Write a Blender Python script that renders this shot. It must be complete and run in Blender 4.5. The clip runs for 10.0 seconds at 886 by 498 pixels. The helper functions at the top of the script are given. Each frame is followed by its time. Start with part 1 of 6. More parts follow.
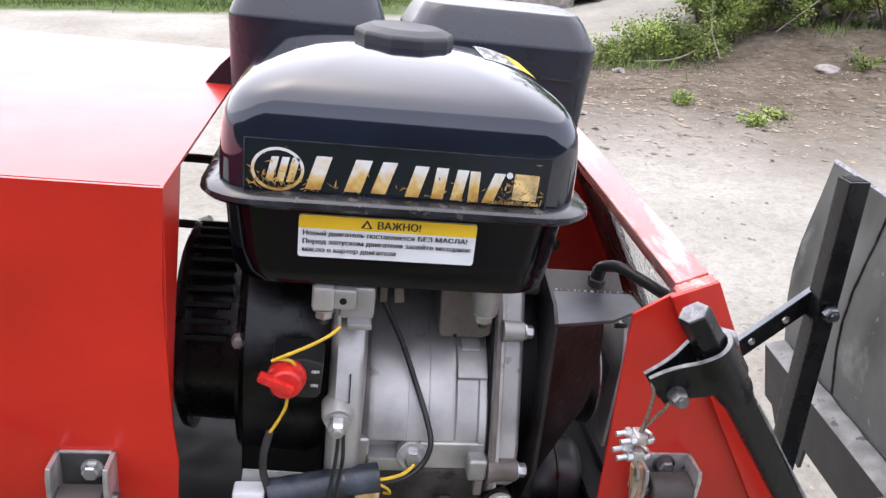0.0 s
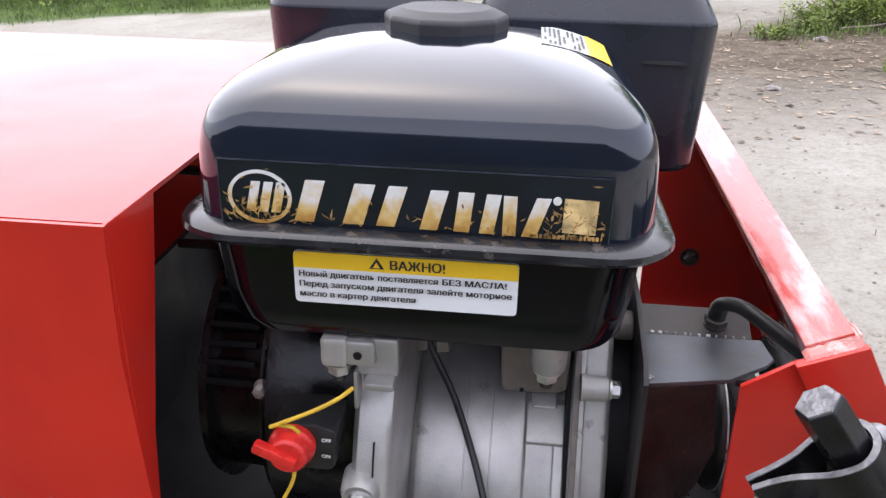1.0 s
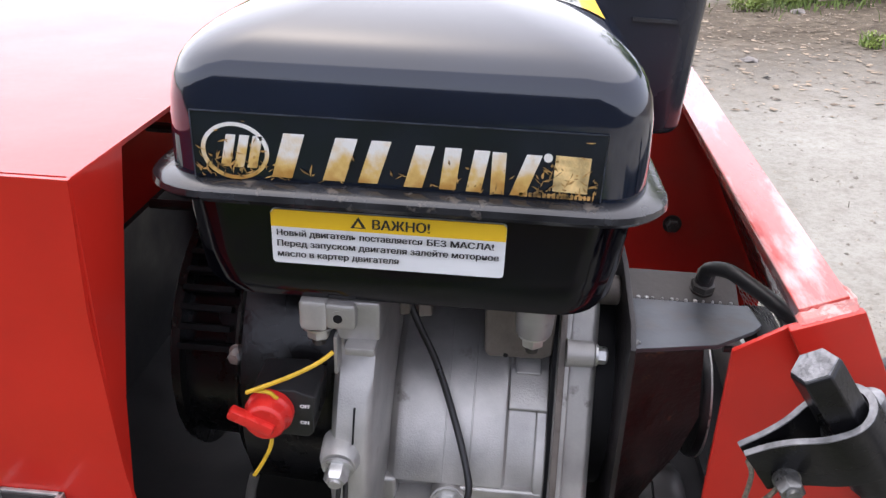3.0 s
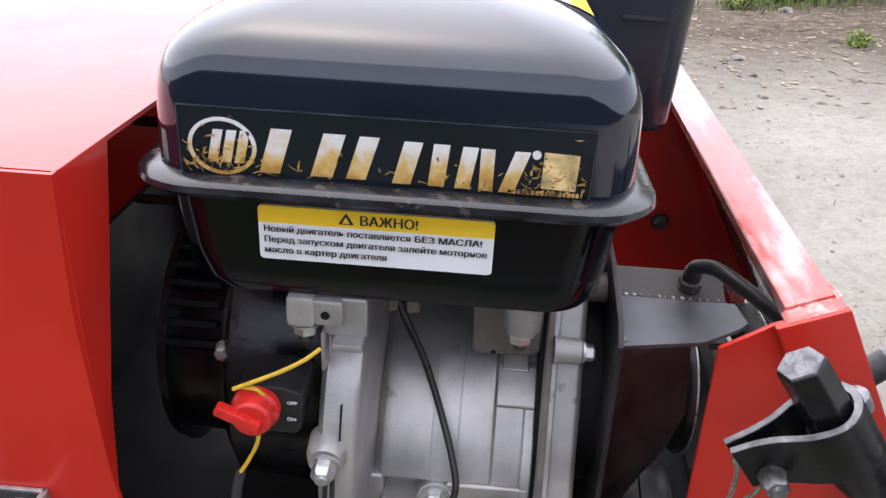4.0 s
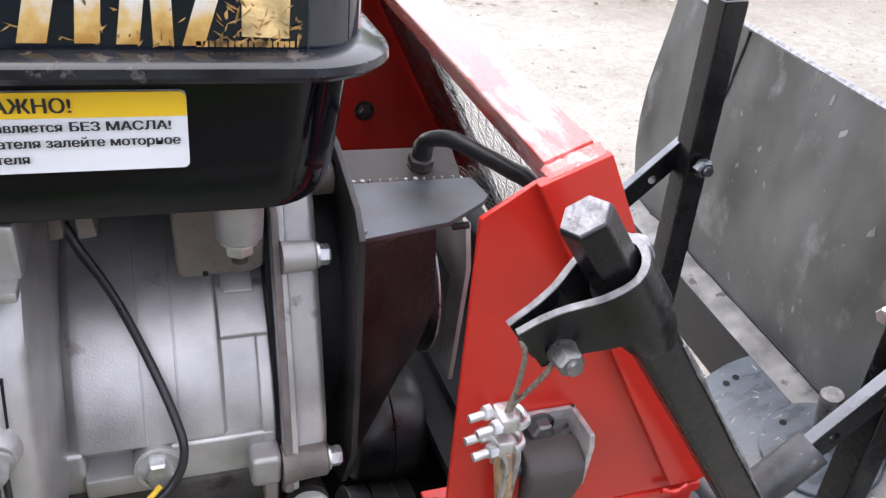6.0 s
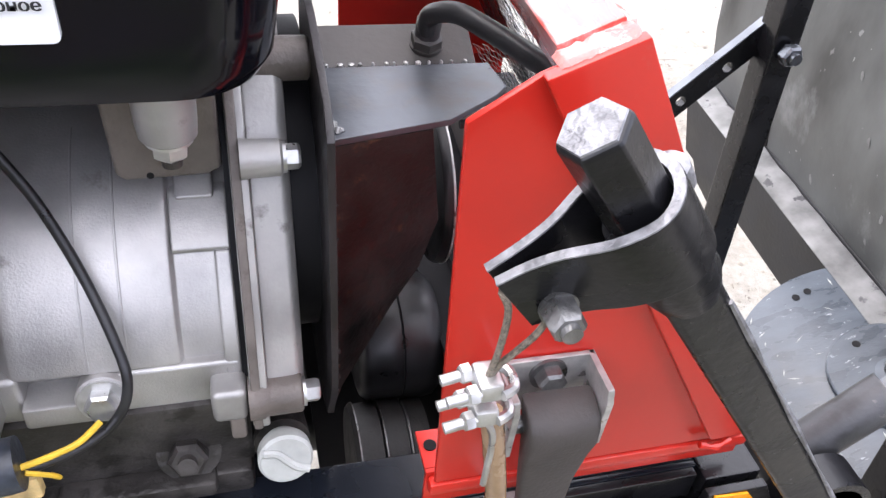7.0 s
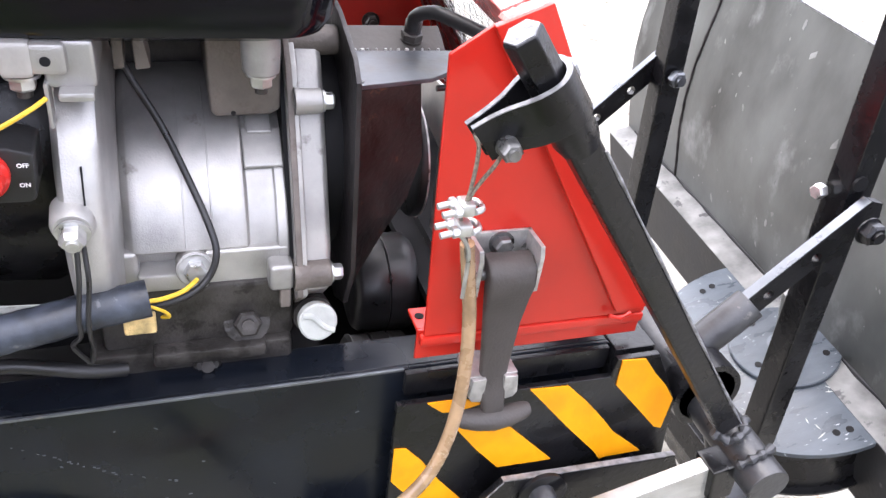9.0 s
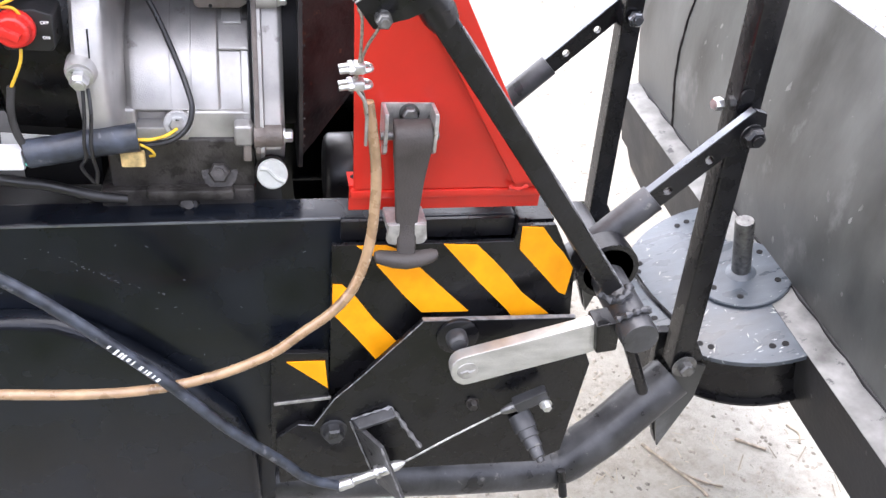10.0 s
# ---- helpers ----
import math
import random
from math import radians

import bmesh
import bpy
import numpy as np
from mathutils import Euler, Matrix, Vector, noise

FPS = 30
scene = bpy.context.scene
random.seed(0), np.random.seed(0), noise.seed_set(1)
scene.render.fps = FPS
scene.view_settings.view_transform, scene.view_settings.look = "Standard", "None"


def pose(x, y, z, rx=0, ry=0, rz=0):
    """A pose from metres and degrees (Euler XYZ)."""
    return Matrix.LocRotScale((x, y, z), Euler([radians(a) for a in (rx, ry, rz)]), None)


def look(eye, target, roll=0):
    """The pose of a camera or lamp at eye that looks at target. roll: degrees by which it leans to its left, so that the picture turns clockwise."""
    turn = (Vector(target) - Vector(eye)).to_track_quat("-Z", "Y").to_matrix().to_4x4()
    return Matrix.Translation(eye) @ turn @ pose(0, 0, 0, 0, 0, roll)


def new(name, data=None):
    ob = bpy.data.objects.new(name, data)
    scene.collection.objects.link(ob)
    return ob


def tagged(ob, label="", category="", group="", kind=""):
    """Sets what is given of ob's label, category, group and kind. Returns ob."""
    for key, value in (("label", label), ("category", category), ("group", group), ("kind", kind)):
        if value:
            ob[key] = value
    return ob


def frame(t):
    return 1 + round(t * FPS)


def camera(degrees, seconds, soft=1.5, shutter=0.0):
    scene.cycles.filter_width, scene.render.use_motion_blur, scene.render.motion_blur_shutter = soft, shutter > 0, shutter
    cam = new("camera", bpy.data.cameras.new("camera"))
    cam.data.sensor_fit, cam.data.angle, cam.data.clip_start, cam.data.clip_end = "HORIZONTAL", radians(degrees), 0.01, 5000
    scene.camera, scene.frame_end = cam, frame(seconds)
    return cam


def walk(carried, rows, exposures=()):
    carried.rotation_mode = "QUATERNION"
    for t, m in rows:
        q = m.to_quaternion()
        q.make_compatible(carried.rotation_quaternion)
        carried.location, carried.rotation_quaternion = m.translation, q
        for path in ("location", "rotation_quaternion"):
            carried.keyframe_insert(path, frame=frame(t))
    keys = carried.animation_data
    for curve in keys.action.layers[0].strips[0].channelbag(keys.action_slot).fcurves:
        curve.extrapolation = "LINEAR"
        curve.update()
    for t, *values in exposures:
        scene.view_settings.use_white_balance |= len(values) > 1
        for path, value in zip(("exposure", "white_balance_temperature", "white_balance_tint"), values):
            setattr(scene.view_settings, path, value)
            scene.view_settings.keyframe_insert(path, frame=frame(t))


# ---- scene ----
cam = camera(58.3, 10.0, soft=1.4)
PATH = [
    (0, (0.007, 0.027, 1.005), (0.284, 1.857, 0.247), 6.7),
    (0.5, (0.063, 0.112, 0.997), (-0.001, 1.941, 0.19), 3.4),
    (1, (0.091, 0.139, 0.995), (-0.088, 1.952, 0.169), 1.3),
    (1.5, (0.093, 0.14, 0.988), (-0.069, 1.955, 0.163), 1.5),
    (2, (0.084, 0.143, 0.985), (-0.029, 1.956, 0.148), 2.0),
    (2.5, (0.086, 0.149, 0.984), (-0.029, 1.945, 0.113), 2.5),
    (4, (0.086, 0.151, 0.984), (0.003, 1.935, 0.085), 3.2),
    (4.5, (0.096, 0.158, 0.975), (0.338, 1.93, 0.08), 5.1),
    (5, (0.068, 0.164, 0.964), (0.674, 1.829, 0.036), 6.9),
    (5.2, (0.064, 0.166, 0.958), (0.729, 1.8, 0.017), 7.3),
    (6.3, (0.099, 0.237, 0.918), (0.74, 1.799, -0.155), 7.0),
    (6.5, (0.112, 0.249, 0.909), (0.697, 1.787, -0.228), 6.5),
    (7, (0.135, 0.269, 0.906), (0.605, 1.742, -0.362), 6.3),
    (7.5, (0.132, 0.261, 0.917), (0.599, 1.73, -0.358), 6.5),
    (8, (0.114, 0.236, 0.923), (0.636, 1.732, -0.297), 6.9),
    (8.5, (0.074, 0.18, 0.924), (0.692, 1.73, -0.178), 7.4),
    (9, (0.067, 0.104, 0.921), (0.688, 1.664, -0.167), 7.5),
    (9.5, (0.107, -0.019, 0.915), (0.598, 1.585, -0.175), 6.9),
    (10, (0.137, -0.078, 0.932), (0.566, 1.512, -0.203), 6.7),
]
EXPOSURES = [(0, 1.17), (0.5, 1.17), (1.0, 0.98), (4.0, 0.98), (5.0, 1.28), (6.5, 1.52), (7.0, 1.80), (7.5, 1.90), (8.5, 2.09), (9.2, 2.14), (10, 2.07)]
walk(cam, [(t, look(eye, target, roll)) for t, eye, target, roll in PATH], EXPOSURES)

# ---- light: a bright, thinly clouded sky ----
SUN_ELEV, SUN_ROT = 66.0, 325.0
world = bpy.data.worlds.new("sky")
scene.world = world
world.use_nodes = True
wn = world.node_tree
sky = wn.nodes.new("ShaderNodeTexSky")
sky.sky_type, sky.sun_disc = "NISHITA", False
sky.sun_elevation, sky.sun_rotation = radians(SUN_ELEV), radians(SUN_ROT)
sky.air_density, sky.dust_density, sky.ozone_density = 1.0, 3.5, 1.5
cloud = wn.nodes.new("ShaderNodeMix")
cloud.data_type = "RGBA"
cloud.inputs[0].default_value, cloud.inputs[7].default_value = 0.6, (6.8, 6.7, 7.9, 1)  # thin even cloud over the blue
wn.links.new(sky.outputs[0], cloud.inputs[6])
wn.links.new(cloud.outputs[2], wn.nodes["Background"].inputs[0])
wn.nodes["Background"].inputs[1].default_value = 0.15
sun_data = bpy.data.lights.new("sun", "SUN")
sun_data.energy, sun_data.angle, sun_data.color = 1.6, radians(130), (1.0, 0.955, 0.95)
sun = new("sun", sun_data)
az = radians(SUN_ROT)
sun_dir = Vector((math.sin(az) * math.cos(radians(SUN_ELEV)), math.cos(az) * math.cos(radians(SUN_ELEV)), math.sin(radians(SUN_ELEV))))
sun.matrix_world = look(sun_dir * 20, (0, 0, 0))


# ---- materials ----
def mk(name, base, rough=0.5, metal=0.0, var=0.12, scale=30.0, bump=0.05, bscale=250.0, spots=None, spot_scale=60.0,
       spot_at=0.62, coat=0.0, rough_var=0.12, stretch=(1, 1, 1), spot_rough=None, spec=0.5, spot_metal=None,
       coat_rough=0.13, spot_soft=0.06):
    m = bpy.data.materials.new(name)
    m.use_nodes = True
    n, l = m.node_tree.nodes, m.node_tree.links
    b = n["Principled BSDF"]
    tc = n.new("ShaderNodeTexCoord")
    mp = n.new("ShaderNodeMapping")
    mp.inputs["Scale"].default_value = stretch
    l.new(tc.outputs["Object"], mp.inputs[0])
    big = n.new("ShaderNodeTexNoise")
    big.inputs["Scale"].default_value, big.inputs["Detail"].default_value = scale, 6
    l.new(mp.outputs[0], big.inputs[0])
    fine = n.new("ShaderNodeTexNoise")
    fine.inputs["Scale"].default_value, fine.inputs["Detail"].default_value = bscale, 4
    l.new(mp.outputs[0], fine.inputs[0])
    ramp = n.new("ShaderNodeValToRGB")
    lo = [max(0, c * (1 - 2 * var)) for c in base]
    hi = [min(1, c * (1 + 2 * var)) for c in base]
    ramp.color_ramp.elements[0].position, ramp.color_ramp.elements[0].color = 0.3, (*lo, 1)
    ramp.color_ramp.elements[1].position, ramp.color_ramp.elements[1].color = 0.7, (*hi, 1)
    l.new(big.outputs[0], ramp.inputs[0])
    colour = ramp.outputs[0]
    rr = n.new("ShaderNodeMapRange")
    rr.inputs[1].default_value, rr.inputs[2].default_value = 0.3, 0.7
    rr.inputs[3].default_value, rr.inputs[4].default_value = max(0.03, rough - rough_var), min(1, rough + rough_var)
    l.new(big.outputs[0], rr.inputs[0])
    rough_out = rr.outputs[0]
    b.inputs["Metallic"].default_value = metal
    if spots:
        sp = n.new("ShaderNodeTexNoise")
        sp.inputs["Scale"].default_value, sp.inputs["Detail"].default_value, sp.inputs["Roughness"].default_value = spot_scale, 8, 0.65
        l.new(mp.outputs[0], sp.inputs[0])
        mask = n.new("ShaderNodeMapRange")
        mask.inputs[1].default_value, mask.inputs[2].default_value = spot_at, spot_at + spot_soft
        l.new(sp.outputs[0], mask.inputs[0])
        mix = n.new("ShaderNodeMix")
        mix.data_type = "RGBA"
        l.new(mask.outputs[0], mix.inputs[0])
        l.new(colour, mix.inputs[6])
        mix.inputs[7].default_value = (*spots, 1)
        colour = mix.outputs[2]
        if spot_rough is not None:
            mr = n.new("ShaderNodeMix")
            l.new(mask.outputs[0], mr.inputs[0])
            l.new(rough_out, mr.inputs[2])
            mr.inputs[3].default_value = spot_rough
            rough_out = mr.outputs[0]
        if spot_metal is not None:
            mm = n.new("ShaderNodeMix")
            l.new(mask.outputs[0], mm.inputs[0])
            mm.inputs[2].default_value, mm.inputs[3].default_value = metal, spot_metal
            l.new(mm.outputs[0], b.inputs["Metallic"])
    l.new(colour, b.inputs["Base Color"])
    l.new(rough_out, b.inputs["Roughness"])
    b.inputs["Specular IOR Level"].default_value = spec
    if coat:
        b.inputs["Coat Weight"].default_value, b.inputs["Coat Roughness"].default_value = coat, coat_rough
    if bump:
        bp = n.new("ShaderNodeBump")
        bp.inputs["Strength"].default_value, bp.inputs["Distance"].default_value = bump, 0.002
        l.new(fine.outputs[0], bp.inputs["Height"])
        l.new(bp.outputs[0], b.inputs["Normal"])
    return m


RED = mk("red_paint", (0.50, 0.019, 0.011), 0.38, var=0.06, scale=14, bump=0.05, bscale=70, coat=0.48, rough_var=0.03, spec=0.3,
         spots=(0.46, 0.04, 0.03), spot_scale=45, spot_at=0.66)
# Pale spots are part worn paint, part sky glare put into the colour.
RED_WORN_GLARE = mk("worn_red_paint_with_glare", (0.52, 0.045, 0.032), 0.30, var=0.10, scale=25, bump=0.10, bscale=120, coat=1.0, coat_rough=0.10,
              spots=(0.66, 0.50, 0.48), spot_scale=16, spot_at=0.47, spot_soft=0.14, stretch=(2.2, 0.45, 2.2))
RED_WELD = mk("red_painted_weld", (0.52, 0.17, 0.15), 0.38, var=0.25, scale=60, bump=0.6, bscale=220, spots=(0.60, 0.36, 0.33), spot_scale=110, spot_at=0.50)
TANK = mk("black_enamel", (0.005, 0.0095, 0.021), 0.10, var=0.25, scale=8, bump=0.006, bscale=40, coat=0.8, coat_rough=0.05, rough_var=0.03, spec=0.5,
          spots=(0.035, 0.037, 0.042), spot_scale=75, spot_at=0.70, spot_rough=0.4)
# Tank enamel again, darkened: the lower shell's shade is put into its colour.
TANK_SHADED = mk("black_enamel_shaded", (0.0022, 0.0024, 0.0045), 0.10, var=0.2, scale=10, bump=0.01, bscale=60, rough_var=0.03, spec=0.3)
FLANGE = mk("dusty_black_enamel", (0.014, 0.015, 0.018), 0.22, var=0.3, scale=40, bump=0.04, bscale=120, coat=0.4, coat_rough=0.08,
            spots=(0.10, 0.085, 0.07), spot_scale=45, spot_at=0.60, spot_rough=0.6)
PLASTIC = mk("black_plastic", (0.022, 0.023, 0.026), 0.48, var=0.15, scale=30, bump=0.12, bscale=500, rough_var=0.08)
PLASTIC_DUST = mk("dusty_black_plastic", (0.028, 0.028, 0.031), 0.5, var=0.2, scale=20, bump=0.1, bscale=400,
                  spots=(0.11, 0.105, 0.10), spot_scale=50, spot_at=0.66)
BLACK = mk("black_satin_paint", (0.005, 0.0065, 0.010), 0.26, spec=0.38, var=0.25, scale=18, bump=0.06, bscale=140, rough_var=0.1,
           spots=(0.13, 0.13, 0.135), spot_scale=70, spot_at=0.71, spot_rough=0.6)
BLACK_STEEL = mk("black_painted_steel", (0.006, 0.006, 0.007), 0.28, spec=0.38, var=0.25, scale=40, bump=0.15, bscale=220, rough_var=0.1,
                 spots=(0.14, 0.135, 0.125), spot_scale=110, spot_at=0.69)
BLADE_GREY = mk("dark_grey_blade_paint", (0.064, 0.066, 0.063), 0.38, var=0.34, scale=9, bump=0.10, bscale=90, rough_var=0.1, spec=0.45,
                spots=(0.150, 0.152, 0.150), spot_scale=13, spot_at=0.57, spot_soft=0.12, stretch=(1, 1, 0.6), spot_rough=0.5)
BEAM_GREY = mk("scuffed_beam_paint", (0.022, 0.022, 0.023), 0.5, var=0.3, scale=18, bump=0.15, bscale=150, spec=0.22,
               spots=(0.09, 0.09, 0.088), spot_scale=50, spot_at=0.66, spot_rough=0.55)
DISC_GREY = mk("worn_grey_turntable_paint", (0.066, 0.078, 0.092), 0.32, spec=0.5, var=0.15, scale=22, bump=0.12, bscale=160,
               spots=(0.46, 0.48, 0.50), spot_scale=70, spot_at=0.635, stretch=(1, 2.6, 1), spot_rough=0.6)
CAST = mk("cast_aluminium_paint", (0.415, 0.405, 0.39), 0.43, metal=0.65, var=0.16, scale=25, bump=0.14, bscale=900, rough_var=0.06,
          spots=(0.30, 0.285, 0.265), spot_scale=34, spot_at=0.645, spot_rough=0.5)
CAST_DULL = mk("dull_cast_aluminium", (0.36, 0.35, 0.335), 0.48, metal=0.55, var=0.16, scale=30, bump=0.12, bscale=500, rough_var=0.08,
               spots=(0.22, 0.21, 0.195), spot_scale=60, spot_at=0.62, spot_soft=0.12, spot_rough=0.6)
# Oily dirt on the sump; on the cylinder casting the dark colour is shade.
CAST_DIRTY_SHADE = mk("oily_and_shaded_cast_aluminium", (0.045, 0.041, 0.038), 0.42, metal=0.3, var=0.3, scale=40, bump=0.4, bscale=300,
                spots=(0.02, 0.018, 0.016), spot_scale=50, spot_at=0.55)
# Brown stain, darkened further to put the shade under the tank into the colour.
CAST_STAINED_SHADE = mk("stained_and_shaded_cast_aluminium", (0.15, 0.130, 0.115), 0.55, metal=0.3, var=0.15, scale=45, bump=0.3, bscale=400, spots=(0.11, 0.092, 0.078), spot_scale=60, spot_at=0.60)
AGED_ZINC = mk("aged_zinc", (0.17, 0.17, 0.168), 0.36, metal=0.8, var=0.2, scale=150, bump=0.2, bscale=600, spots=(0.16, 0.14, 0.12), spot_scale=160, spot_at=0.62)
WORN_EDGE = mk("worn_bare_edge", (0.24, 0.24, 0.25), 0.45, metal=0.5, var=0.25, scale=160, bump=0.3, bscale=500, spots=(0.08, 0.08, 0.085), spot_scale=120, spot_at=0.64)
ZINC = mk("zinc_plated_steel", (0.55, 0.55, 0.54), 0.38, metal=0.85, var=0.12, scale=120, bump=0.1, bscale=500)
AIR = mk("glossy_black_plastic", (0.014, 0.017, 0.026), 0.26, var=0.2, scale=12, bump=0.04, bscale=300, spots=(0.05, 0.05, 0.055), spot_scale=45, spot_at=0.68, spot_rough=0.5)
BARE = mk("bare_steel", (0.42, 0.41, 0.395), 0.38, metal=0.55, var=0.2, scale=90, bump=0.2, bscale=350, spots=(0.24, 0.19, 0.14), spot_scale=90, spot_at=0.64)
GREY_STEEL = mk("mill_scale_steel", (0.15, 0.16, 0.175), 0.34, metal=0.7, var=0.18, scale=30, bump=0.05, bscale=200,
                spots=(0.24, 0.22, 0.2), spot_scale=50, spot_at=0.62)
SCALE = mk("dark_mill_scale", (0.022, 0.019, 0.020), 0.42, metal=0.2, var=0.3, scale=30, bump=0.25, bscale=200, spots=(0.07, 0.05, 0.042), spot_scale=50, spot_at=0.64, spot_rough=0.6)
GUARD_STEEL = mk("heat_tinted_guard_steel", (0.098, 0.105, 0.116), 0.36, metal=0.6, var=0.2, scale=20, bump=0.08, bscale=200,
                 spots=(0.125, 0.106, 0.090), spot_scale=16, spot_at=0.50, spot_soft=0.2, spot_rough=0.5)
PLATE_BROWN = mk("brown_grey_plate", (0.055, 0.050, 0.046), 0.5, metal=0.3, var=0.2, scale=25, bump=0.15, bscale=200, spots=(0.09, 0.08, 0.07), spot_scale=30, spot_at=0.58, spot_soft=0.15)
RUST = mk("rusty_brown_steel", (0.015, 0.010, 0.009), 0.5, metal=0.15, var=0.45, scale=30, bump=0.5, bscale=200,
          spots=(0.10, 0.048, 0.028), spot_scale=45, spot_at=0.62, spot_rough=0.7)
BEAM_TOP = mk("bare_scuffed_beam_top", (0.165, 0.165, 0.16), 0.5, var=0.3, scale=25, bump=0.2, bscale=200, spots=(0.06, 0.06, 0.062), spot_scale=45, spot_at=0.6)
RUBBER = mk("black_rubber", (0.030, 0.029, 0.028), 0.62, var=0.2, scale=60, bump=0.15, bscale=500)
LATCH_RUBBER = mk("grey_brown_rubber", (0.050, 0.043, 0.039), 0.6, var=0.12, scale=60, bump=0.2, bscale=600)
HOSE = mk("black_hose_rubber", (0.014, 0.014, 0.015), 0.38, var=0.2, scale=60, bump=0.05, bscale=500)
SLEEVE = mk("dusty_blue_black_sleeve", (0.032, 0.038, 0.05), 0.42, var=0.35, scale=70, bump=0.15, bscale=300, spots=(0.12, 0.125, 0.135), spot_scale=80, spot_at=0.62)
YELLOW = mk("hazard_yellow_film", (0.90, 0.35, 0.006), 0.5, spec=0.25, var=0.06, scale=50, bump=0.08, bscale=300, spots=(0.70, 0.25, 0.02), spot_scale=60, spot_at=0.66)
LABEL_YELLOW = mk("label_yellow", (0.88, 0.56, 0.02), 0.45, var=0.02, scale=30, bump=0.02)
LABEL_WHITE = mk("label_white", (0.76, 0.77, 0.78), 0.42, var=0.02, scale=30, bump=0.02)
INK = mk("label_ink", (0.02, 0.02, 0.022), 0.5, var=0.05, bump=0)
WHITE_INK = mk("white_ink", (0.75, 0.75, 0.74), 0.5, var=0.1, scale=300, bump=0)
KNOB = mk("red_switch_plastic", (0.62, 0.025, 0.02), 0.32, var=0.08, scale=90, bump=0.08, bscale=500, spots=(0.5, 0.1, 0.08), spot_scale=120, spot_at=0.68)
PLUG = mk("pale_grey_plastic", (0.40, 0.41, 0.385), 0.45, var=0.08, scale=90, bump=0.1, bscale=400, spots=(0.3, 0.29, 0.26), spot_scale=90, spot_at=0.62)
WIRE_YELLOW = mk("yellow_wire", (0.66, 0.42, 0.03), 0.45, var=0.08, scale=200, bump=0)
SHEATH = mk("amber_cable_sheath", (0.30, 0.195, 0.11), 0.30, var=0.18, scale=60, bump=0.08, bscale=300, coat=0.4, spots=(0.5, 0.42, 0.3), spot_scale=80, spot_at=0.62)
ROPE = mk("steel_rope", (0.22, 0.19, 0.15), 0.45, metal=0.6, var=0.3, scale=600, bump=0.8, bscale=1500)
ALU = mk("bare_aluminium_bar", (0.50, 0.50, 0.48), 0.42, metal=0.7, var=0.1, scale=30, bump=0.25, bscale=260, stretch=(1, 1, 3),
         spots=(0.3, 0.29, 0.27), spot_scale=50, spot_at=0.64)
# Near-black for dark parts; also painted as shade in holes and the machine's inside.
DARK = mk("dark_parts_void_shade", (0.006, 0.006, 0.007), 0.6, var=0.2, bump=0.05, spec=0.2)
DUSTY_STEEL = mk("dusty_black_steel", (0.045, 0.046, 0.049), 0.36, metal=0.2, var=0.3, scale=30, bump=0.25, bscale=160, spots=(0.17, 0.165, 0.155), spot_scale=60, spot_at=0.63, spot_rough=0.6)


def stained_film():
    """White lettering film, scorched to gold and brown towards its lower edge in ragged patches."""
    m = mk("scorched_white_film", (0.72, 0.71, 0.68), 0.38, var=0.03, scale=200, bump=0.15, bscale=700)
    n, l = m.node_tree.nodes, m.node_tree.links
    b = n["Principled BSDF"]
    tc, sep = n["Texture Coordinate"], n.new("ShaderNodeSeparateXYZ")
    l.new(tc.outputs["Object"], sep.inputs[0])
    no = n.new("ShaderNodeTexNoise")
    no.inputs["Scale"].default_value, no.inputs["Detail"].default_value = 130, 5
    l.new(tc.outputs["Object"], no.inputs[0])
    ad = n.new("ShaderNodeMath")
    ad.operation = "MULTIPLY_ADD"
    ad.inputs[1].default_value = 0.030
    l.new(no.outputs[0], ad.inputs[0])
    l.new(sep.outputs[2], ad.inputs[2])
    rp = n.new("ShaderNodeValToRGB")
    mr = n.new("ShaderNodeMapRange")
    mr.inputs[1].default_value, mr.inputs[2].default_value = 0.868, 0.886
    l.new(ad.outputs[0], mr.inputs[0])
    l.new(mr.outputs[0], rp.inputs[0])
    e = rp.color_ramp.elements
    e[0].position, e[0].color = 0.0, (0.42, 0.22, 0.05, 1)
    e[1].position, e[1].color = 1.0, (0.72, 0.71, 0.68, 1)
    k = e.new(0.45)
    k.color = (0.62, 0.42, 0.14, 1)
    l.new(rp.outputs[0], b.inputs["Base Color"])
    return m


FILM = stained_film()
GOLD = mk("scorched_gold_film", (0.34, 0.20, 0.06), 0.45, var=0.45, scale=180, bump=0.3, bscale=500)
TAN = mk("scorched_tan_panel", (0.62, 0.45, 0.2), 0.5, var=0.25, scale=120, bump=0.3, bscale=600)
DECAL = mk("clear_decal_film", (0.006, 0.009, 0.016), 0.14, var=0.2, scale=30, bump=0.1, bscale=160)


# ---- mesh helpers ----
def V(*a):
    return Vector(a)


def thing(name, label, category, base, group="", kind=""):
    e = new(name)
    e.location, e.empty_display_size = base, 0.03
    return tagged(e, label, category, group, kind)


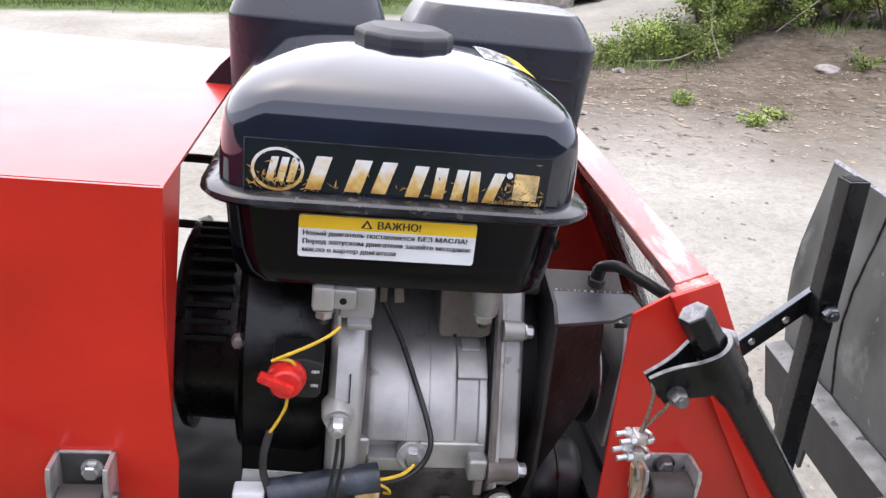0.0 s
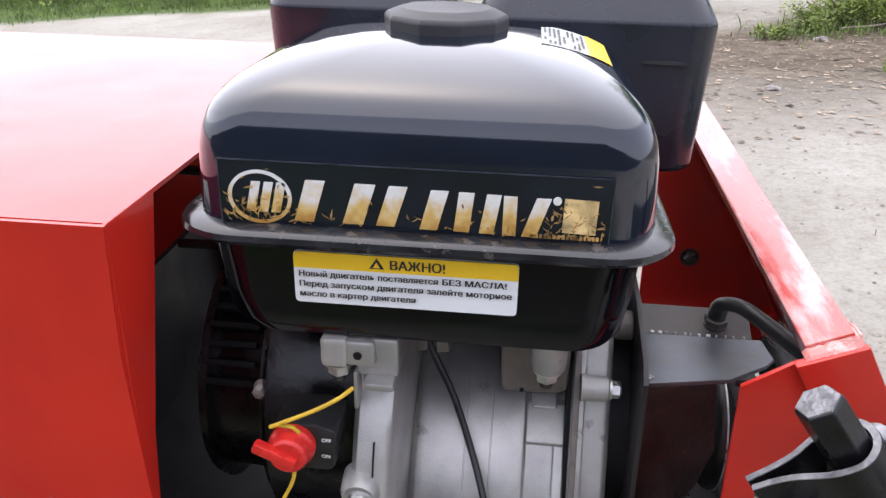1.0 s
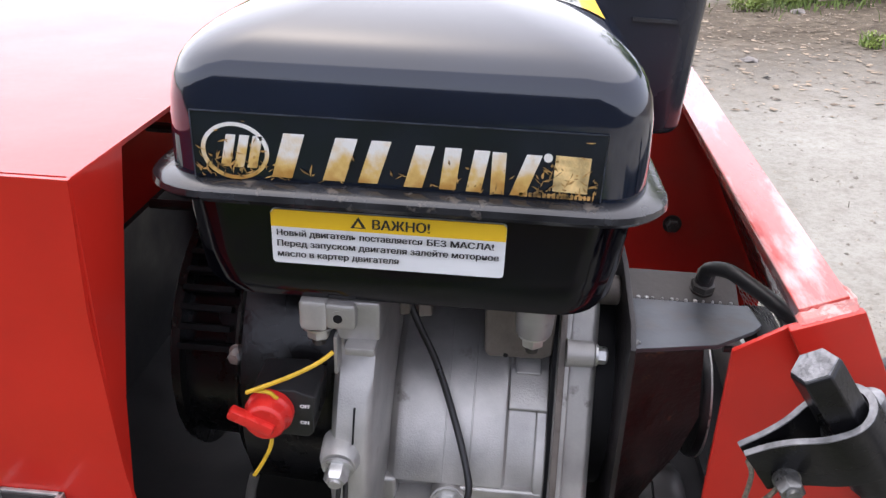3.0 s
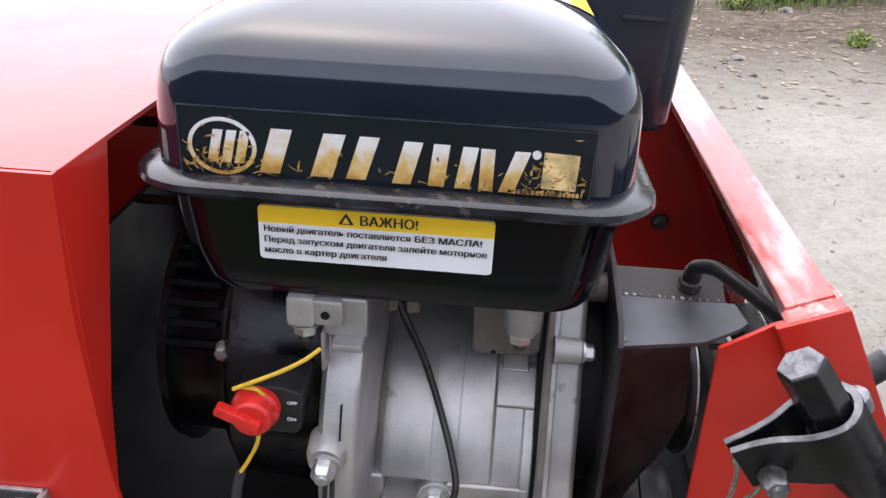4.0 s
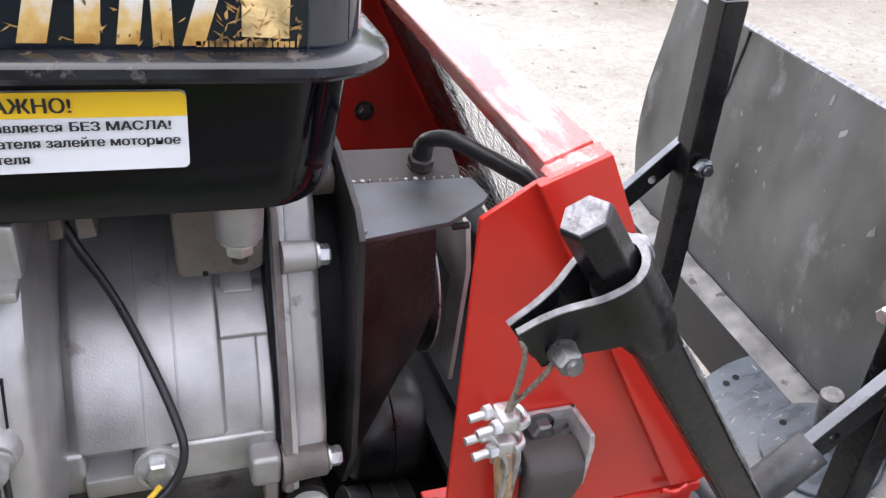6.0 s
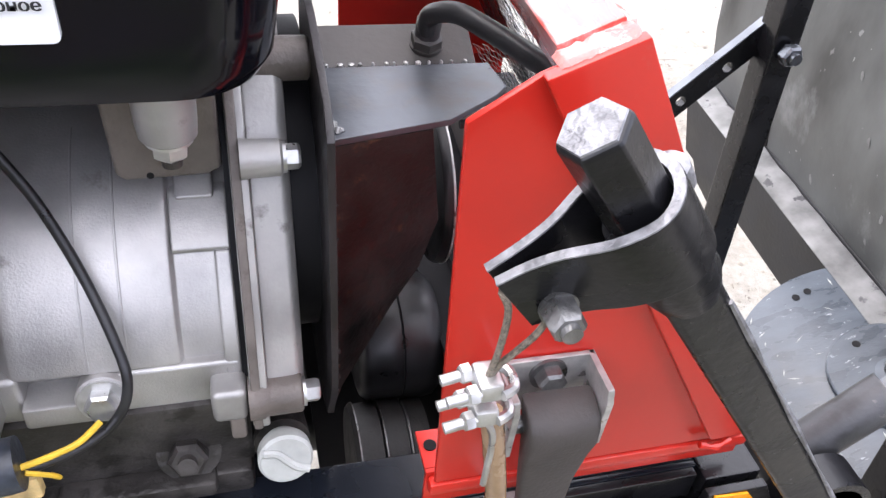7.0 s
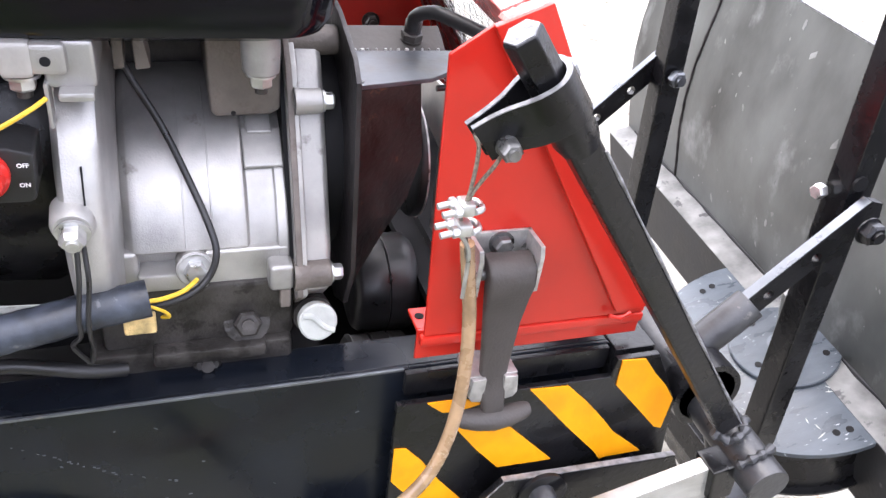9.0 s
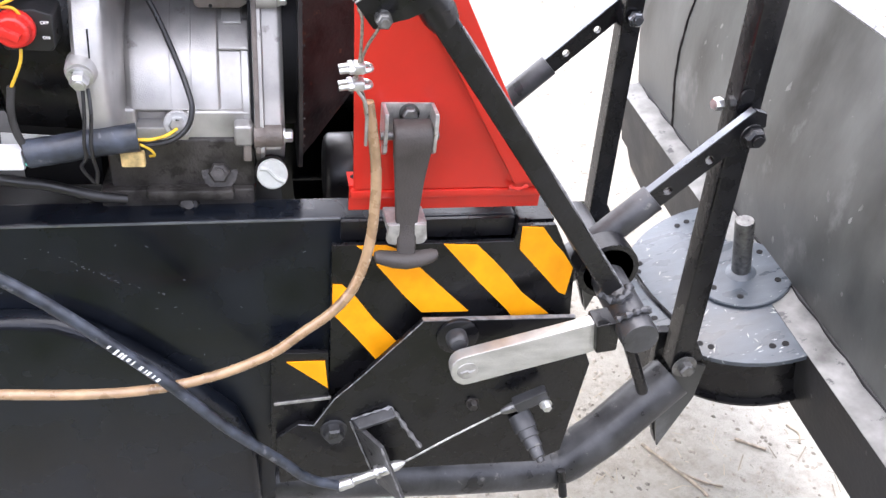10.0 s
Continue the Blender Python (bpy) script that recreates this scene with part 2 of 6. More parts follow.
def part(name, bm, material, parent=None, label="", bevel=0.0, sharp=38, seg=2, kind=""):
    bmesh.ops.recalc_face_normals(bm, faces=bm.faces)
    if bevel:
        es = [e for e in bm.edges if len(e.link_faces) == 2 and e.calc_face_angle(0) > radians(28)]
        bmesh.ops.bevel(bm, geom=es, offset=bevel, segments=seg, profile=0.5, affect="EDGES", clamp_overlap=True)
    me = bpy.data.meshes.new(name)
    bm.to_mesh(me)
    bm.free()
    me.polygons.foreach_set("use_smooth", [True] * len(me.polygons))
    me.set_sharp_from_angle(angle=radians(sharp))
    me.materials.append(material)
    ob = new(name, me)
    if bevel:
        ob.modifiers.new("normals", "WEIGHTED_NORMAL").keep_sharp = True
    if parent:
        ob.parent = parent
        ob.matrix_parent_inverse = Matrix.Translation(-Vector(parent.location)) if parent.type == "EMPTY" else Matrix()
    return tagged(ob, label, "", "", kind)


def box(bm, lo, hi, m=None):
    vs = []
    for z in (lo[2], hi[2]):
        for x, y in ((lo[0], lo[1]), (hi[0], lo[1]), (hi[0], hi[1]), (lo[0], hi[1])):
            p = V(x, y, z)
            vs.append(bm.verts.new(m @ p if m else p))
    for f in ((3, 2, 1, 0), (4, 5, 6, 7), (0, 1, 5, 4), (1, 2, 6, 5), (2, 3, 7, 6), (3, 0, 4, 7)):
        bm.faces.new([vs[i] for i in f])
    return bm


def loft(bm, rings, cap=True, closed=True):
    rows = [[bm.verts.new(p) for p in r] for r in rings]
    k = len(rows[0])
    for a, b in zip(rows, rows[1:]):
        for i in range(k if closed else k - 1):
            j = (i + 1) % k
            bm.faces.new((a[i], a[j], b[j], b[i]))
    if cap:
        bm.faces.new(rows[0][::-1])
        bm.faces.new(rows[-1])
    return bm


def frame_of(d, hint=(0, 0, 1)):
    d = Vector(d).normalized()
    h = Vector(hint)
    if abs(d.dot(h)) > 0.97:
        h = V(1, 0, 0) if abs(d.x) < 0.9 else V(0, 1, 0)
    a = d.cross(h).normalized()
    return d, a, a.cross(d).normalized()


def cyl(bm, p0, p1, r0, r1=None, n=20, twist=0.0):
    p0, p1 = Vector(p0), Vector(p1)
    d, a, b = frame_of(p1 - p0)
    r1 = r0 if r1 is None else r1
    ring = lambda p, r: [p + (a * math.cos(twist + i * math.tau / n) + b * math.sin(twist + i * math.tau / n)) * r for i in range(n)]
    return loft(bm, [ring(p0, r0), ring(p1, r1)])


def lathe(bm, p0, axis, prof, n=28, twist=0.0):
    """A turned shape: prof is a list of (distance along axis, radius)."""
    d, a, b = frame_of(axis)
    p0 = Vector(p0)
    rings = []
    for h, r in prof:
        r = max(r, 0.00005)
        rings.append([p0 + d * h + (a * math.cos(twist + i * math.tau / n) + b * math.sin(twist + i * math.tau / n)) * r for i in range(n)])
    return loft(bm, rings)


def prism(bm, pts, axis, lo, hi):
    """A flat outline pushed out along an axis: y takes (x, z) points, x takes (y, z), z takes (x, y)."""
    f = {"y": lambda p, d: V(p[0], d, p[1]), "x": lambda p, d: V(d, p[0], p[1]), "z": lambda p, d: V(p[0], p[1], d)}[axis]
    return loft(bm, [[f(p, lo) for p in pts], [f(p, hi) for p in pts]])


def curve_pts(pts, per=6):
    pts = [Vector(p) for p in pts]
    q = [pts[0] * 2 - pts[1]] + pts + [pts[-1] * 2 - pts[-2]]
    out = []
    for i in range(1, len(q) - 2):
        p0, p1, p2, p3 = q[i - 1:i + 3]
        for s in range(per):
            t = s / per
            out.append(0.5 * ((2 * p1) + (p2 - p0) * t + (2 * p0 - 5 * p1 + 4 * p2 - p3) * t * t + (3 * p1 - p0 - 3 * p2 + p3) * t ** 3))
    return out + [pts[-1]]


def sweep(bm, pts, r, n=10, per=6, wave=0.0):
    pts = curve_pts(pts, per) if per > 1 else [Vector(p) for p in pts]
    rings, up = [], None
    for i, p in enumerate(pts):
        d = (pts[min(i + 1, len(pts) - 1)] - pts[max(i - 1, 0)]).normalized()
        if up is None:
            d, a, up = frame_of(d)
        a = d.cross(up).normalized()
        up = a.cross(d).normalized()
        rr = r * (1 + wave * math.sin(i * 1.9))
        rings.append([p + (a * math.cos(k * math.tau / n) + up * math.sin(k * math.tau / n)) * rr for k in range(n)])
    return loft(bm, rings)


def bar(bm, p0, p1, w, h, side=(0, 1, 0)):
    """A rectangular bar: w across its in-plane side, h along the side axis."""
    p0, p1 = Vector(p0), Vector(p1)
    d = (p1 - p0).normalized()
    s = (Vector(side) - d * d.dot(Vector(side))).normalized()
    u = s.cross(d).normalized()
    ring = lambda p: [p + u * a * w / 2 + s * b * h / 2 for a, b in ((-1, -1), (1, -1), (1, 1), (-1, 1))]
    return loft(bm, [ring(p0), ring(p1)])


def rrect(hx, hy, r, n=6):
    r = min(r, hx * 0.98, hy * 0.98)
    out = []
    for cx, cy, a0 in ((hx - r, hy - r, 0), (-hx + r, hy - r, 90), (-hx + r, -hy + r, 180), (hx - r, -hy + r, 270)):
        out += [(cx + r * math.cos(radians(a0 + 90 * i / n)), cy + r * math.sin(radians(a0 + 90 * i / n))) for i in range(n + 1)]
    return out


def hexhead(bm, p, axis, across, height, washer=0.0):
    d = Vector(axis).normalized()
    p = Vector(p)
    if washer:
        cyl(bm, p, p + d * 0.0014, washer, n=20)
        p = p + d * 0.0014
    lathe(bm, p, d, [(0, across * 0.577), (height * 0.8, across * 0.577), (height, across * 0.46)], n=6)
    return bm


def bolt(parent, p, axis, across=0.012, height=0.006, washer=0.0085, material=None, stud=0.0, name="bolt"):
    bm = hexhead(bmesh.new(), p, axis, across, height, washer)
    if stud:
        d = Vector(axis).normalized()
        cyl(bm, Vector(p) + d * height, Vector(p) + d * (height + stud), across * 0.3, n=14)
    return part(name, bm, material or ZINC, parent)


def text_bm(words, size, m, bold=0.0, align="LEFT", width=None):
    """Flat lettering in the built-in font as thin geometry, laid out by the matrix m."""
    c = bpy.data.curves.new("words", "FONT")
    c.body, c.size, c.align_x, c.offset, c.resolution_u = words, 1.0, align, bold / size, 3
    ob = new("words", c)
    deps = bpy.context.evaluated_depsgraph_get()
    me = bpy.data.meshes.new_from_object(ob.evaluated_get(deps))
    bm = bmesh.new()
    bm.from_mesh(me)
    bmesh.ops.scale(bm, vec=(size, size, size), verts=bm.verts)
    if width:
        xs = [v.co.x for v in bm.verts]
        k = width / (max(xs) - min(xs))
        for v in bm.verts:
            v.co.x *= k
    bm.transform(m)
    bpy.data.objects.remove(ob)
    bpy.data.curves.remove(c)
    bpy.data.meshes.remove(me)
    return bm


def join(bm, other):
    me = bpy.data.meshes.new("tmp")
    other.to_mesh(me)
    other.free()
    bm.from_mesh(me)
    bpy.data.meshes.remove(me)
    return bm


def interp(x, pts):
    for (x0, y0), (x1, y1) in zip(pts, pts[1:]):
        if x <= x1:
            return y0 + (y1 - y0) * (x - x0) / (x1 - x0)
    return pts[-1][1]


# ---- the engine ----
engine = thing("engine", "small petrol engine with black tank and silver crankcase", "engine", (0.075, 0.6, 0.575))
CX, CY = 0.0465, 0.562
SHELL = [(0.846, 0.1085, 0.0925, 0.022), (0.870, 0.1080, 0.0923, 0.022), (0.885, 0.1070, 0.0920, 0.022), (0.894, 0.1055, 0.0914, 0.023),
         (0.901, 0.1028, 0.0902, 0.025), (0.9045, 0.1005, 0.0888, 0.026), (0.9075, 0.0980, 0.0866, 0.027), (0.9105, 0.0948, 0.0833, 0.028),
         (0.9135, 0.0908, 0.0785, 0.029), (0.9165, 0.0855, 0.0718, 0.030), (0.9195, 0.0785, 0.0630, 0.030),
         (0.9225, 0.0690, 0.0520, 0.030), (0.925, 0.0570, 0.0400, 0.028), (0.9270, 0.0400, 0.0270, 0.022), (0.9280, 0.0200, 0.0140, 0.012)]


def rings_of(levels):
    return [[V(CX + x, CY + y, z) for x, y in rrect(hx, hy, r, 8)] for z, hx, hy, r in levels]


def shell_z(x, y):
    fx = interp(-abs(x - CX), [(-hx, z) for z, hx, hy, r in SHELL])
    fy = interp(-abs(y - CY), [(-hy, z) for z, hx, hy, r in SHELL])
    return min(fx, fy)


tank = part("fuel_tank", loft(bmesh.new(), rings_of(SHELL)), TANK, engine, "glossy black enamelled fuel tank")
part("tank_flange", loft(bmesh.new(), rings_of([(0.8425, 0.1120, 0.0960, 0.030), (0.8440, 0.1180, 0.1015, 0.034), (0.8462, 0.1195, 0.1030, 0.034),
     (0.8490, 0.1190, 0.1025, 0.034), (0.8512, 0.1165, 0.1000, 0.033), (0.8522, 0.1080, 0.0918, 0.026)])), FLANGE, tank, "dusty rolled seam of the tank")
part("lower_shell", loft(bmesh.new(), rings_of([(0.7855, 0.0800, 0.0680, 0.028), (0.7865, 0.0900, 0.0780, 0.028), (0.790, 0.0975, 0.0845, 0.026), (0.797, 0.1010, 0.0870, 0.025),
     (0.812, 0.1030, 0.0882, 0.025), (0.845, 0.1062, 0.0890, 0.024)])), TANK_SHADED, tank)
part("filler_neck", lathe(bmesh.new(), (0.047, 0.575, 0.913), (0, 0, 1), [(0, 0.040), (0.0105, 0.034), (0.0125, 0.027), (0.018, 0.026)], 32), TANK, tank)
part("fuel_cap", lathe(bmesh.new(), (0.047, 0.575, 0.9240), (0, 0, 1), [(0, 0.0300), (0.0015, 0.0325), (0.0025, 0.0335), (0.0090, 0.0338), (0.0110, 0.0325), (0.0138, 0.0255), (0.0143, 0.0240), (0.0138, 0.0225), (0.0141, 0)], 10, 0.31),
     PLASTIC_DUST, tank, "ten-sided black plastic fuel cap", bevel=0.0008)

# warning sticker on the lower shell
stk = bmesh.new()
prism(stk, [(0.0403 + x, 0.8243 + z) for x, z in rrect(0.0535, 0.0135, 0.002, 3)], "y", 0.4716, 0.4745)
sticker = part("warning_sticker", stk, LABEL_WHITE, tank, "white and yellow warning sticker with black print")
WM = lambda x, z, y=0.4706: Matrix.Translation((x, y, z)) @ Euler((radians(90), 0, 0)).to_matrix().to_4x4()
words = text_bm("ВАЖНО!", 0.0066, WM(0.033, 0.8314), 0.0)
for k in (-1, 1):
    join(words, text_bm("ВАЖНО!", 0.0066, WM(0.033 + k * 0.0002, 0.8314, 0.4706 - k * 0.00003), 0.0))
for line, x, z, w in (("Новый двигатель поставляется", -0.0108, 0.8252, 0.0665), ("Перед запуском двигателя залейте моторное", -0.0108, 0.8199, 0.1015), ("масло в картер двигателя", -0.0108, 0.8146, 0.0560)):
    for k in (-1, 0, 1):
        join(words, text_bm(line, 0.0043, WM(x + k * 0.00016, z, 0.4706 - k * 0.00003), 0.0, width=w))
for k in (-1, 0, 1):
    join(words, text_bm("БЕЗ МАСЛА!", 0.0043, WM(0.0580 + k * 0.00020, 0.8252, 0.4706 - k * 0.00003), 0.0, width=0.0300))
tri = bmesh.new()
prism(tri, [(0.0235, 0.8313), (0.0305, 0.8313), (0.0270, 0.8368)], "y", 0.4706, 0.4712)
join(words, tri)
band = bmesh.new()
prism(band, [(-0.0131, 0.8295), (0.0937, 0.8295), (0.0937, 0.8360), (0.0922, 0.8378), (-0.0116, 0.8378), (-0.0131, 0.8360)], "y", 0.4711, 0.4718)
print_yellow = bmesh.new()
prism(print_yellow, [(0.0253, 0.8320), (0.0287, 0.8320), (0.0270, 0.8349)], "y", 0.4702, 0.4709)
part("print", words, INK, sticker)
join(band, print_yellow)
part("yellow_band", band, LABEL_YELLOW, sticker)

# maker's decal: plain slanted shapes on a clear film
dec = bmesh.new()
prism(dec, [(-0.045, 0.8525), (0.1325, 0.8525), (0.1325, 0.8825), (-0.045, 0.8825)], "y", 0.4690, 0.4712)
decal = part("maker_decal", dec, DECAL, tank, "scorched black decal film with pale slanted shapes")
for x0, x1, z0, z1, lean in ((-0.0105, -0.0015, 0.8545, 0.8745, 0.006), (0.0120, 0.0215, 0.8545, 0.8740, 0.006), (0.0275, 0.0360, 0.8545, 0.8738, 0.006),
                         (0.0475, 0.0555, 0.8540, 0.8730, 0.005), (0.0630, 0.0700, 0.8540, 0.8728, 0.002),
                         (0.0745, 0.0810, 0.8538, 0.8725, 0.003), (0.0850, 0.0910, 0.8535, 0.8722, 0.000), (0.0935, 0.1000, 0.8535, 0.8720, 0.006)):
    part("pale_shape", prism(bmesh.new(), [(x0, z0), (x1, z0), (x1 + lean, z1), (x0 + lean, z1)], "y", 0.4684, 0.4692), FILM, decal)
ring = [[], [], [], []]
for i in range(40):
    c, s = math.cos(i * math.tau / 40), math.sin(i * math.tau / 40)
    for k, (r, y) in enumerate(((0.0150, 0.4684), (0.0150, 0.4692), (0.0132, 0.4692), (0.0132, 0.4684))):
        ring[k].append(V(-0.0262 + r * c, y, 0.8652 + 0.86 * r * s))
part("pale_ring", loft(bmesh.new(), ring + [ring[0]], cap=False), FILM, decal)
for x0 in (-0.0330, -0.0270, -0.0212):
    part("pale_shape", prism(bmesh.new(), [(x0, 0.858), (x0 + 0.0042, 0.858), (x0 + 0.0075, 0.8725), (x0 + 0.0033, 0.8725)], "y", 0.4684, 0.4692), FILM, decal)
part("pale_dot", cyl(bmesh.new(), (0.1085, 0.4692, 0.8712), (0.1085, 0.4684, 0.8712), 0.0019, n=16), FILM, decal)
part("tan_panel", prism(bmesh.new(), [(0.1115, 0.8565), (0.1262, 0.8560), (0.1266, 0.8720), (0.1117, 0.8725)], "y", 0.4684, 0.4692), TAN, decal)
rnd = random.Random(5)
shards = bmesh.new()
for i in range(150):
    x = rnd.choice([rnd.uniform(-0.043, 0.10), rnd.uniform(-0.043, -0.010), rnd.uniform(0.104, 0.130)])
    z = 0.8535 + abs(rnd.gauss(0, 0.0065)) * (1.6 if x < -0.012 or x > 0.106 else 1.0)
    z = min(z, 0.879)
    a, ln, w = rnd.uniform(0, math.pi), rnd.uniform(0.0008, 0.0032), rnd.uniform(0.00015, 0.00045)
    d, q = V(math.cos(a), 0, math.sin(a)), V(-math.sin(a), 0, math.cos(a))
    p, y = V(x, 0, z), 0.4680 + rnd.uniform(-0.0002, 0.0002)
    vs = [shards.verts.new(V(k.x, y + dy, max(k.z, 0.8528))) for k, dy in ((p - d * ln, 0.0006), (p + q * w * 1.6, 0), (p + d * ln, 0.0006), (p - q * w, -0.0001))]
    shards.faces.new(vs)
part("scorched_film", shards, GOLD, decal, "curled gold and brown flakes of scorched film", kind="stuff")
bars = bmesh.new()
x = 0.0975
while x < 0.127:
    w = rnd.uniform(0.0008, 0.0016)
    prism(bars, [(x, 0.8532), (x + w, 0.8532), (x + w, 0.8550), (x, 0.8550)], "y", 0.4684, 0.4692)
    x += w + 0.0006
part("small_print", bars, GOLD, decal)

edges = bmesh.new()
for a, b in (((-0.045, 0.8825), (0.1325, 0.8825)), ((-0.045, 0.8525), (-0.045, 0.8825)), ((0.1325, 0.8525), (0.1325, 0.8825))):
    bar(edges, (a[0], 0.4689, a[1]), (b[0], 0.4689, b[1]), 0.0005, 0.0006)
part("film_edge", edges, SLEEVE, decal, "pale lifted edge of the clear film")

# instruction label on the sloping top
for nm, x0, x1, y0, y1, mat_, lift in (("top_label", 0.098, 0.134, 0.545, 0.604, PLUG, 0.0003), ("yellow_edge", 0.1225, 0.134, 0.545, 0.604, LABEL_YELLOW, 0.0006)):
    bm = bmesh.new()
    rows = [[V(x0 + (x1 - x0) * i / 10, y0 + (y1 - y0) * j / 6, 0) for i in range(11)] for j in range(7)]
    for r in rows:
        for p in r:
            p.z = shell_z(p.x, p.y) + lift
    loft(bm, rows, cap=False, closed=False)
    ob = part(nm, bm, mat_, tank)
lines = bmesh.new()
for k in range(9):
    x0 = 0.0995 + k * 0.0025
    pts = [V(x0, 0.549 + j * 0.0098, 0) for j in range(6)]
    for a, b in zip(pts, pts[1:]):
        if rnd.random() < 0.75:
            q = [V(a.x, a.y, 0), V(a.x + 0.0011, a.y, 0), V(b.x + 0.0011, b.y - 0.002, 0), V(b.x, b.y - 0.002, 0)]
            for v in q:
                v.z = shell_z(v.x, v.y) + 0.0008
            lines.faces.new([lines.verts.new(v) for v in q])
part("label_print", lines, INK, tank)

# crankcase: a barrel about the crank axis with a flat lower band
def barrel_y(z, r):
    return 0.600 - math.sqrt(max(r * r - (z - 0.630) ** 2, 0.0))
def case_ring(x, r):
    arc_ = [V(x, 0.600 - r * math.cos(radians(a)), 0.630 + r * math.sin(radians(a))) for a in [15 + 4.5 * i for i in range(18)]]
    return [V(x, 0.520, 0.598), V(x, 0.512, 0.650), V(x, arc_[0].y + 0.002, 0.6545)] + arc_ + [V(x, 0.70, 0.70), V(x, 0.72, 0.598)]
case = part("crankcase", loft(bmesh.new(), [case_ring(x, r) for x, r in ((0.034, 0.0930), (0.0370, 0.0965), (0.0405, 0.1000), (0.0450, 0.1010), (0.075, 0.1013), (0.1005, 0.1010),
            (0.1035, 0.1003), (0.1050, 0.0975), (0.128, 0.0972))]), CAST, engine, "silver cast crankcase with ribs and bosses", bevel=0.0008)
for x in (0.0690, 0.0842):
    part("casting_rib", sweep(bmesh.new(), [(x, 0.600 - 0.1012 * math.cos(radians(a)), 0.630 + 0.1012 * math.sin(radians(a))) for a in (16, 28, 40, 52, 64, 74)], 0.00055, 6, 3), CAST, case)
# This block's near-black colour carries the shade under the tank.
part("cylinder_base", box(bmesh.new(), (0.030, 0.606, 0.620), (0.128, 0.72, 0.790)), CAST_DIRTY_SHADE, engine, "cylinder casting behind the tank bosses, painted dark for the tank's shade", bevel=0.003)
def pad(bm, x0, x1, z0, z1, d):
    ring = lambda z, k: [V(x0, barrel_y(z, 0.0974) - d * k, z), V(x1, barrel_y(z, 0.0974) - d * k, z), V(x1, barrel_y(z, 0.0974) + 0.012, z), V(x0, barrel_y(z, 0.0974) + 0.012, z)]
    loft(bm, [ring(z0 + (z1 - z0) * f, k) for f, k in ((0, 0.5), (0.12, 1.0), (0.4, 1.0), (0.7, 1.0), (1, 1.0))])
for x0, x1, z0, z1, d in ((0.1075, 0.1225, 0.7105, 0.7255, 0.0090), (0.1046, 0.1275, 0.6950, 0.7125, 0.0046), (0.1208, 0.1275, 0.6450, 0.6962, 0.0042)):
    steps = bmesh.new()
    pad(steps, x0, x1, z0, z1, d)
    part("raised_pad", steps, CAST, case, bevel=0.0014, seg=3)
part("lower_band", box(bmesh.new(), (0.0785, 0.5012, 0.6320), (0.1275, 0.53, 0.6556)), CAST, case, bevel=0.0022, seg=3)
part("corner_post", box(bmesh.new(), (0.0310, 0.5020, 0.6260), (0.0425, 0.53, 0.6570)), CAST, case, bevel=0.0028, seg=3)
part("lower_ledge", box(bmesh.new(), (0.0415, 0.4975, 0.6325), (0.0800, 0.53, 0.6440)), CAST, case, bevel=0.0020)
part("sump", box(bmesh.new(), (0.018, 0.498, 0.590), (0.130, 0.70, 0.634)), CAST_DIRTY_SHADE, engine, "dark oily engine sump", bevel=0.004)
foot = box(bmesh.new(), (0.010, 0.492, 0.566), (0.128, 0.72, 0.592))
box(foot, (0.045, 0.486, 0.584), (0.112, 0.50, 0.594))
part("engine_foot", foot, CAST_DIRTY_SHADE, engine, bevel=0.003)
for x, z in ((0.1010, 0.6040), (0.0760, 0.5760)):
    fb = bolt(engine, (x, 0.4985, z), (0, -1, 0.45), 0.0150, 0.009, 0.0140, CAST_DIRTY_SHADE, name="foot_bolt")
    part("bolt_stud", cyl(bmesh.new(), (x, 0.490, z + 0.004), (x, 0.4855, z + 0.006), 0.0040, n=14), CAST_DIRTY_SHADE, fb)
part("bolt_boss", cyl(bmesh.new(), (0.073, 0.512, 0.643), (0.073, 0.4965, 0.647), 0.0108, n=26), CAST, case, bevel=0.0008)
bolt(case, (0.073, 0.4966, 0.647), (0, -1, 0.25), 0.0115, 0.006, 0.0095, ZINC)
block = bmesh.new()
prism(block, [(0.0855, 0.790), (0.1272, 0.790), (0.1272, 0.7270), (0.1215, 0.7240), (0.0910, 0.7232), (0.0880, 0.7262)], "y", 0.5370, 0.61)
part("rocker_block", block, CAST_STAINED_SHADE, case, "brown cast bracket, its colour darkened for shade under the tank", bevel=0.0018, seg=3)
part("block_hole", cyl(bmesh.new(), (0.1005, 0.5378, 0.7255), (0.1005, 0.5366, 0.7255), 0.0014, n=12), DARK, case)

# end cover with its seam, lugs and bolts
COVER = [(0.494, 0.626), (0.499, 0.652), (0.517, 0.694), (0.535, 0.732), (0.546, 0.752), (0.575, 0.776), (0.66, 0.786), (0.73, 0.75), (0.74, 0.65), (0.70, 0.60), (0.60, 0.592), (0.52, 0.600)]
part("gasket", prism(bmesh.new(), [(y + 0.003, z) for y, z in COVER], "x", 0.1275, 0.1300), DARK, case)
part("cover_flange", prism(bmesh.new(), [(y - 0.005, z) for y, z in COVER], "x", 0.1298, 0.1370), CAST_DULL, case, bevel=0.0012)
cover = part("end_cover", loft(bmesh.new(), [[V(0.1368, y, z) for y, z in COVER], [V(0.1500, y + 0.001, z) for y, z in COVER], [V(0.1530, y + 0.006, z) for y, z in COVER]]), CAST_DULL, engine, "silver cast end cover", bevel=0.0015)
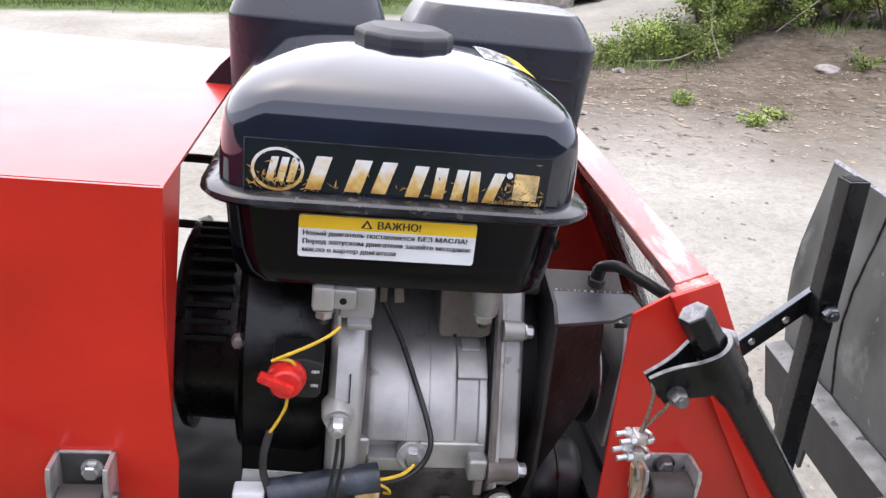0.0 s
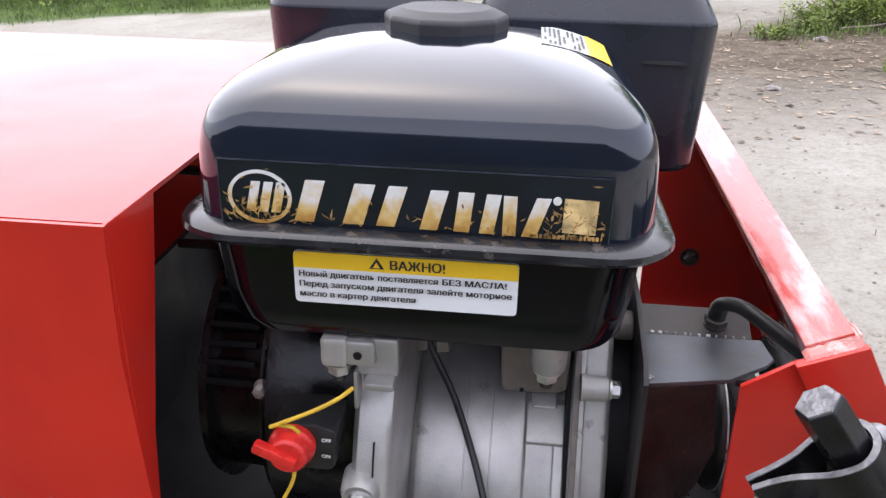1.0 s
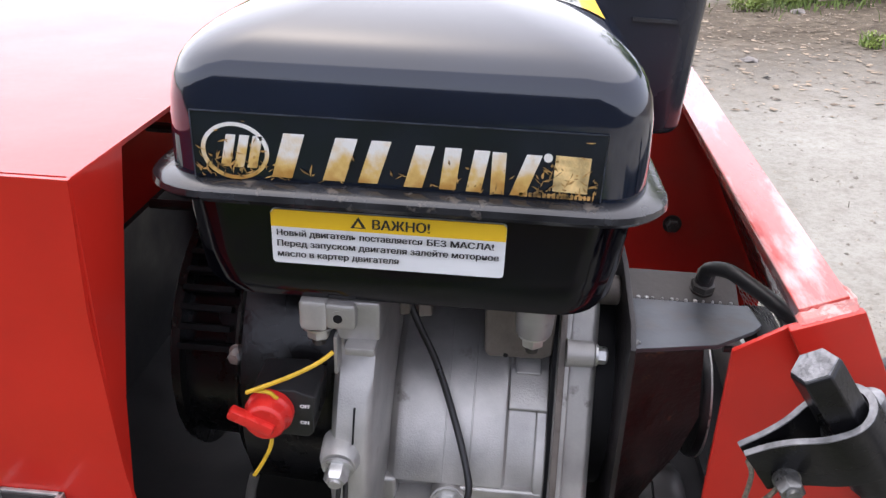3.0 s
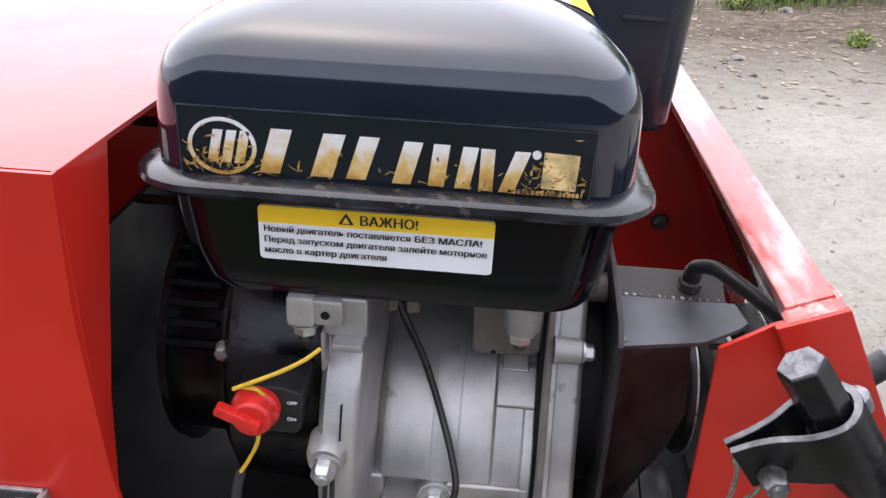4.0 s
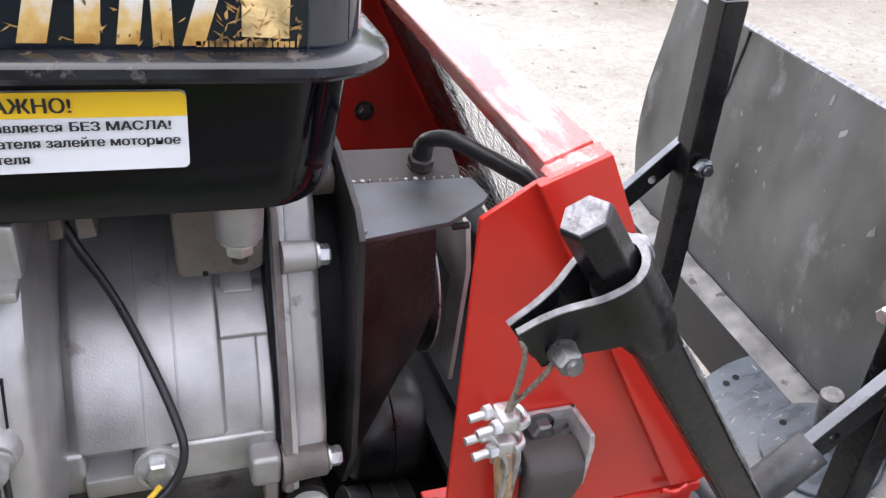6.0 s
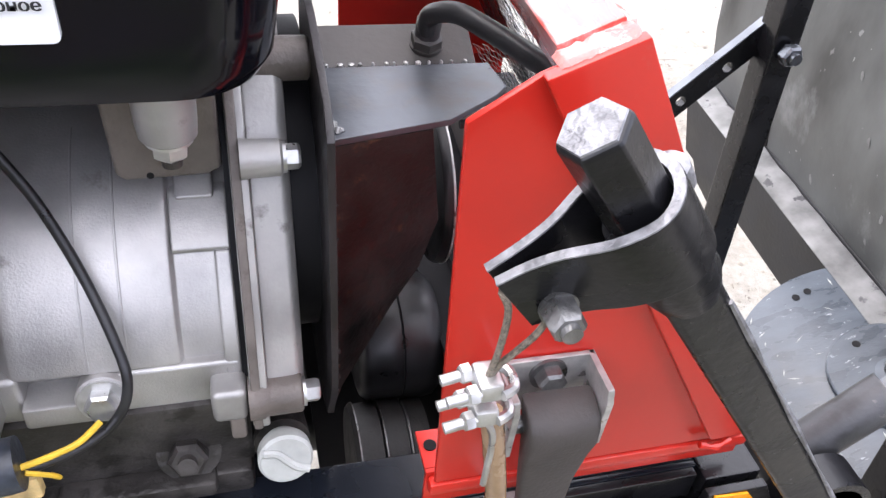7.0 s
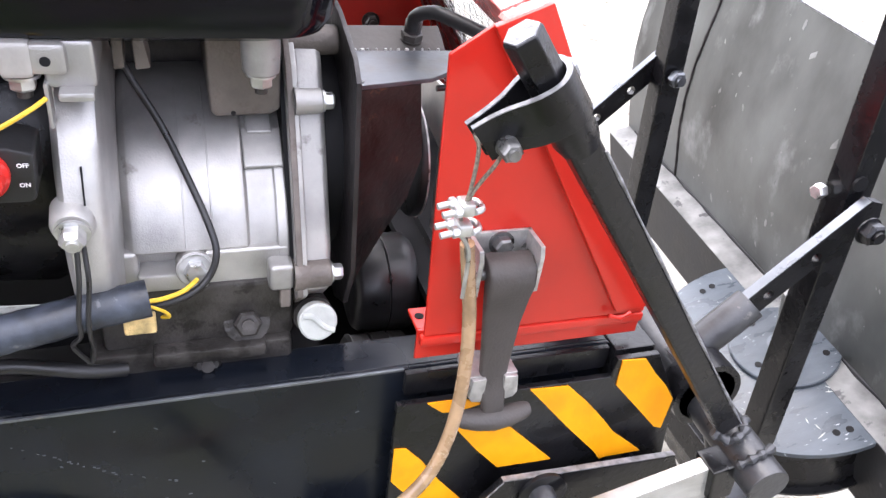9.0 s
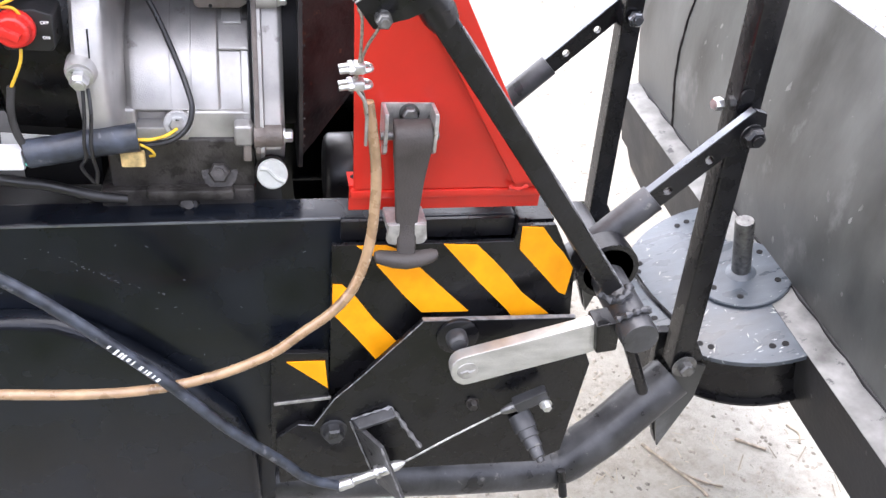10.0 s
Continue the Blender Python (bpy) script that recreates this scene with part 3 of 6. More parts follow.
for y, z, x0, r, x1 in ((0.530, 0.7350, 0.1340, 0.0072, 0.1500), (0.562, 0.7600, 0.1340, 0.0088, 0.1640)):
    lug = lathe(bmesh.new(), (x0, y, z), (1, 0, 0), [(0, r * 1.1), (0.004, r * 1.04), (x1 - x0 - 0.001, r), (x1 - x0, r - 0.001)], 26)
    part("bolt_lug", lug, CAST_DULL if x1 < 0.16 else CAST_STAINED_SHADE, cover)
    if x1 < 0.16:
        bolt(cover, (x1, y, z), (1, 0, 0), 0.0088, 0.0055, 0.0062, ZINC)
lowlug = box(bmesh.new(), (0.1140, 0.4890, 0.6310), (0.1285, 0.520, 0.6490))
part("bolt_lug", lowlug, CAST_DULL, case, bevel=0.003, seg=3)
lowlug = lathe(bmesh.new(), (0.1290, 0.4960, 0.6375), (1, 0, 0), [(0, 0.0098), (0.006, 0.0096), (0.0070, 0.0088), (0.0215, 0.0086), (0.0225, 0.0076)], 26)
part("bolt_lug", lowlug, CAST_STAINED_SHADE, cover)
bolt(cover, (0.1515, 0.4960, 0.6375), (1, 0, 0), 0.0090, 0.0060, 0.0064, ZINC)
part("flange_strip", prism(bmesh.new(), [(y - 0.0062, z) for y, z in COVER], "x", 0.1302, 0.1340), CAST_STAINED_SHADE, cover, bevel=0.0008)
part("drain_lug", box(bmesh.new(), (0.1205, 0.491, 0.6170), (0.1270, 0.51, 0.632)), CAST_STAINED_SHADE, case, bevel=0.0015)
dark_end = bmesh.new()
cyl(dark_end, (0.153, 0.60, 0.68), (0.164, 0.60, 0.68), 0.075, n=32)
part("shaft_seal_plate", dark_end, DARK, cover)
for y, z in ((0.560, 0.712), (0.546, 0.690)):
    bolt(cover, (0.1535, y, z), (1, 0, 0), 0.007, 0.008, 0, CAST_DIRTY_SHADE)

# tank bosses on the crankcase
for x, y, z, k in ((0.1125, 0.5030, 0.7630, 1.0), (0.0045, 0.4820, 0.7720, 0.78)):
    if k < 1:
        b = box(bmesh.new(), (x - 0.0080, y - 0.0085, z), (x + 0.0065, y + 0.03, z + 0.0175))
        part("tank_boss", b, CAST_DULL, case, bevel=0.003)
    else:
        b = lathe(bmesh.new(), (x, y, z), (0, 0, 1), [(0, 0.0080), (0.0012, 0.0093), (0.006, 0.0098), (0.026, 0.0104)], 26)
        part("tank_boss", b, CAST_DULL, case)
    bolt(case, (x, y, z + 0.0002), (0, 0, -1), 0.0104, 0.0062, 0.0078, ZINC)
    part("bolt_stud", cyl(bmesh.new(), (x, y, z - 0.007), (x, y, z - 0.0108), 0.0034, n=14), CAST_DIRTY_SHADE, case)
boss = box(bmesh.new(), (0.0085, 0.474, 0.7735), (0.0250, 0.51, 0.7885))
part("drilled_boss", boss, CAST, case, bevel=0.003)
part("drill_hole", cyl(bmesh.new(), (0.0160, 0.480, 0.7805), (0.0160, 0.4737, 0.7805), 0.0023, n=18), DARK, case)
part("hole_rim", lathe(bmesh.new(), (0.0160, 0.475, 0.7805), (0, -1, 0), [(0, 0.0044), (0.0012, 0.0044), (0.0012, 0.0025), (0, 0.0025)], 20), CAST, case)
part("cast_shelf", box(bmesh.new(), (0.014, 0.4775, 0.7660), (0.0365, 0.53, 0.789)), CAST, case, bevel=0.003)
part("cast_stud", cyl(bmesh.new(), (0.0345, 0.4900, 0.7700), (0.0345, 0.4800, 0.7690), 0.0014, n=10), AGED_ZINC, case)
part("cast_rib", box(bmesh.new(), (0.0135, 0.4740, 0.7480), (0.0155, 0.4850, 0.7700)), CAST, case, bevel=0.0008)
part("cast_shelf", box(bmesh.new(), (0.0195, 0.4690, 0.7630), (0.0350, 0.50, 0.7675)), CAST, case, bevel=0.0014)

for x0, x1, lean in ((0.0410, 0.0465, 0.0), (0.0505, 0.0560, 0.0030)):
    part("cast_tab", prism(bmesh.new(), [(x0, 0.7780), (x0 + lean * 0.3, 0.7600), (x1 + lean, 0.7610), (x1, 0.7780)], "y", 0.5150, 0.5400), CAST_STAINED_SHADE, case, bevel=0.0012)

# flywheel-side ring
arc = []
for i in range(19):
    a = radians(-26 + 77 * i / 18)
    arc.append((0.567 - 0.1045 * math.cos(a), 0.6830 + 0.1045 * math.sin(a)))
back = lambda pts: pts + [(0.62, pts[-1][1]), (0.62, pts[0][1])]
def ring_at(x, d, s=1.0):
    return [V(x, y + d, 0.700 + (z - 0.700) * s) for y, z in back(arc)]
rb = loft(bmesh.new(), [ring_at(0.0105, 0.012, 0.97), ring_at(0.0120, 0.004, 0.99), ring_at(0.0150, 0.0005), ring_at(0.0200, 0.0), ring_at(0.0285, 0.0004), ring_at(0.0320, 0.003), ring_at(0.0335, 0.008), ring_at(0.0345, 0.024, 0.98), ring_at(0.0365, 0.050, 0.93)])
ringp = part("flywheel_ring", rb, CAST, engine, "silver cast ring of the flywheel housing")
part("timing_slot", bar(bmesh.new(), (0.0240, 0.4665, 0.7110), (0.0240, 0.4724, 0.7290), 0.0030, 0.0008, side=(1, 0, 0)), DARK, ringp)
part("ring_lug", lathe(bmesh.new(), (0.0175, 0.476, 0.7030), (0, -1, -0.1), [(0, 0.0112), (0.012, 0.0106), (0.0165, 0.0088)], 22), CAST, ringp)
bolt(ringp, (0.0175, 0.4600, 0.7005), (0, -1, -0.25), 0.0108, 0.008, 0.0082, ZINC, 0.003)

# fan housing and pull starter
fan = part("fan_housing", lathe(bmesh.new(), (-0.052, 0.612, 0.688), (1, 0, 0), [(0, 0.100), (0.004, 0.106), (0.050, 0.108), (0.062, 0.104), (0.0625, 0.03)], 48), BLACK_STEEL, engine, "black pressed-steel fan housing")
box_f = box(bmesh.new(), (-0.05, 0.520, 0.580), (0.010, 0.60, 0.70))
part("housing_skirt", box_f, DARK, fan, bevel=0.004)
starter = part("recoil_starter", lathe(bmesh.new(), (-0.104, 0.612, 0.688), (1, 0, 0), [(0, 0.03), (0.001, 0.072), (0.006, 0.083), (0.012, 0.085), (0.0125, 0.076), (0.048, 0.078), (0.049, 0.096), (0.053, 0.098)], 48), BLACK_STEEL, engine, "black slotted pull starter cover")
for i in range(10):
    a = radians(88 + i * 8.0)
    c, s = math.cos(a), math.sin(a)
    m = Matrix.Translation((-0.080, 0.612 + 0.084 * c, 0.688 + 0.084 * s)) @ Euler((a, 0, 0)).to_matrix().to_4x4()
    part("slat", box(bmesh.new(), (-0.014, -0.005, -0.0020), (0.018, 0.0012, 0.0020), m), DARK, starter, bevel=0.0008)
bolt(fan, (-0.052, 0.522, 0.7225), (-0.2, -1, 0), 0.0075, 0.006, 0.006, ZINC)

# ignition switch
sw = bmesh.new()
prism(sw, [(-0.0260, 0.7175), (0.0025, 0.7170), (0.0052, 0.7195), (0.0066, 0.7420), (-0.0040, 0.7455), (-0.0260, 0.7440)], "y", 0.4610, 0.49)
switch = part("ignition_switch", sw, HOSE, engine, "black switch box with red rotary knob", bevel=0.0018)
kb = lathe(bmesh.new(), (-0.0160, 0.4610, 0.7335), (0, -1, 0), [(0, 0.0122), (0.004, 0.0122), (0.0055, 0.0112), (0.0065, 0.0108), (0.0112, 0.0100), (0.0125, 0.0085)], 28)
knob = part("rotary_knob", kb, KNOB, switch, "red plastic rotary knob", bevel=0.0004)
part("knob_wing", bar(bmesh.new(), (-0.0325, 0.4480, 0.7405), (-0.0110, 0.4480, 0.7310), 0.0060, 0.0065), KNOB, switch, bevel=0.0016)
onoff = text_bm("OFF", 0.0029, WM(-0.0010, 0.7360, 0.4604), 0.0001)
join(onoff, text_bm("ON", 0.0029, WM(-0.0012, 0.7260, 0.4604), 0.0001))
part("switch_print", onoff, WHITE_INK, switch)
part("yellow_wire", sweep(bmesh.new(), [(0.0150, 0.466, 0.7665), (0.0085, 0.459, 0.7640), (-0.0040, 0.456, 0.7575), (-0.0230, 0.4535, 0.7490), (-0.0245, 0.454, 0.7480)], 0.0011, 8), WIRE_YELLOW, engine, "yellow insulated wire")
part("yellow_wire", sweep(bmesh.new(), [(-0.0220, 0.455, 0.7485), (-0.0145, 0.455, 0.7480), (-0.0115, 0.456, 0.7445), (-0.0110, 0.459, 0.742)], 0.0011, 8), WIRE_YELLOW, engine)
part("yellow_wire", sweep(bmesh.new(), [(-0.0150, 0.458, 0.7200), (-0.0160, 0.456, 0.7130), (-0.0205, 0.455, 0.7030), (-0.0260, 0.455, 0.6930)], 0.0011, 8), WIRE_YELLOW, engine)
part("wire_sleeve", sweep(bmesh.new(), [(-0.0250, 0.455, 0.6950), (-0.0282, 0.455, 0.6800), (-0.0285, 0.455, 0.6640), (-0.0245, 0.456, 0.6480), (-0.0215, 0.458, 0.6400)], 0.0026, 10), RUBBER, engine)

# wiring along the front of the sump
part("cable_sleeve", sweep(bmesh.new(), [(-0.0255, 0.457, 0.6440), (-0.005, 0.460, 0.6460), (0.020, 0.464, 0.6490), (0.0475, 0.468, 0.6510)], 0.0102, 18, wave=0.02), SLEEVE, engine, "dusty black heat-shrink cable sleeve")
WIRE_PTS = [(0.0372, 0.5504, 0.7774), (0.0415, 0.5387, 0.7637), (0.0483, 0.5335, 0.7479), (0.0610, 0.5277, 0.7236), (0.0724, 0.5165, 0.6973), (0.0816, 0.5001, 0.6759), (0.0848, 0.4905, 0.6620), (0.0795, 0.4860, 0.6480), (0.0665, 0.4800, 0.6410), (0.0460, 0.4700, 0.6430)]
part("black_wire", sweep(bmesh.new(), WIRE_PTS, 0.0021, 10), HOSE, engine, "black insulated wire")
part("yellow_wire", sweep(bmesh.new(), [(0.0460, 0.4660, 0.6500), (0.0560, 0.4720, 0.6470), (0.0660, 0.4760, 0.6480), (0.0735, 0.4830, 0.6500)], 0.0013, 8), WIRE_YELLOW, engine)
part("yellow_wire", sweep(bmesh.new(), [(0.0480, 0.4670, 0.6460), (0.0550, 0.4690, 0.6400), (0.0570, 0.4720, 0.6340), (0.0530, 0.4760, 0.6310)], 0.0010, 8), WIRE_YELLOW, engine)
part("wire_clip", box(bmesh.new(), (0.0330, 0.470, 0.6245), (0.0500, 0.4760, 0.6370)), TAN, engine, "tan plastic wire clip", bevel=0.0015)
part("cable_tie", sweep(bmesh.new(), [(0.0185, 0.4560, 0.6930), (0.0175, 0.4520, 0.6750), (0.0150, 0.4490, 0.6560), (0.0145, 0.4500, 0.6440), (0.0090, 0.4560, 0.6330), (0.0150, 0.4600, 0.6180)], 0.0013, 8), HOSE, engine)
part("cable_tie", sweep(bmesh.new(), [(0.0215, 0.4580, 0.6930), (0.0220, 0.4520, 0.6760), (0.0195, 0.4490, 0.6560), (0.0190, 0.4500, 0.6430), (0.0190, 0.4560, 0.6300), (0.0165, 0.4600, 0.6180)], 0.0013, 8), HOSE, engine)
part("connector", box(bmesh.new(), (-0.0480, 0.452, 0.6330), (-0.0270, 0.466, 0.6480)), LABEL_WHITE, engine, "white plastic wiring connector", bevel=0.002)
part("paper_tag", bar(bmesh.new(), (-0.044, 0.470, 0.6440), (-0.004, 0.472, 0.6400), 0.020, 0.001), PLUG, engine, "white paper tag")
part("green_wire", sweep(bmesh.new(), [(-0.0280, 0.4560, 0.6370), (-0.0230, 0.4540, 0.6360), (-0.0180, 0.4545, 0.6370)], 0.0010, 8), mk("green_wire", (0.10, 0.45, 0.36), 0.4), engine)
part("fuel_hose", sweep(bmesh.new(), [(-0.060, 0.470, 0.6180), (-0.035, 0.472, 0.6120), (-0.020, 0.474, 0.6080), (0.010, 0.478, 0.5960), (0.030, 0.485, 0.5880)], 0.0042, 12), HOSE, engine)

# oil plug
plug_axis = V(0.05, -1, 0.35).normalized()
plug_bm = lathe(bmesh.new(), (0.1415, 0.4950, 0.6060), plug_axis, [(0, 0.0085), (0.006, 0.0090), (0.0065, 0.0116), (0.0135, 0.0120), (0.0150, 0.0108)], 30)
plug = part("oil_plug", plug_bm, PLUG, engine, "pale grey plastic oil filler plug")
pc = V(0.1415, 0.4950, 0.6060) + plug_axis * 0.0152
_, pa, pb = frame_of(plug_axis)
part("plug_grip", sweep(bmesh.new(), [pc + pa * -0.0095 + pb * -0.0060, pc + pa * -0.004 + pb * -0.0035, pc + pb * 0.0005, pc + pa * 0.004 + pb * 0.0045, pc + pa * 0.0095 + pb * 0.0055], 0.0019, 8), PLUG, plug)
part("plug_neck", cyl(bmesh.new(), (0.1400, 0.520, 0.6000), (0.1415, 0.4950, 0.6060), 0.0125, n=24), CAST_DIRTY_SHADE, plug)

# air cleaner and silencer shield behind the tank
def cover_box(name, x0, x1, y0, y1, z0, z1, top, material, label):
    cx, cy, hx, hy = (x0 + x1) / 2, (y0 + y1) / 2, (x1 - x0) / 2, (y1 - y0) / 2
    lv = [(z0, 0.93, 0.90), (z0 + 0.004, 0.955, 0.93), (z1 - top, 1, 1), (z1 - top + 0.003, 0.99, 0.985), (z1 - 0.006, 0.88, 0.80), (z1, 0.82, 0.70)]
    rings = [[V(cx + x, cy + y, z) for x, y in rrect(hx * a, hy * b, 0.018, 5)] for z, a, b in lv]
    return part(name, loft(bmesh.new(), rings), material, engine, label, bevel=0.0012)


air = cover_box("air_cleaner", 0.056, 0.212, 0.662, 0.79, 0.822, 0.945, 0.026, AIR, "black plastic air cleaner box")
part("air_cleaner_rib", bar(bmesh.new(), (0.165, 0.6630, 0.8970), (0.192, 0.6625, 0.8965), 0.0022, 0.004), PLASTIC, air)
cover_box("silencer_shield", -0.083, 0.040, 0.662, 0.79, 0.840, 0.950, 0.028, AIR, "black sheet silencer shield")
part("deflector", prism(bmesh.new(), [(-0.105, 0.861), (-0.083, 0.861), (-0.083, 0.887), (-0.092, 0.878)], "y", 0.695, 0.70), BLACK, engine)
part("control_rod", sweep(bmesh.new(), [(-0.14, 0.63, 0.818), (-0.09, 0.62, 0.821), (-0.04, 0.61, 0.822)], 0.0035, 8), HOSE, engine)
part("control_rod", sweep(bmesh.new(), [(-0.14, 0.62, 0.768), (-0.09, 0.62, 0.767), (-0.03, 0.61, 0.764)], 0.0035, 8), HOSE, engine)

# ---- red hood over the rear of the machine ----
hood = thing("hood", "glossy red sheet-steel hood with an open end", "hood", (-0.42, 0.64, 0.58))
HX0 = -0.80


def wavy_sheet(place, nu, nv, thick, amp, seed):
    """A slightly dented sheet: place(u, v, d) gives a point for u, v in 0..1 at depth d."""
    front, back = [], []
    for j in range(nv + 1):
        fr, bk = [], []
        for i in range(nu + 1):
            u, v = i / nu, j / nv
            q = place(u, v, 0)
            edge = min(1.0, 8 * min(u, 1 - u), 8 * min(v, 1 - v))
            d = amp * edge * (noise.noise(q * 9 + V(seed, 0, 0)) + 0.5 * noise.noise(q * 23 + V(0, seed, 0)))
            fr.append(place(u, v, d))
            bk.append(place(u, v, d + thick))
        front.append(fr)
        back.append(bk)
    return loft(bmesh.new(), [f + b[::-1] for f, b in zip(front, back)])


part("hood_top", wavy_sheet(lambda u, v, d: V(HX0 + u * (-0.0815 - HX0), 0.4330 + 0.429 * v, 0.8630 - d), 48, 30, 0.0025, 0.0011, 3.0), RED, hood)
EDGE = [(0.600, -0.0790), (0.690, -0.0760), (0.715, -0.0790), (0.800, -0.0830), (0.863, -0.0810)]
part("front_sheet", wavy_sheet(lambda u, v, d: V(HX0 + u * (interp(0.600 + 0.263 * v, EDGE) - HX0), 0.4290 + d, 0.600 + 0.263 * v), 56, 26, 0.0025, 0.0014, 8.0), RED, hood)
part("end_flange", prism(bmesh.new(), [(0.4315, 0.863), (0.478, 0.8625), (0.470, 0.830), (0.446, 0.745), (0.434, 0.66), (0.4315, 0.600)], "x", -0.0835, -0.0812), RED, hood, bevel=0.0006)
part("back_sheet", box(bmesh.new(), (HX0, 0.8595, 0.60), (-0.1750, 0.862, 0.8605)), RED, hood)


def latch_bracket(parent, cx, y, z0, z1, w, depth):
    """A pressed steel U bracket on an upright sheet, its two cheeks toward the viewer."""
    t = 0.0030
    bm = box(bmesh.new(), (cx - w / 2, y - 0.003, z0 + 0.006), (cx + w / 2, y - 0.0005, z1))
    for s in (-1, 1):
        x0 = cx + s * w / 2
        prism(bm, [(y - 0.0005, z1), (y - depth, z1), (y - depth - 0.002, z1 - 0.006), (y - depth - 0.001, z0 + 0.004), (y - depth + 0.004, z0), (y - depth + 0.008, z0), (y - 0.004, z1 - 0.016)], "x", min(x0, x0 - s * t), max(x0, x0 - s * t))
    return part("latch_bracket", bm, BARE, parent, "bare pressed steel bracket", bevel=0.0006)


hb = latch_bracket(hood, -0.1280, 0.429, 0.660, 0.6985, 0.0340, 0.019)
part("hinge_pin", cyl(bmesh.new(), (-0.1450, 0.4150, 0.6730), (-0.1075, 0.4150, 0.6730), 0.0050, n=18), AGED_ZINC, hb)
# Thin dark sheet added as the shade between the cheeks.
part("bracket_pad", box(bmesh.new(), (-0.1415, 0.4250, 0.6680), (-0.1145, 0.4262, 0.6975)), RUBBER, hb, "added dark sheet for the shade inside the bracket")
bolt(hb, (-0.1240, 0.4250, 0.6880), (0, -1, 0), 0.009, 0.005, 0.0065, ZINC)
part("strap", loft(bmesh.new(), [[V(-0.1280 + x, y + q, z) for x, q in rrect(w, t / 2, 0.0025, 3)] for z, y, w, t in ((0.6815, 0.4170, 0.0122, 0.003), (0.6810, 0.4140, 0.0126, 0.008), (0.6780, 0.4105, 0.0128, 0.012), (0.6730, 0.4090, 0.0128, 0.013), (0.6640, 0.4085, 0.0126, 0.011), (0.6400, 0.4100, 0.0110, 0.007), (0.6080, 0.4100, 0.0090, 0.007))]), LATCH_RUBBER, hb, "grey rubber strap hanging from the bracket")

# ---- red nose frame with its mesh screen ----
nose = thing("nose_frame", "red painted sheet-steel nose frame with a wire mesh front", "frame", (0.28, 0.66, 0.585))
POST = [(0.1990, 0.7885), (0.2200, 0.8030), (0.2480, 0.8150), (0.3590, 0.6150), (0.3600, 0.6080), (0.2040, 0.6080)]
part("side_sheet", prism(bmesh.new(), POST, "y", 0.4600, 0.4630), RED, nose, "red painted side sheet", bevel=0.0008)
part("edge_strip", prism(bmesh.new(), [(0.2190, 0.8040), (0.2485, 0.8165), (0.3600, 0.6160), (0.3345, 0.6140)], "y", 0.4550, 0.4600), RED, nose, bevel=0.001)
ch = box(bmesh.new(), (0.2010, 0.4650, 0.5860), (0.3620, 0.4675, 0.6090))
box(ch, (0.2010, 0.4675, 0.6065), (0.3620, 0.4880, 0.6090))
part("base_channel", ch, RED, nose, "red painted angle along the base", bevel=0.0006)
part("base_lip", box(bmesh.new(), (0.2015, 0.4585, 0.6000), (0.3600, 0.4652, 0.6075)), RED, nose, bevel=0.002)
part("base_bolt_hole", cyl(bmesh.new(), (0.2060, 0.4790, 0.6085), (0.2060, 0.4790, 0.6096), 0.0030, n=16), DARK, nose)
part("top_rail", bar(bmesh.new(), (0.2382, 0.4660, 0.8064), (0.2460, 0.870, 0.8140), 0.0222, 0.016, side=(-0.45, 0, 1)), RED_WORN_GLARE, nose, "red rail with wear and painted sky glare along its top", bevel=0.0012)
rnd = random.Random(12)
wv = bmesh.new()
wrows = []
for i in range(27):
    x = 0.2240 + 0.0235 * i / 26
    wid = 0.009 + 0.012 * max(0.0, (i - 10) / 16)
    row = []
    for j in range(9):
        e = min(i, 26 - i, j, 8 - j)
        y = 0.4570 + wid * j / 8 + 0.001 * noise.noise(V(i * 0.5, 0, 3))
        row.append(V(x, y, 0.8079 + 0.41 * (x - 0.2240) + (-0.002 if e == 0 else -0.0004 + 0.0009 * abs(noise.noise(V(i * 0.8, j * 0.7, 1))))))
    wrows.append(row)
loft(wv, wrows, cap=False, closed=False)
part("corner_weld", wv, RED_WELD, nose, "rough welded corner with chipped paint", sharp=70)
part("corner_weld", sweep(bmesh.new(), [(0.2470, 0.4600, 0.8150), (0.2480, 0.4690, 0.8165), (0.2460, 0.4800, 0.8165)], 0.0008, 8, 5, 0.4), RED_WELD, nose)
part("base_weld", sweep(bmesh.new(), [(0.3300, 0.4560, 0.6110), (0.3380, 0.4545, 0.6095), (0.3460, 0.4560, 0.6115)], 0.0017, 8, 4, 0.3), RED, nose)
far = part("far_sheet", prism(bmesh.new(), [(0.2150, 0.795), (0.2480, 0.8200), (0.3600, 0.6150), (0.3600, 0.585), (0.2190, 0.585)], "y", 0.8640, 0.8670), RED, nose, bevel=0.0008)
bolt(far, (0.2610, 0.8640, 0.6730), (0, -1, 0), 0.012, 0.007, 0.009, CAST_DIRTY_SHADE, 0.004)
part("far_base_angle", box(bmesh.new(), (0.2200, 0.8500, 0.6105), (0.3600, 0.8638, 0.6165)), RED, nose, bevel=0.0006)
net = bmesh.new()
A0, A1 = V(0.2440, 0.466, 0.806), V(0.3560, 0.466, 0.606)
dn = A1 - A0
nrm = V(-dn.z, 0, dn.x).normalized()
def front_slab(y0, y1, f0, f1, off):
    """A flat plate lying along the sloped front, off its plane by off."""
    p, q, n_ = A0 + dn * f0 + nrm * off, A0 + dn * f1 + nrm * off, nrm * 0.002
    return loft(bmesh.new(), [[V(a.x, y, a.z) for a in (p, q, q + n_, p + n_)] for y in (y0, y1)])
part("front_sheet", front_slab(0.7050, 0.8630, 0.0, 1.0, 0.0030), BLACK_STEEL, nose, "black sheet closing the far half of the front", bevel=0.0005)
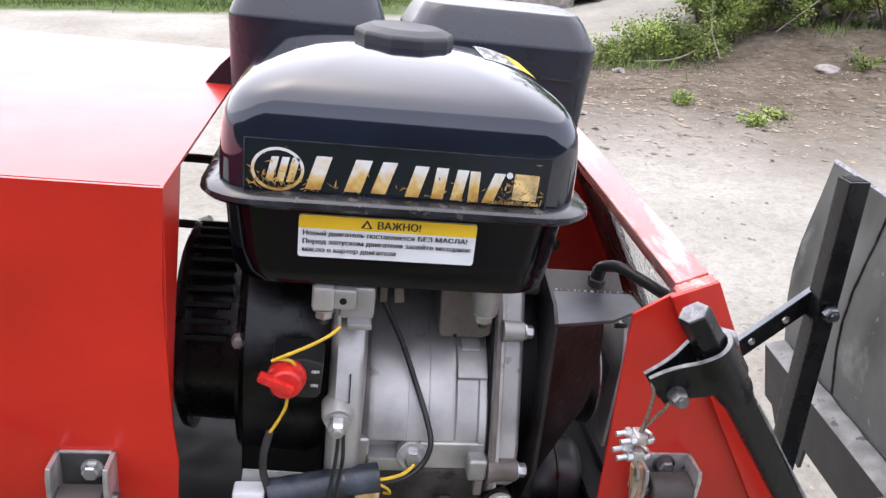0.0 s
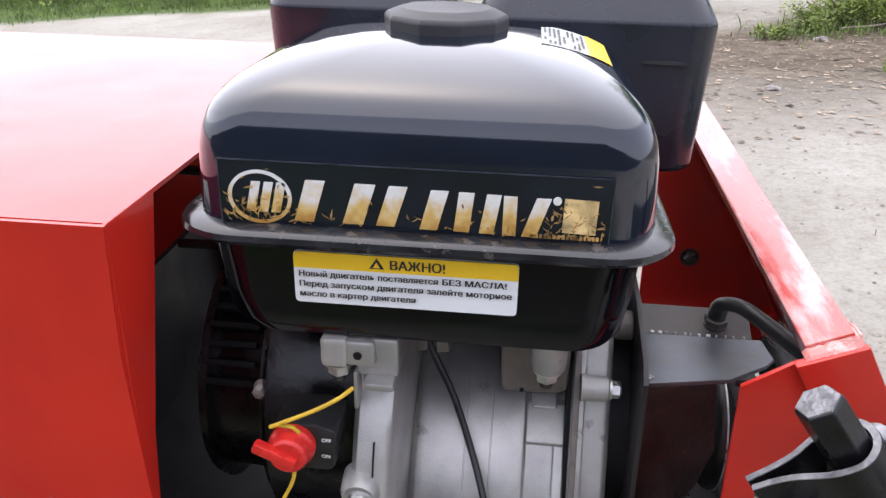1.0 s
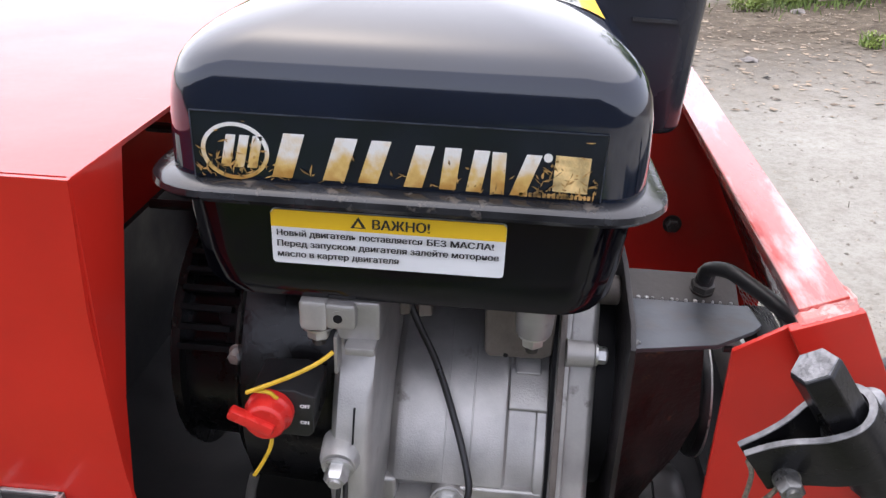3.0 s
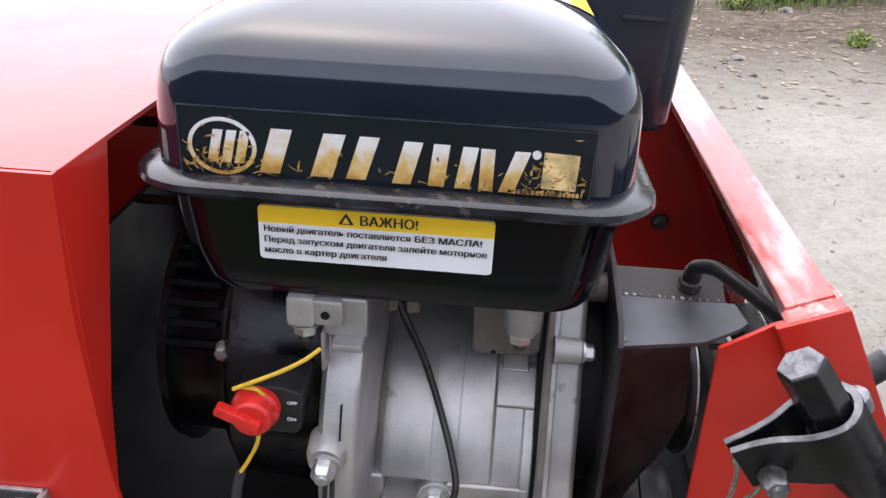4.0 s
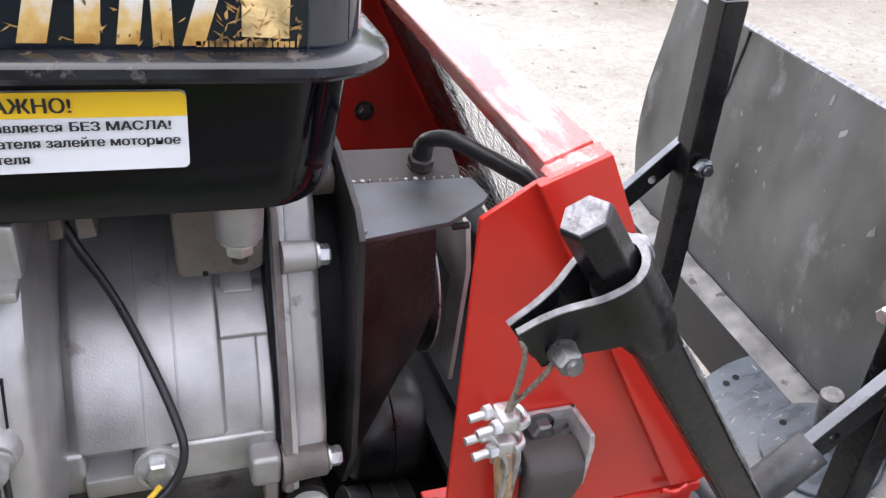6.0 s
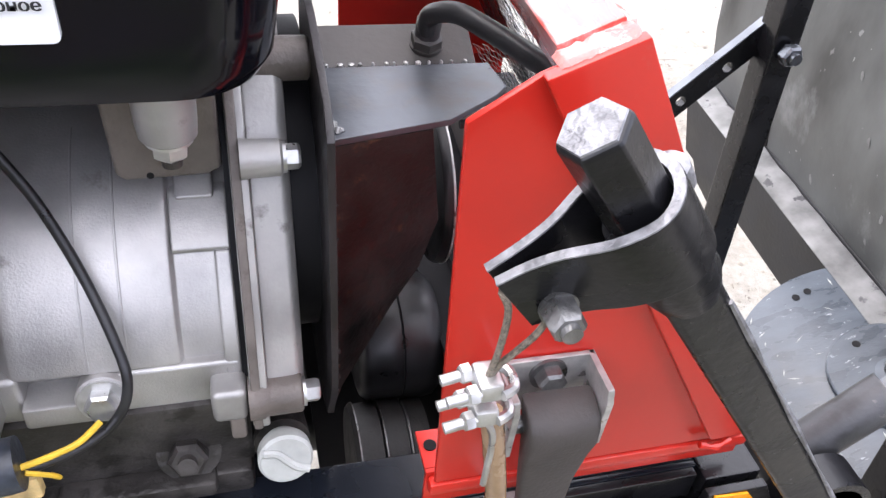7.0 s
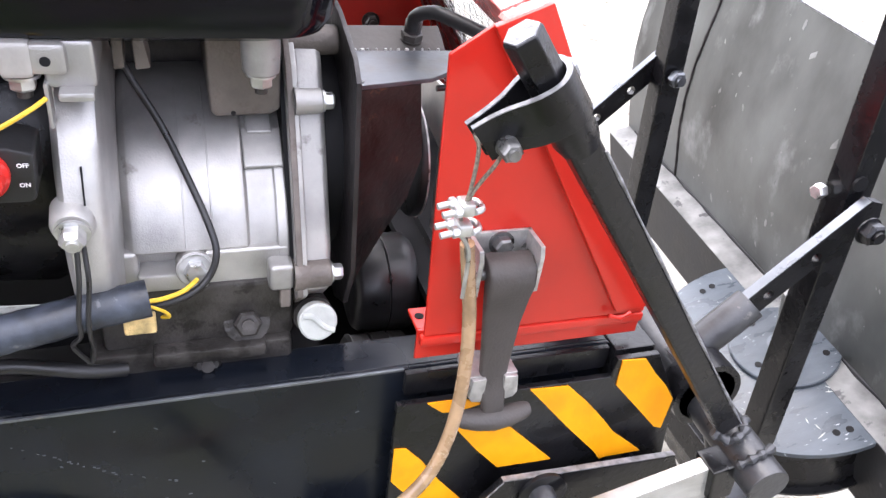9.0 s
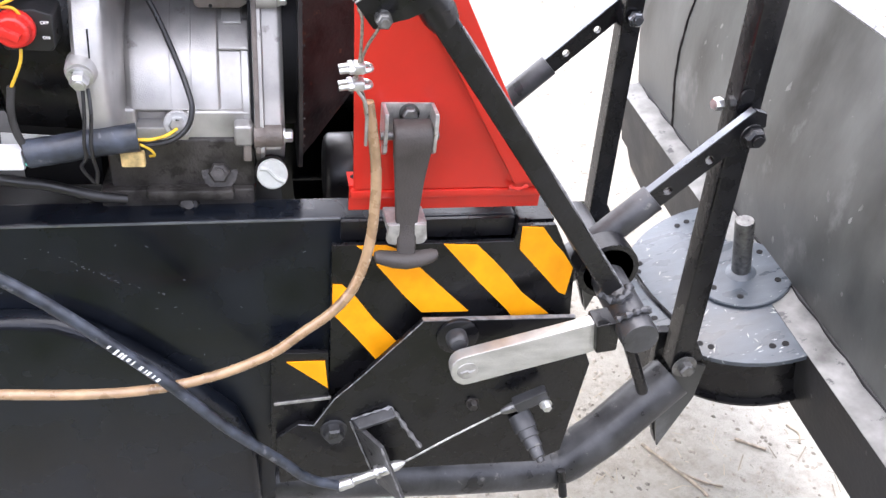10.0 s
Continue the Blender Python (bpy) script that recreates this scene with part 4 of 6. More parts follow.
part("lower_front_sheet", front_slab(0.4670, 0.7050, 0.82, 1.0, 0.0030), RED, nose)
NY, NZ = 50, 28
STEP = 0.0064
rnd = random.Random(44)
grid = [[A0 + dn * (0.82 * j / NZ) + V(0, STEP * i, 0) + nrm * (0.0004 * (1 if (i + j) % 2 else -1) - 0.0016 * max(0, i - 38)) + V(0, rnd.uniform(-1, 1) * 0.0007, rnd.uniform(-1, 1) * 0.0007) for i in range(NY + 1)] for j in range(NZ + 1)]
def strand(p, q):
    d, a, b = frame_of(q - p)
    r = 0.00027
    loft(net, [[p + (a * math.cos(k * math.tau / 3) + b * math.sin(k * math.tau / 3)) * r for k in range(3)], [q + (a * math.cos(k * math.tau / 3) + b * math.sin(k * math.tau / 3)) * r for k in range(3)]], cap=False)
for j in range(NZ + 1):
    end = 38 + (0 if j < 21 else min(NY - 38, (j - 20) * 3))   # the torn corner hangs over the black sheet
    for i in range(end + 1):
        if i < end:
            strand(grid[j][i], grid[j][i + 1])
        if j < NZ:
            strand(grid[j][i], grid[j + 1][i])
part("wire_mesh", net, ZINC, nose, "fine galvanised wire mesh screen", kind="stuff")

# ---- belt guard bracket, oil box and pulleys ----
guard = thing("belt_guard", "rusty welded steel bracket beside the engine with a grey top plate", "bracket", (0.19, 0.56, 0.58))
part("guard_side", prism(bmesh.new(), [(0.4960, 0.636), (0.4990, 0.690), (0.5060, 0.755), (0.5180, 0.765), (0.5630, 0.777), (0.60, 0.780), (0.60, 0.60), (0.54, 0.585), (0.512, 0.600)], "x", 0.1640, 0.1672), SCALE, guard, "dark upright plate with a rusty weld", bevel=0.0005)
gt = bmesh.new()
prism(gt, [(0.1665, 0.5180), (0.2155, 0.5290), (0.2400, 0.5470), (0.2460, 0.5540), (0.2440, 0.5755), (0.1665, 0.5755)], "z", 0.7455, 0.7485)
part("guard_top", gt, GUARD_STEEL, guard, "bare blue-grey steel top plate", bevel=0.0006)
rp = bmesh.new()
loft(rp, [[V(0.1672, 0.5180, 0.7455), V(0.2080, 0.5270, 0.7455), V(0.2080, 0.5300, 0.7455), V(0.1672, 0.5210, 0.7455)],
          [V(0.1672, 0.5150, 0.690), V(0.2180, 0.541, 0.690), V(0.2180, 0.544, 0.690), V(0.1672, 0.5180, 0.690)],
          [V(0.1672, 0.5110, 0.655), V(0.2130, 0.549, 0.655), V(0.2130, 0.552, 0.655), V(0.1672, 0.5140, 0.655)],
          [V(0.1672, 0.5060, 0.615), V(0.1780, 0.530, 0.615), V(0.1780, 0.533, 0.615), V(0.1672, 0.5090, 0.615)]])
part("guard_face", rp, RUST, guard, "rusty brown face plate")
weld = bmesh.new()
for i in range(17):
    z, k = 0.743 - i * 0.0076 + rnd.uniform(-.002, .002), rnd.uniform(0.35, 0.85)
    lathe(weld, (0.1682, 0.5172 - i * 0.0007, z), (0.4, -1, 0), [(-0.002, 0.0020 * k), (0.0004, 0.0020 * k), (0.0013 * k, 0.0010 * k)], 7)
part("weld_bead", weld, RUST, guard, kind="stuff")
weld = bmesh.new()
for i in range(13):
    k = rnd.uniform(0.4, 1.1)
    lathe(weld, (0.173 + i * 0.0050 + rnd.uniform(-.001, .001), 0.5770, 0.7486), (0, 0, 1), [(-0.001, 0.0015 * k), (0.0003, 0.0014 * k), (0.0007, 0.0007 * k)], 7)
part("weld_bead", weld, BARE, guard, kind="stuff")
weld = bmesh.new()
for i in range(9):
    k = rnd.uniform(0.6, 1.2)
    lathe(weld, (0.1690 + rnd.uniform(0, 0.0045), 0.5205 + rnd.uniform(0, 0.010), 0.7486), (0.1, -0.2, 1), [(-0.001, 0.0017 * k), (0.0006, 0.0015 * k), (0.0011, 0.0007 * k)], 7)
part("weld_bead", weld, AGED_ZINC, guard, kind="stuff")
part("rear_plate", loft(bmesh.new(), [[V(x, 0.5770, 0.7475), V(x, 0.5970, 0.7575), V(x, 0.5980, 0.7550), V(x, 0.5780, 0.7445)] for x in (0.1680, 0.2390)]), PLATE_BROWN, guard, "brown-grey steel plate with a hose fitting", bevel=0.0004)
hexf = hexhead(bmesh.new(), (0.2180, 0.5870, 0.7515), (0, -0.25, 1), 0.0125, 0.005, 0.0075)
part("hose_fitting", hexf, PLATE_BROWN, guard)
part("hose_collar", lathe(bmesh.new(), (0.2180, 0.5860, 0.7555), (0.05, -0.10, 1), [(0, 0.0048), (0.0006, 0.0056), (0.009, 0.0056), (0.010, 0.0050)], 18), SCALE, guard)
part("breather_hose", sweep(bmesh.new(), [(0.2181, 0.5858, 0.7580), (0.2180, 0.5850, 0.7580), (0.2170, 0.5790, 0.7690), (0.2240, 0.5640, 0.7765), (0.2330, 0.5450, 0.7770), (0.2410, 0.5250, 0.7770), (0.2470, 0.5050, 0.7760), (0.2520, 0.4850, 0.7560)], 0.0044, 14), HOSE, guard, "black rubber hose")
part("guard_stud", cyl(bmesh.new(), (0.2260, 0.5500, 0.7330), (0.2350, 0.5500, 0.7335), 0.0020, n=12), SCALE, guard)
part("shield_sheet", prism(bmesh.new(), [(0.598, 0.706), (0.588, 0.680), (0.592, 0.590), (0.612, 0.590), (0.612, 0.660), (0.690, 0.672), (0.690, 0.700)], "x", 0.2550, 0.2580), CAST_DULL, guard, "grey sheet behind the drive wheel")
pulley = thing("belt_pulley", "black double-groove belt pulley low beside the engine", "pulley", (0.222, 0.64, 0.58))
part("upper_rim", lathe(bmesh.new(), (0.1930, 0.622, 0.532), (1, 0, 0), [(0, 0.015), (0.0005, 0.031), (0.002, 0.036), (0.006, 0.0392), (0.0262, 0.0400), (0.0270, 0.0390), (0.0278, 0.0402), (0.040, 0.0412), (0.047, 0.0400), (0.052, 0.0350), (0.0535, 0.015)], 56), HOSE, pulley, "black rubber-faced drum")
part("belt", lathe(bmesh.new(), (0.1850, 0.570, 0.470), (1, 0, 0), [(0, 0.015), (0.001, 0.0385), (0.0035, 0.0410), (0.0040, 0.0395), (0.0180, 0.0400), (0.0195, 0.0365), (0.0210, 0.0400), (0.0340, 0.0400), (0.0352, 0.0365), (0.0365, 0.0400), (0.048, 0.0390), (0.050, 0.015)], 56), RUBBER, pulley, "black grooved lower pulley")
for x in (0.1886, 0.2046, 0.2198):
    part("groove_edge", lathe(bmesh.new(), (x, 0.570, 0.470), (1, 0, 0), [(0, 0.0408), (0.0009, 0.0408), (0.0009, 0.0385), (0, 0.0385)], 56), AGED_ZINC, pulley)
part("drive_wheel", lathe(bmesh.new(), (0.2360, 0.642, 0.638), (1, 0, 0), [(0, 0.012), (0.0005, 0.040), (0.002, 0.0465), (0.0040, 0.0480), (0.0080, 0.0480), (0.0090, 0.0465), (0.0095, 0.012)], 56), HOSE, pulley, "black drive wheel with a bright rim")
part("wheel_rim", lathe(bmesh.new(), (0.2432, 0.642, 0.638), (1, 0, 0), [(0, 0.0460), (0, 0.0486), (0.0012, 0.0486), (0.0012, 0.0460)], 56), BARE, pulley)

# ---- chassis ----
chassis = thing("chassis", "black painted welded steel chassis with hazard-striped side plates", "chassis", (0.0, 0.66, -0.1))
part("side_panel", prism(bmesh.new(), [(-0.90, 0.180), (0.134, 0.180), (0.138, 0.3300), (0.3440, 0.3600), (0.3440, 0.5785), (-0.90, 0.5785)], "y", 0.4650, 0.4690), BLACK, chassis, "black side panel scratched along its top edge", bevel=0.0012)
part("worn_edge", box(bmesh.new(), (-0.90, 0.4642, 0.5770), (0.1950, 0.4662, 0.5789)), GREY_STEEL, chassis, "bare worn steel edge", bevel=0.0004)
part("top_ledge", box(bmesh.new(), (-0.90, 0.4690, 0.5740), (0.3440, 0.4980, 0.5780)), BLACK, chassis, bevel=0.001)
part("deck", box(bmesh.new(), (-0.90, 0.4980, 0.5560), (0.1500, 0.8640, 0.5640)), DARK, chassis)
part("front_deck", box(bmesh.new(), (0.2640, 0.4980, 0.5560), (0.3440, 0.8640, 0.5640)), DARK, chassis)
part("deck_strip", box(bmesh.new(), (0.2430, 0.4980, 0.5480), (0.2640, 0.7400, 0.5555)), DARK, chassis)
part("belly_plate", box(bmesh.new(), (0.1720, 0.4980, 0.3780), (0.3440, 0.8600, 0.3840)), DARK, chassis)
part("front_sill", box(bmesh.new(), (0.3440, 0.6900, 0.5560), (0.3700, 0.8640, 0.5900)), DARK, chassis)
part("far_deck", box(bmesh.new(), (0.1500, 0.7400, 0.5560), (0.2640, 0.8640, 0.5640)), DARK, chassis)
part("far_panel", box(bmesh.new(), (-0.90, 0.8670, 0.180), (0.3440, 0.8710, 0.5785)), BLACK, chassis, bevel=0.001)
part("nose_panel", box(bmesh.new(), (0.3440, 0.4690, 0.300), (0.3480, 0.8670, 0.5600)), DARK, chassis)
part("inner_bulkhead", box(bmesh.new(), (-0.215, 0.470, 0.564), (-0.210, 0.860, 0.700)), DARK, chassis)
part("upper_rail", box(bmesh.new(), (0.1950, 0.4600, 0.5600), (0.3420, 0.4652, 0.5780)), BLACK_STEEL, chassis, bevel=0.001)
for x0, x1 in ((0.3440, 0.3760),):
    part("corner_block", box(bmesh.new(), (x0, 0.4560, 0.5100), (x1, 0.500, 0.5790)), BLACK_STEEL, chassis, bevel=0.0015)
fd = [(-0.90, 0.505), (-0.060, 0.5050), (-0.030, 0.5010), (0.000, 0.4850), (0.031, 0.4590), (0.070, 0.4200), (0.104, 0.3800), (0.120, 0.3300), (0.122, 0.280), (0.122, 0.150), (-0.90, 0.150)]
marks = bmesh.new()
rnd = random.Random(4)
for k in range(34):
    f = k / 33
    x, z = -0.033 + 0.085 * f + rnd.uniform(-.0015, .0015), 0.558 - 0.050 * f - 0.004 * math.sin(f * 3.1) + rnd.uniform(-.001, .001)
    if rnd.random() < 0.75:
        bar(marks, (x, 0.4648, z), (x + rnd.uniform(0.0008, 0.0022), 0.4648, z - rnd.uniform(0.0, 0.001)), rnd.uniform(0.0003, 0.0008), 0.0005)
for k in range(24):
    x, z, ln = rnd.uniform(-0.12, 0.18), rnd.uniform(0.42, 0.572), rnd.uniform(0.0006, 0.003)
    a = rnd.uniform(-0.6, 0.6)
    bar(marks, (x, 0.4648, z), (x + ln * math.cos(a), 0.4648, z + ln * math.sin(a)), rnd.uniform(0.0002, 0.0006), 0.0005)
part("paint_scratches", marks, GREY_STEEL, chassis, "fine pale scratches in the black paint", kind="stuff")
part("track_cover", prism(bmesh.new(), fd, "y", 0.4430, 0.4660), BLACK, chassis, "black rounded cover over the running gear", bevel=0.010, seg=4)
part("hazard_plate", prism(bmesh.new(), [(0.1870, 0.5635), (0.3400, 0.5620), (0.3420, 0.5775), (0.3750, 0.5775), (0.4010, 0.5290), (0.4080, 0.4700), (0.4100, 0.3500), (0.1870, 0.3500)], "y", 0.4480, 0.4530), BLACK_STEEL, chassis, "black side plate with torn yellow stripes", bevel=0.0008)
hz = chassis.children[-1]
STR = [
    [(0.2070, 0.5628), (0.2310, 0.5625), (0.2450, 0.5560), (0.2290, 0.5520), (0.2180, 0.5530)],
    [(0.2235, 0.5440), (0.2600, 0.5395), (0.2680, 0.5310), (0.2860, 0.5120), (0.3085, 0.4885), (0.2660, 0.4900), (0.2480, 0.5110)],
    [(0.2790, 0.5620), (0.3080, 0.5600), (0.3240, 0.5440), (0.3400, 0.5260), (0.3560, 0.5060), (0.3850, 0.4805), (0.3560, 0.4805), (0.3500, 0.4790), (0.3440, 0.4880), (0.3140, 0.5210), (0.2960, 0.5420)],
    [(0.1880, 0.5250), (0.1960, 0.5240), (0.2080, 0.5100), (0.2240, 0.4850), (0.2470, 0.4560), (0.2280, 0.4380), (0.2080, 0.4670), (0.1880, 0.4940)],
    [(0.3450, 0.5770), (0.3640, 0.5755), (0.3760, 0.5600), (0.3880, 0.5470), (0.3985, 0.5320), (0.3970, 0.5020), (0.3900, 0.5050), (0.3740, 0.5230), (0.3460, 0.5540)],
]
for s in STR:
    part("yellow_stripe", prism(bmesh.new(), s, "y", 0.4468, 0.4484), YELLOW, hz)
part("rear_plate", prism(bmesh.new(), [(0.1360, 0.4580), (0.1850, 0.4550), (0.1880, 0.3200), (0.1330, 0.3200)], "y", 0.4400, 0.4460), BLACK_STEEL, chassis, bevel=0.001)
part("yellow_stripe", prism(bmesh.new(), [(0.1490, 0.4480), (0.1820, 0.4465), (0.1850, 0.4140)], "y", 0.4386, 0.4402), YELLOW, chassis)
part("rear_plate_edge", bar(bmesh.new(), (0.137, 0.4395, 0.3980), (0.188, 0.4395, 0.4010), 0.002, 0.003), BARE, chassis)
lp = part("arm_plate", prism(bmesh.new(), [(0.2640, 0.4935), (0.4040, 0.4880), (0.4300, 0.4300), (0.4230, 0.3100), (0.3980, 0.2960), (0.2600, 0.3050), (0.1400, 0.3000), (0.1380, 0.3620), (0.1580, 0.3790), (0.1720, 0.3760), (0.1900, 0.4080), (0.2120, 0.4320)], "y", 0.4300, 0.4360), BLACK_STEEL, chassis, "black cut steel plate carrying the lift arm", bevel=0.001)
part("plate_edge", bar(bmesh.new(), (0.2640, 0.4325, 0.4940), (0.4040, 0.4325, 0.4886), 0.0010, 0.0045), WORN_EDGE, lp)
part("pivot_tab", lathe(bmesh.new(), (0.2960, 0.4305, 0.4760), (0, -1, 0), [(0, 0.0190), (0.0030, 0.0188), (0.0040, 0.0175)], 32), BLACK_STEEL, lp, "rounded raised tab round the pivot")
part("pivot_boss", lathe(bmesh.new(), (0.2940, 0.4270, 0.4780), (0, -1, 0), [(0, 0.0095), (0.010, 0.0092), (0.013, 0.0070)], 24), DUSTY_STEEL, lp)
bolt(lp, (0.1900, 0.4300, 0.3690), (0, -1, 0), 0.017, 0.010, 0.0125, DUSTY_STEEL)
bolt(lp, (0.3200, 0.4300, 0.3900), (0, -1, 0), 0.009, 0.006, 0.0065, CAST_DIRTY_SHADE)
part("worn_edge", sweep(bmesh.new(), [(0.1580, 0.4298, 0.3790), (0.1720, 0.4298, 0.3762), (0.1900, 0.4298, 0.4080), (0.2120, 0.4298, 0.4320), (0.2640, 0.4298, 0.4935)], 0.0006, 6, 1), WORN_EDGE, lp)
brk = bmesh.new()
far_, near_ = [V(0.2060, 0.4300, 0.3770), V(0.2360, 0.4300, 0.2850)], [V(0.2300, 0.3980, 0.3730), V(0.2580, 0.3980, 0.2860)]
th = V(0.0030, 0.0026, 0.0010)
loft(brk, [[far_[0], near_[0], near_[0] + th, far_[0] + th], [far_[1], near_[1], near_[1] + th, far_[1] + th]])
loft(brk, [[V(0.2060, 0.4300, 0.3775), V(0.2120, 0.4180, 0.3765), V(0.2122, 0.4180, 0.3800), V(0.2062, 0.4300, 0.3810)], [V(0.2420, 0.4300, 0.3910), V(0.2450, 0.4180, 0.3890), V(0.2452, 0.4180, 0.3925), V(0.2422, 0.4300, 0.3950)]])
part("cable_bracket", brk, DUSTY_STEEL, lp, "scuffed black angle bracket", bevel=0.0008)
for pts in ([(0.2052, 0.4290, 0.3780), (0.2200, 0.4285, 0.3310), (0.2350, 0.4290, 0.2860)], [(0.2060, 0.4290, 0.3815), (0.2240, 0.4280, 0.3890), (0.2425, 0.4280, 0.3950)], [(0.2300, 0.3976, 0.3740), (0.2440, 0.3974, 0.3300), (0.2580, 0.3976, 0.2870)]):
    part("worn_edge", sweep(bmesh.new(), pts, 0.0009, 6, 6, 0.5), WORN_EDGE, lp)
part("bracket_weld", sweep(bmesh.new(), [(0.2380, 0.4285, 0.3935), (0.2450, 0.4280, 0.3880), (0.2580, 0.4285, 0.3640), (0.2740, 0.4290, 0.3360)], 0.0022, 7, 6, 0.4), WORN_EDGE, lp)
st = bmesh.new()
lathe(st, (0.3700, 0.430, 0.3680), (0.28, -0.85, -0.45), [(0, 0.0115), (0.016, 0.0115), (0.0165, 0.0098), (0.024, 0.0098), (0.0245, 0.0082), (0.034, 0.0082), (0.0345, 0.0066), (0.044, 0.0064), (0.0445, 0.0040), (0.049, 0.0038)], 18)
part("spring_stud", st, DUSTY_STEEL, lp, "steel stud with a locknut")
part("cable_clevis", bar(bmesh.new(), (0.3560, 0.4150, 0.3975), (0.3860, 0.4150, 0.4125), 0.0135, 0.011), DUSTY_STEEL, lp, bevel=0.002)
part("clevis_neck", lathe(bmesh.new(), (0.3440, 0.4150, 0.3900), (0.88, 0, 0.46), [(0, 0.0018), (0.003, 0.0034), (0.010, 0.0048), (0.016, 0.0050)], 14), AGED_ZINC, lp)
bolt(lp, (0.3840, 0.4090, 0.4030), (0, -1, 0), 0.008, 0.006, 0.006, ZINC)
tube_pts = [(0.040, 0.500, 0.2360), (0.180, 0.500, 0.2230), (0.335, 0.500, 0.2060), (0.432, 0.500, 0.2000), (0.456, 0.5005, 0.2010), (0.474, 0.501, 0.2080), (0.492, 0.5025, 0.2240), (0.520, 0.506, 0.2480), (0.590, 0.522, 0.3120)]
part("push_tube", sweep(bmesh.new(), tube_pts, 0.0270, 24, 8), DUSTY_STEEL, chassis, "bent black push-frame tube", sharp=60)
part("push_tube", sweep(bmesh.new(), [(x, 1.30 - y, z) for x, y, z in tube_pts], 0.0270, 24, 8), DUSTY_STEEL, chassis, sharp=60)
part("tube_weld", lathe(bmesh.new(), (0.455, 0.5005, 0.1985), (1, 0, 0.05), [(0, 0.0268), (0.002, 0.0288), (0.004, 0.0270)], 24), BLACK_STEEL, chassis)
part("stud", cyl(bmesh.new(), (0.4560, 0.474, 0.2200), (0.4600, 0.462, 0.1900), 0.005, n=12), BLACK_STEEL, chassis)
# running gear under the machine
for y in (0.53, 0.80):
    belt = []
    for i in range(24):
        a = i * math.tau / 24
        belt.append((-0.42 + (0.30 if math.cos(a) > 0 else -0.30) + 0.15 * math.cos(a), 0.055 + 0.15 * math.sin(a)))
    part("track", prism(bmesh.new(), belt, "y", y - 0.05, y + 0.05), RUBBER, chassis, "black rubber crawler track", bevel=0.006)

# ---- rubber latch ----
latch = thing("rubber_latch", "grey-brown rubber T-handle latch stretched down to a steel hook plate", "latch", (0.245, 0.445, 0.562))
lb = latch_bracket(latch, 0.2420, 0.460, 0.6490, 0.6838, 0.0402, 0.0218)
part("latch_pin", cyl(bmesh.new(), (0.2200, 0.4435, 0.6640), (0.2640, 0.4435, 0.6640), 0.0034, n=16), AGED_ZINC, latch)
bolt(lb, (0.2430, 0.4570, 0.6762), (0, -1, 0), 0.0105, 0.006, 0.0078, AGED_ZINC)
strap = []
for z, y, w, t in ((0.6748, 0.4480, 0.0140, 0.003), (0.6742, 0.4450, 0.0144, 0.008), (0.6715, 0.4415, 0.0146, 0.012), (0.6670, 0.4395, 0.0146, 0.013), (0.6600, 0.4380, 0.0144, 0.012), (0.6500, 0.4390, 0.0138, 0.009), (0.6300, 0.4400, 0.0118, 0.007), (0.6000, 0.4390, 0.0094, 0.007),
                   (0.5880, 0.4380, 0.0086, 0.007), (0.5760, 0.4330, 0.0076, 0.008), (0.5660, 0.4300, 0.0070, 0.008), (0.5610, 0.4295, 0.0075, 0.008)):
    strap.append([V(0.2440 + x, y + q, z) for x, q in rrect(w, t / 2, 0.0025, 3)])
part("strap", loft(bmesh.new(), strap), LATCH_RUBBER, latch, "stretched grey-brown rubber strap")
part("t_handle", loft(bmesh.new(), [[V(x, 0.4285 + 0.0075 * s * math.cos(a), 0.5615 + dz + 0.0062 * s * math.sin(a)) for a in [k * math.tau / 14 for k in range(14)]]
     for x, s, dz in ((0.2180, 0.15, 0.0040), (0.2190, 0.60, 0.0038), (0.2230, 0.88, 0.0030), (0.2330, 1.05, 0.0005), (0.2440, 1.15, -0.0005), (0.2550, 1.05, 0.0005), (0.2650, 0.88, 0.0030), (0.2690, 0.60, 0.0038), (0.2700, 0.15, 0.0040))]), LATCH_RUBBER, latch, "rubber T-handle")
hk = bmesh.new()
for s in (-1, 1):
    prism(hk, [(0.2440 + s * 0.0060, 0.5920), (0.2440 + s * 0.0150, 0.5915), (0.2440 + s * 0.0165, 0.5780), (0.2440 + s * 0.0140, 0.5740), (0.2440 + s * 0.0080, 0.5730), (0.2440 + s * 0.0060, 0.5780)][::s], "y", 0.4320, 0.4355)
box(hk, (0.2280, 0.4355, 0.5850), (0.2600, 0.4600, 0.5920))
part("hook_plate", hk, BARE, latch, "bare steel hook plate", bevel=0.0008)

# ---- hand lever with its rope clamp ----
lever = thing("hand_lever", "black steel hand lever with a clamp strap and worn bright tip", "lever", (0.43, 0.41, 0.51))
d0, d1 = V(0.2115, 0.4095, 0.8170), V(0.4230, 0.4165, 0.5330)
ax = (d1 - d0).normalized()
side0 = (V(0, 1, 0) - ax * ax.y).normalized()
part("hex_rod", lathe(bmesh.new(), d0, ax, [(0, 0.0090), (0.0014, 0.0099), (0.060, 0.0099)], 6, 0.3), BLACK_STEEL, lever, bevel=0.0013, seg=3)
part("rod_tip", lathe(bmesh.new(), d0 - ax * 0.0004, ax, [(0, 0.0087), (0.0006, 0.0089)], 6, 0.3), WORN_EDGE, lever, "worn bright rod end")
part("sleeve", lathe(bmesh.new(), d0 + ax * 0.034, ax, [(0, 0.0095), (0.0003, 0.0112), (0.028, 0.0120), (0.036, 0.0100)], 28), BLACK_STEEL, lever)
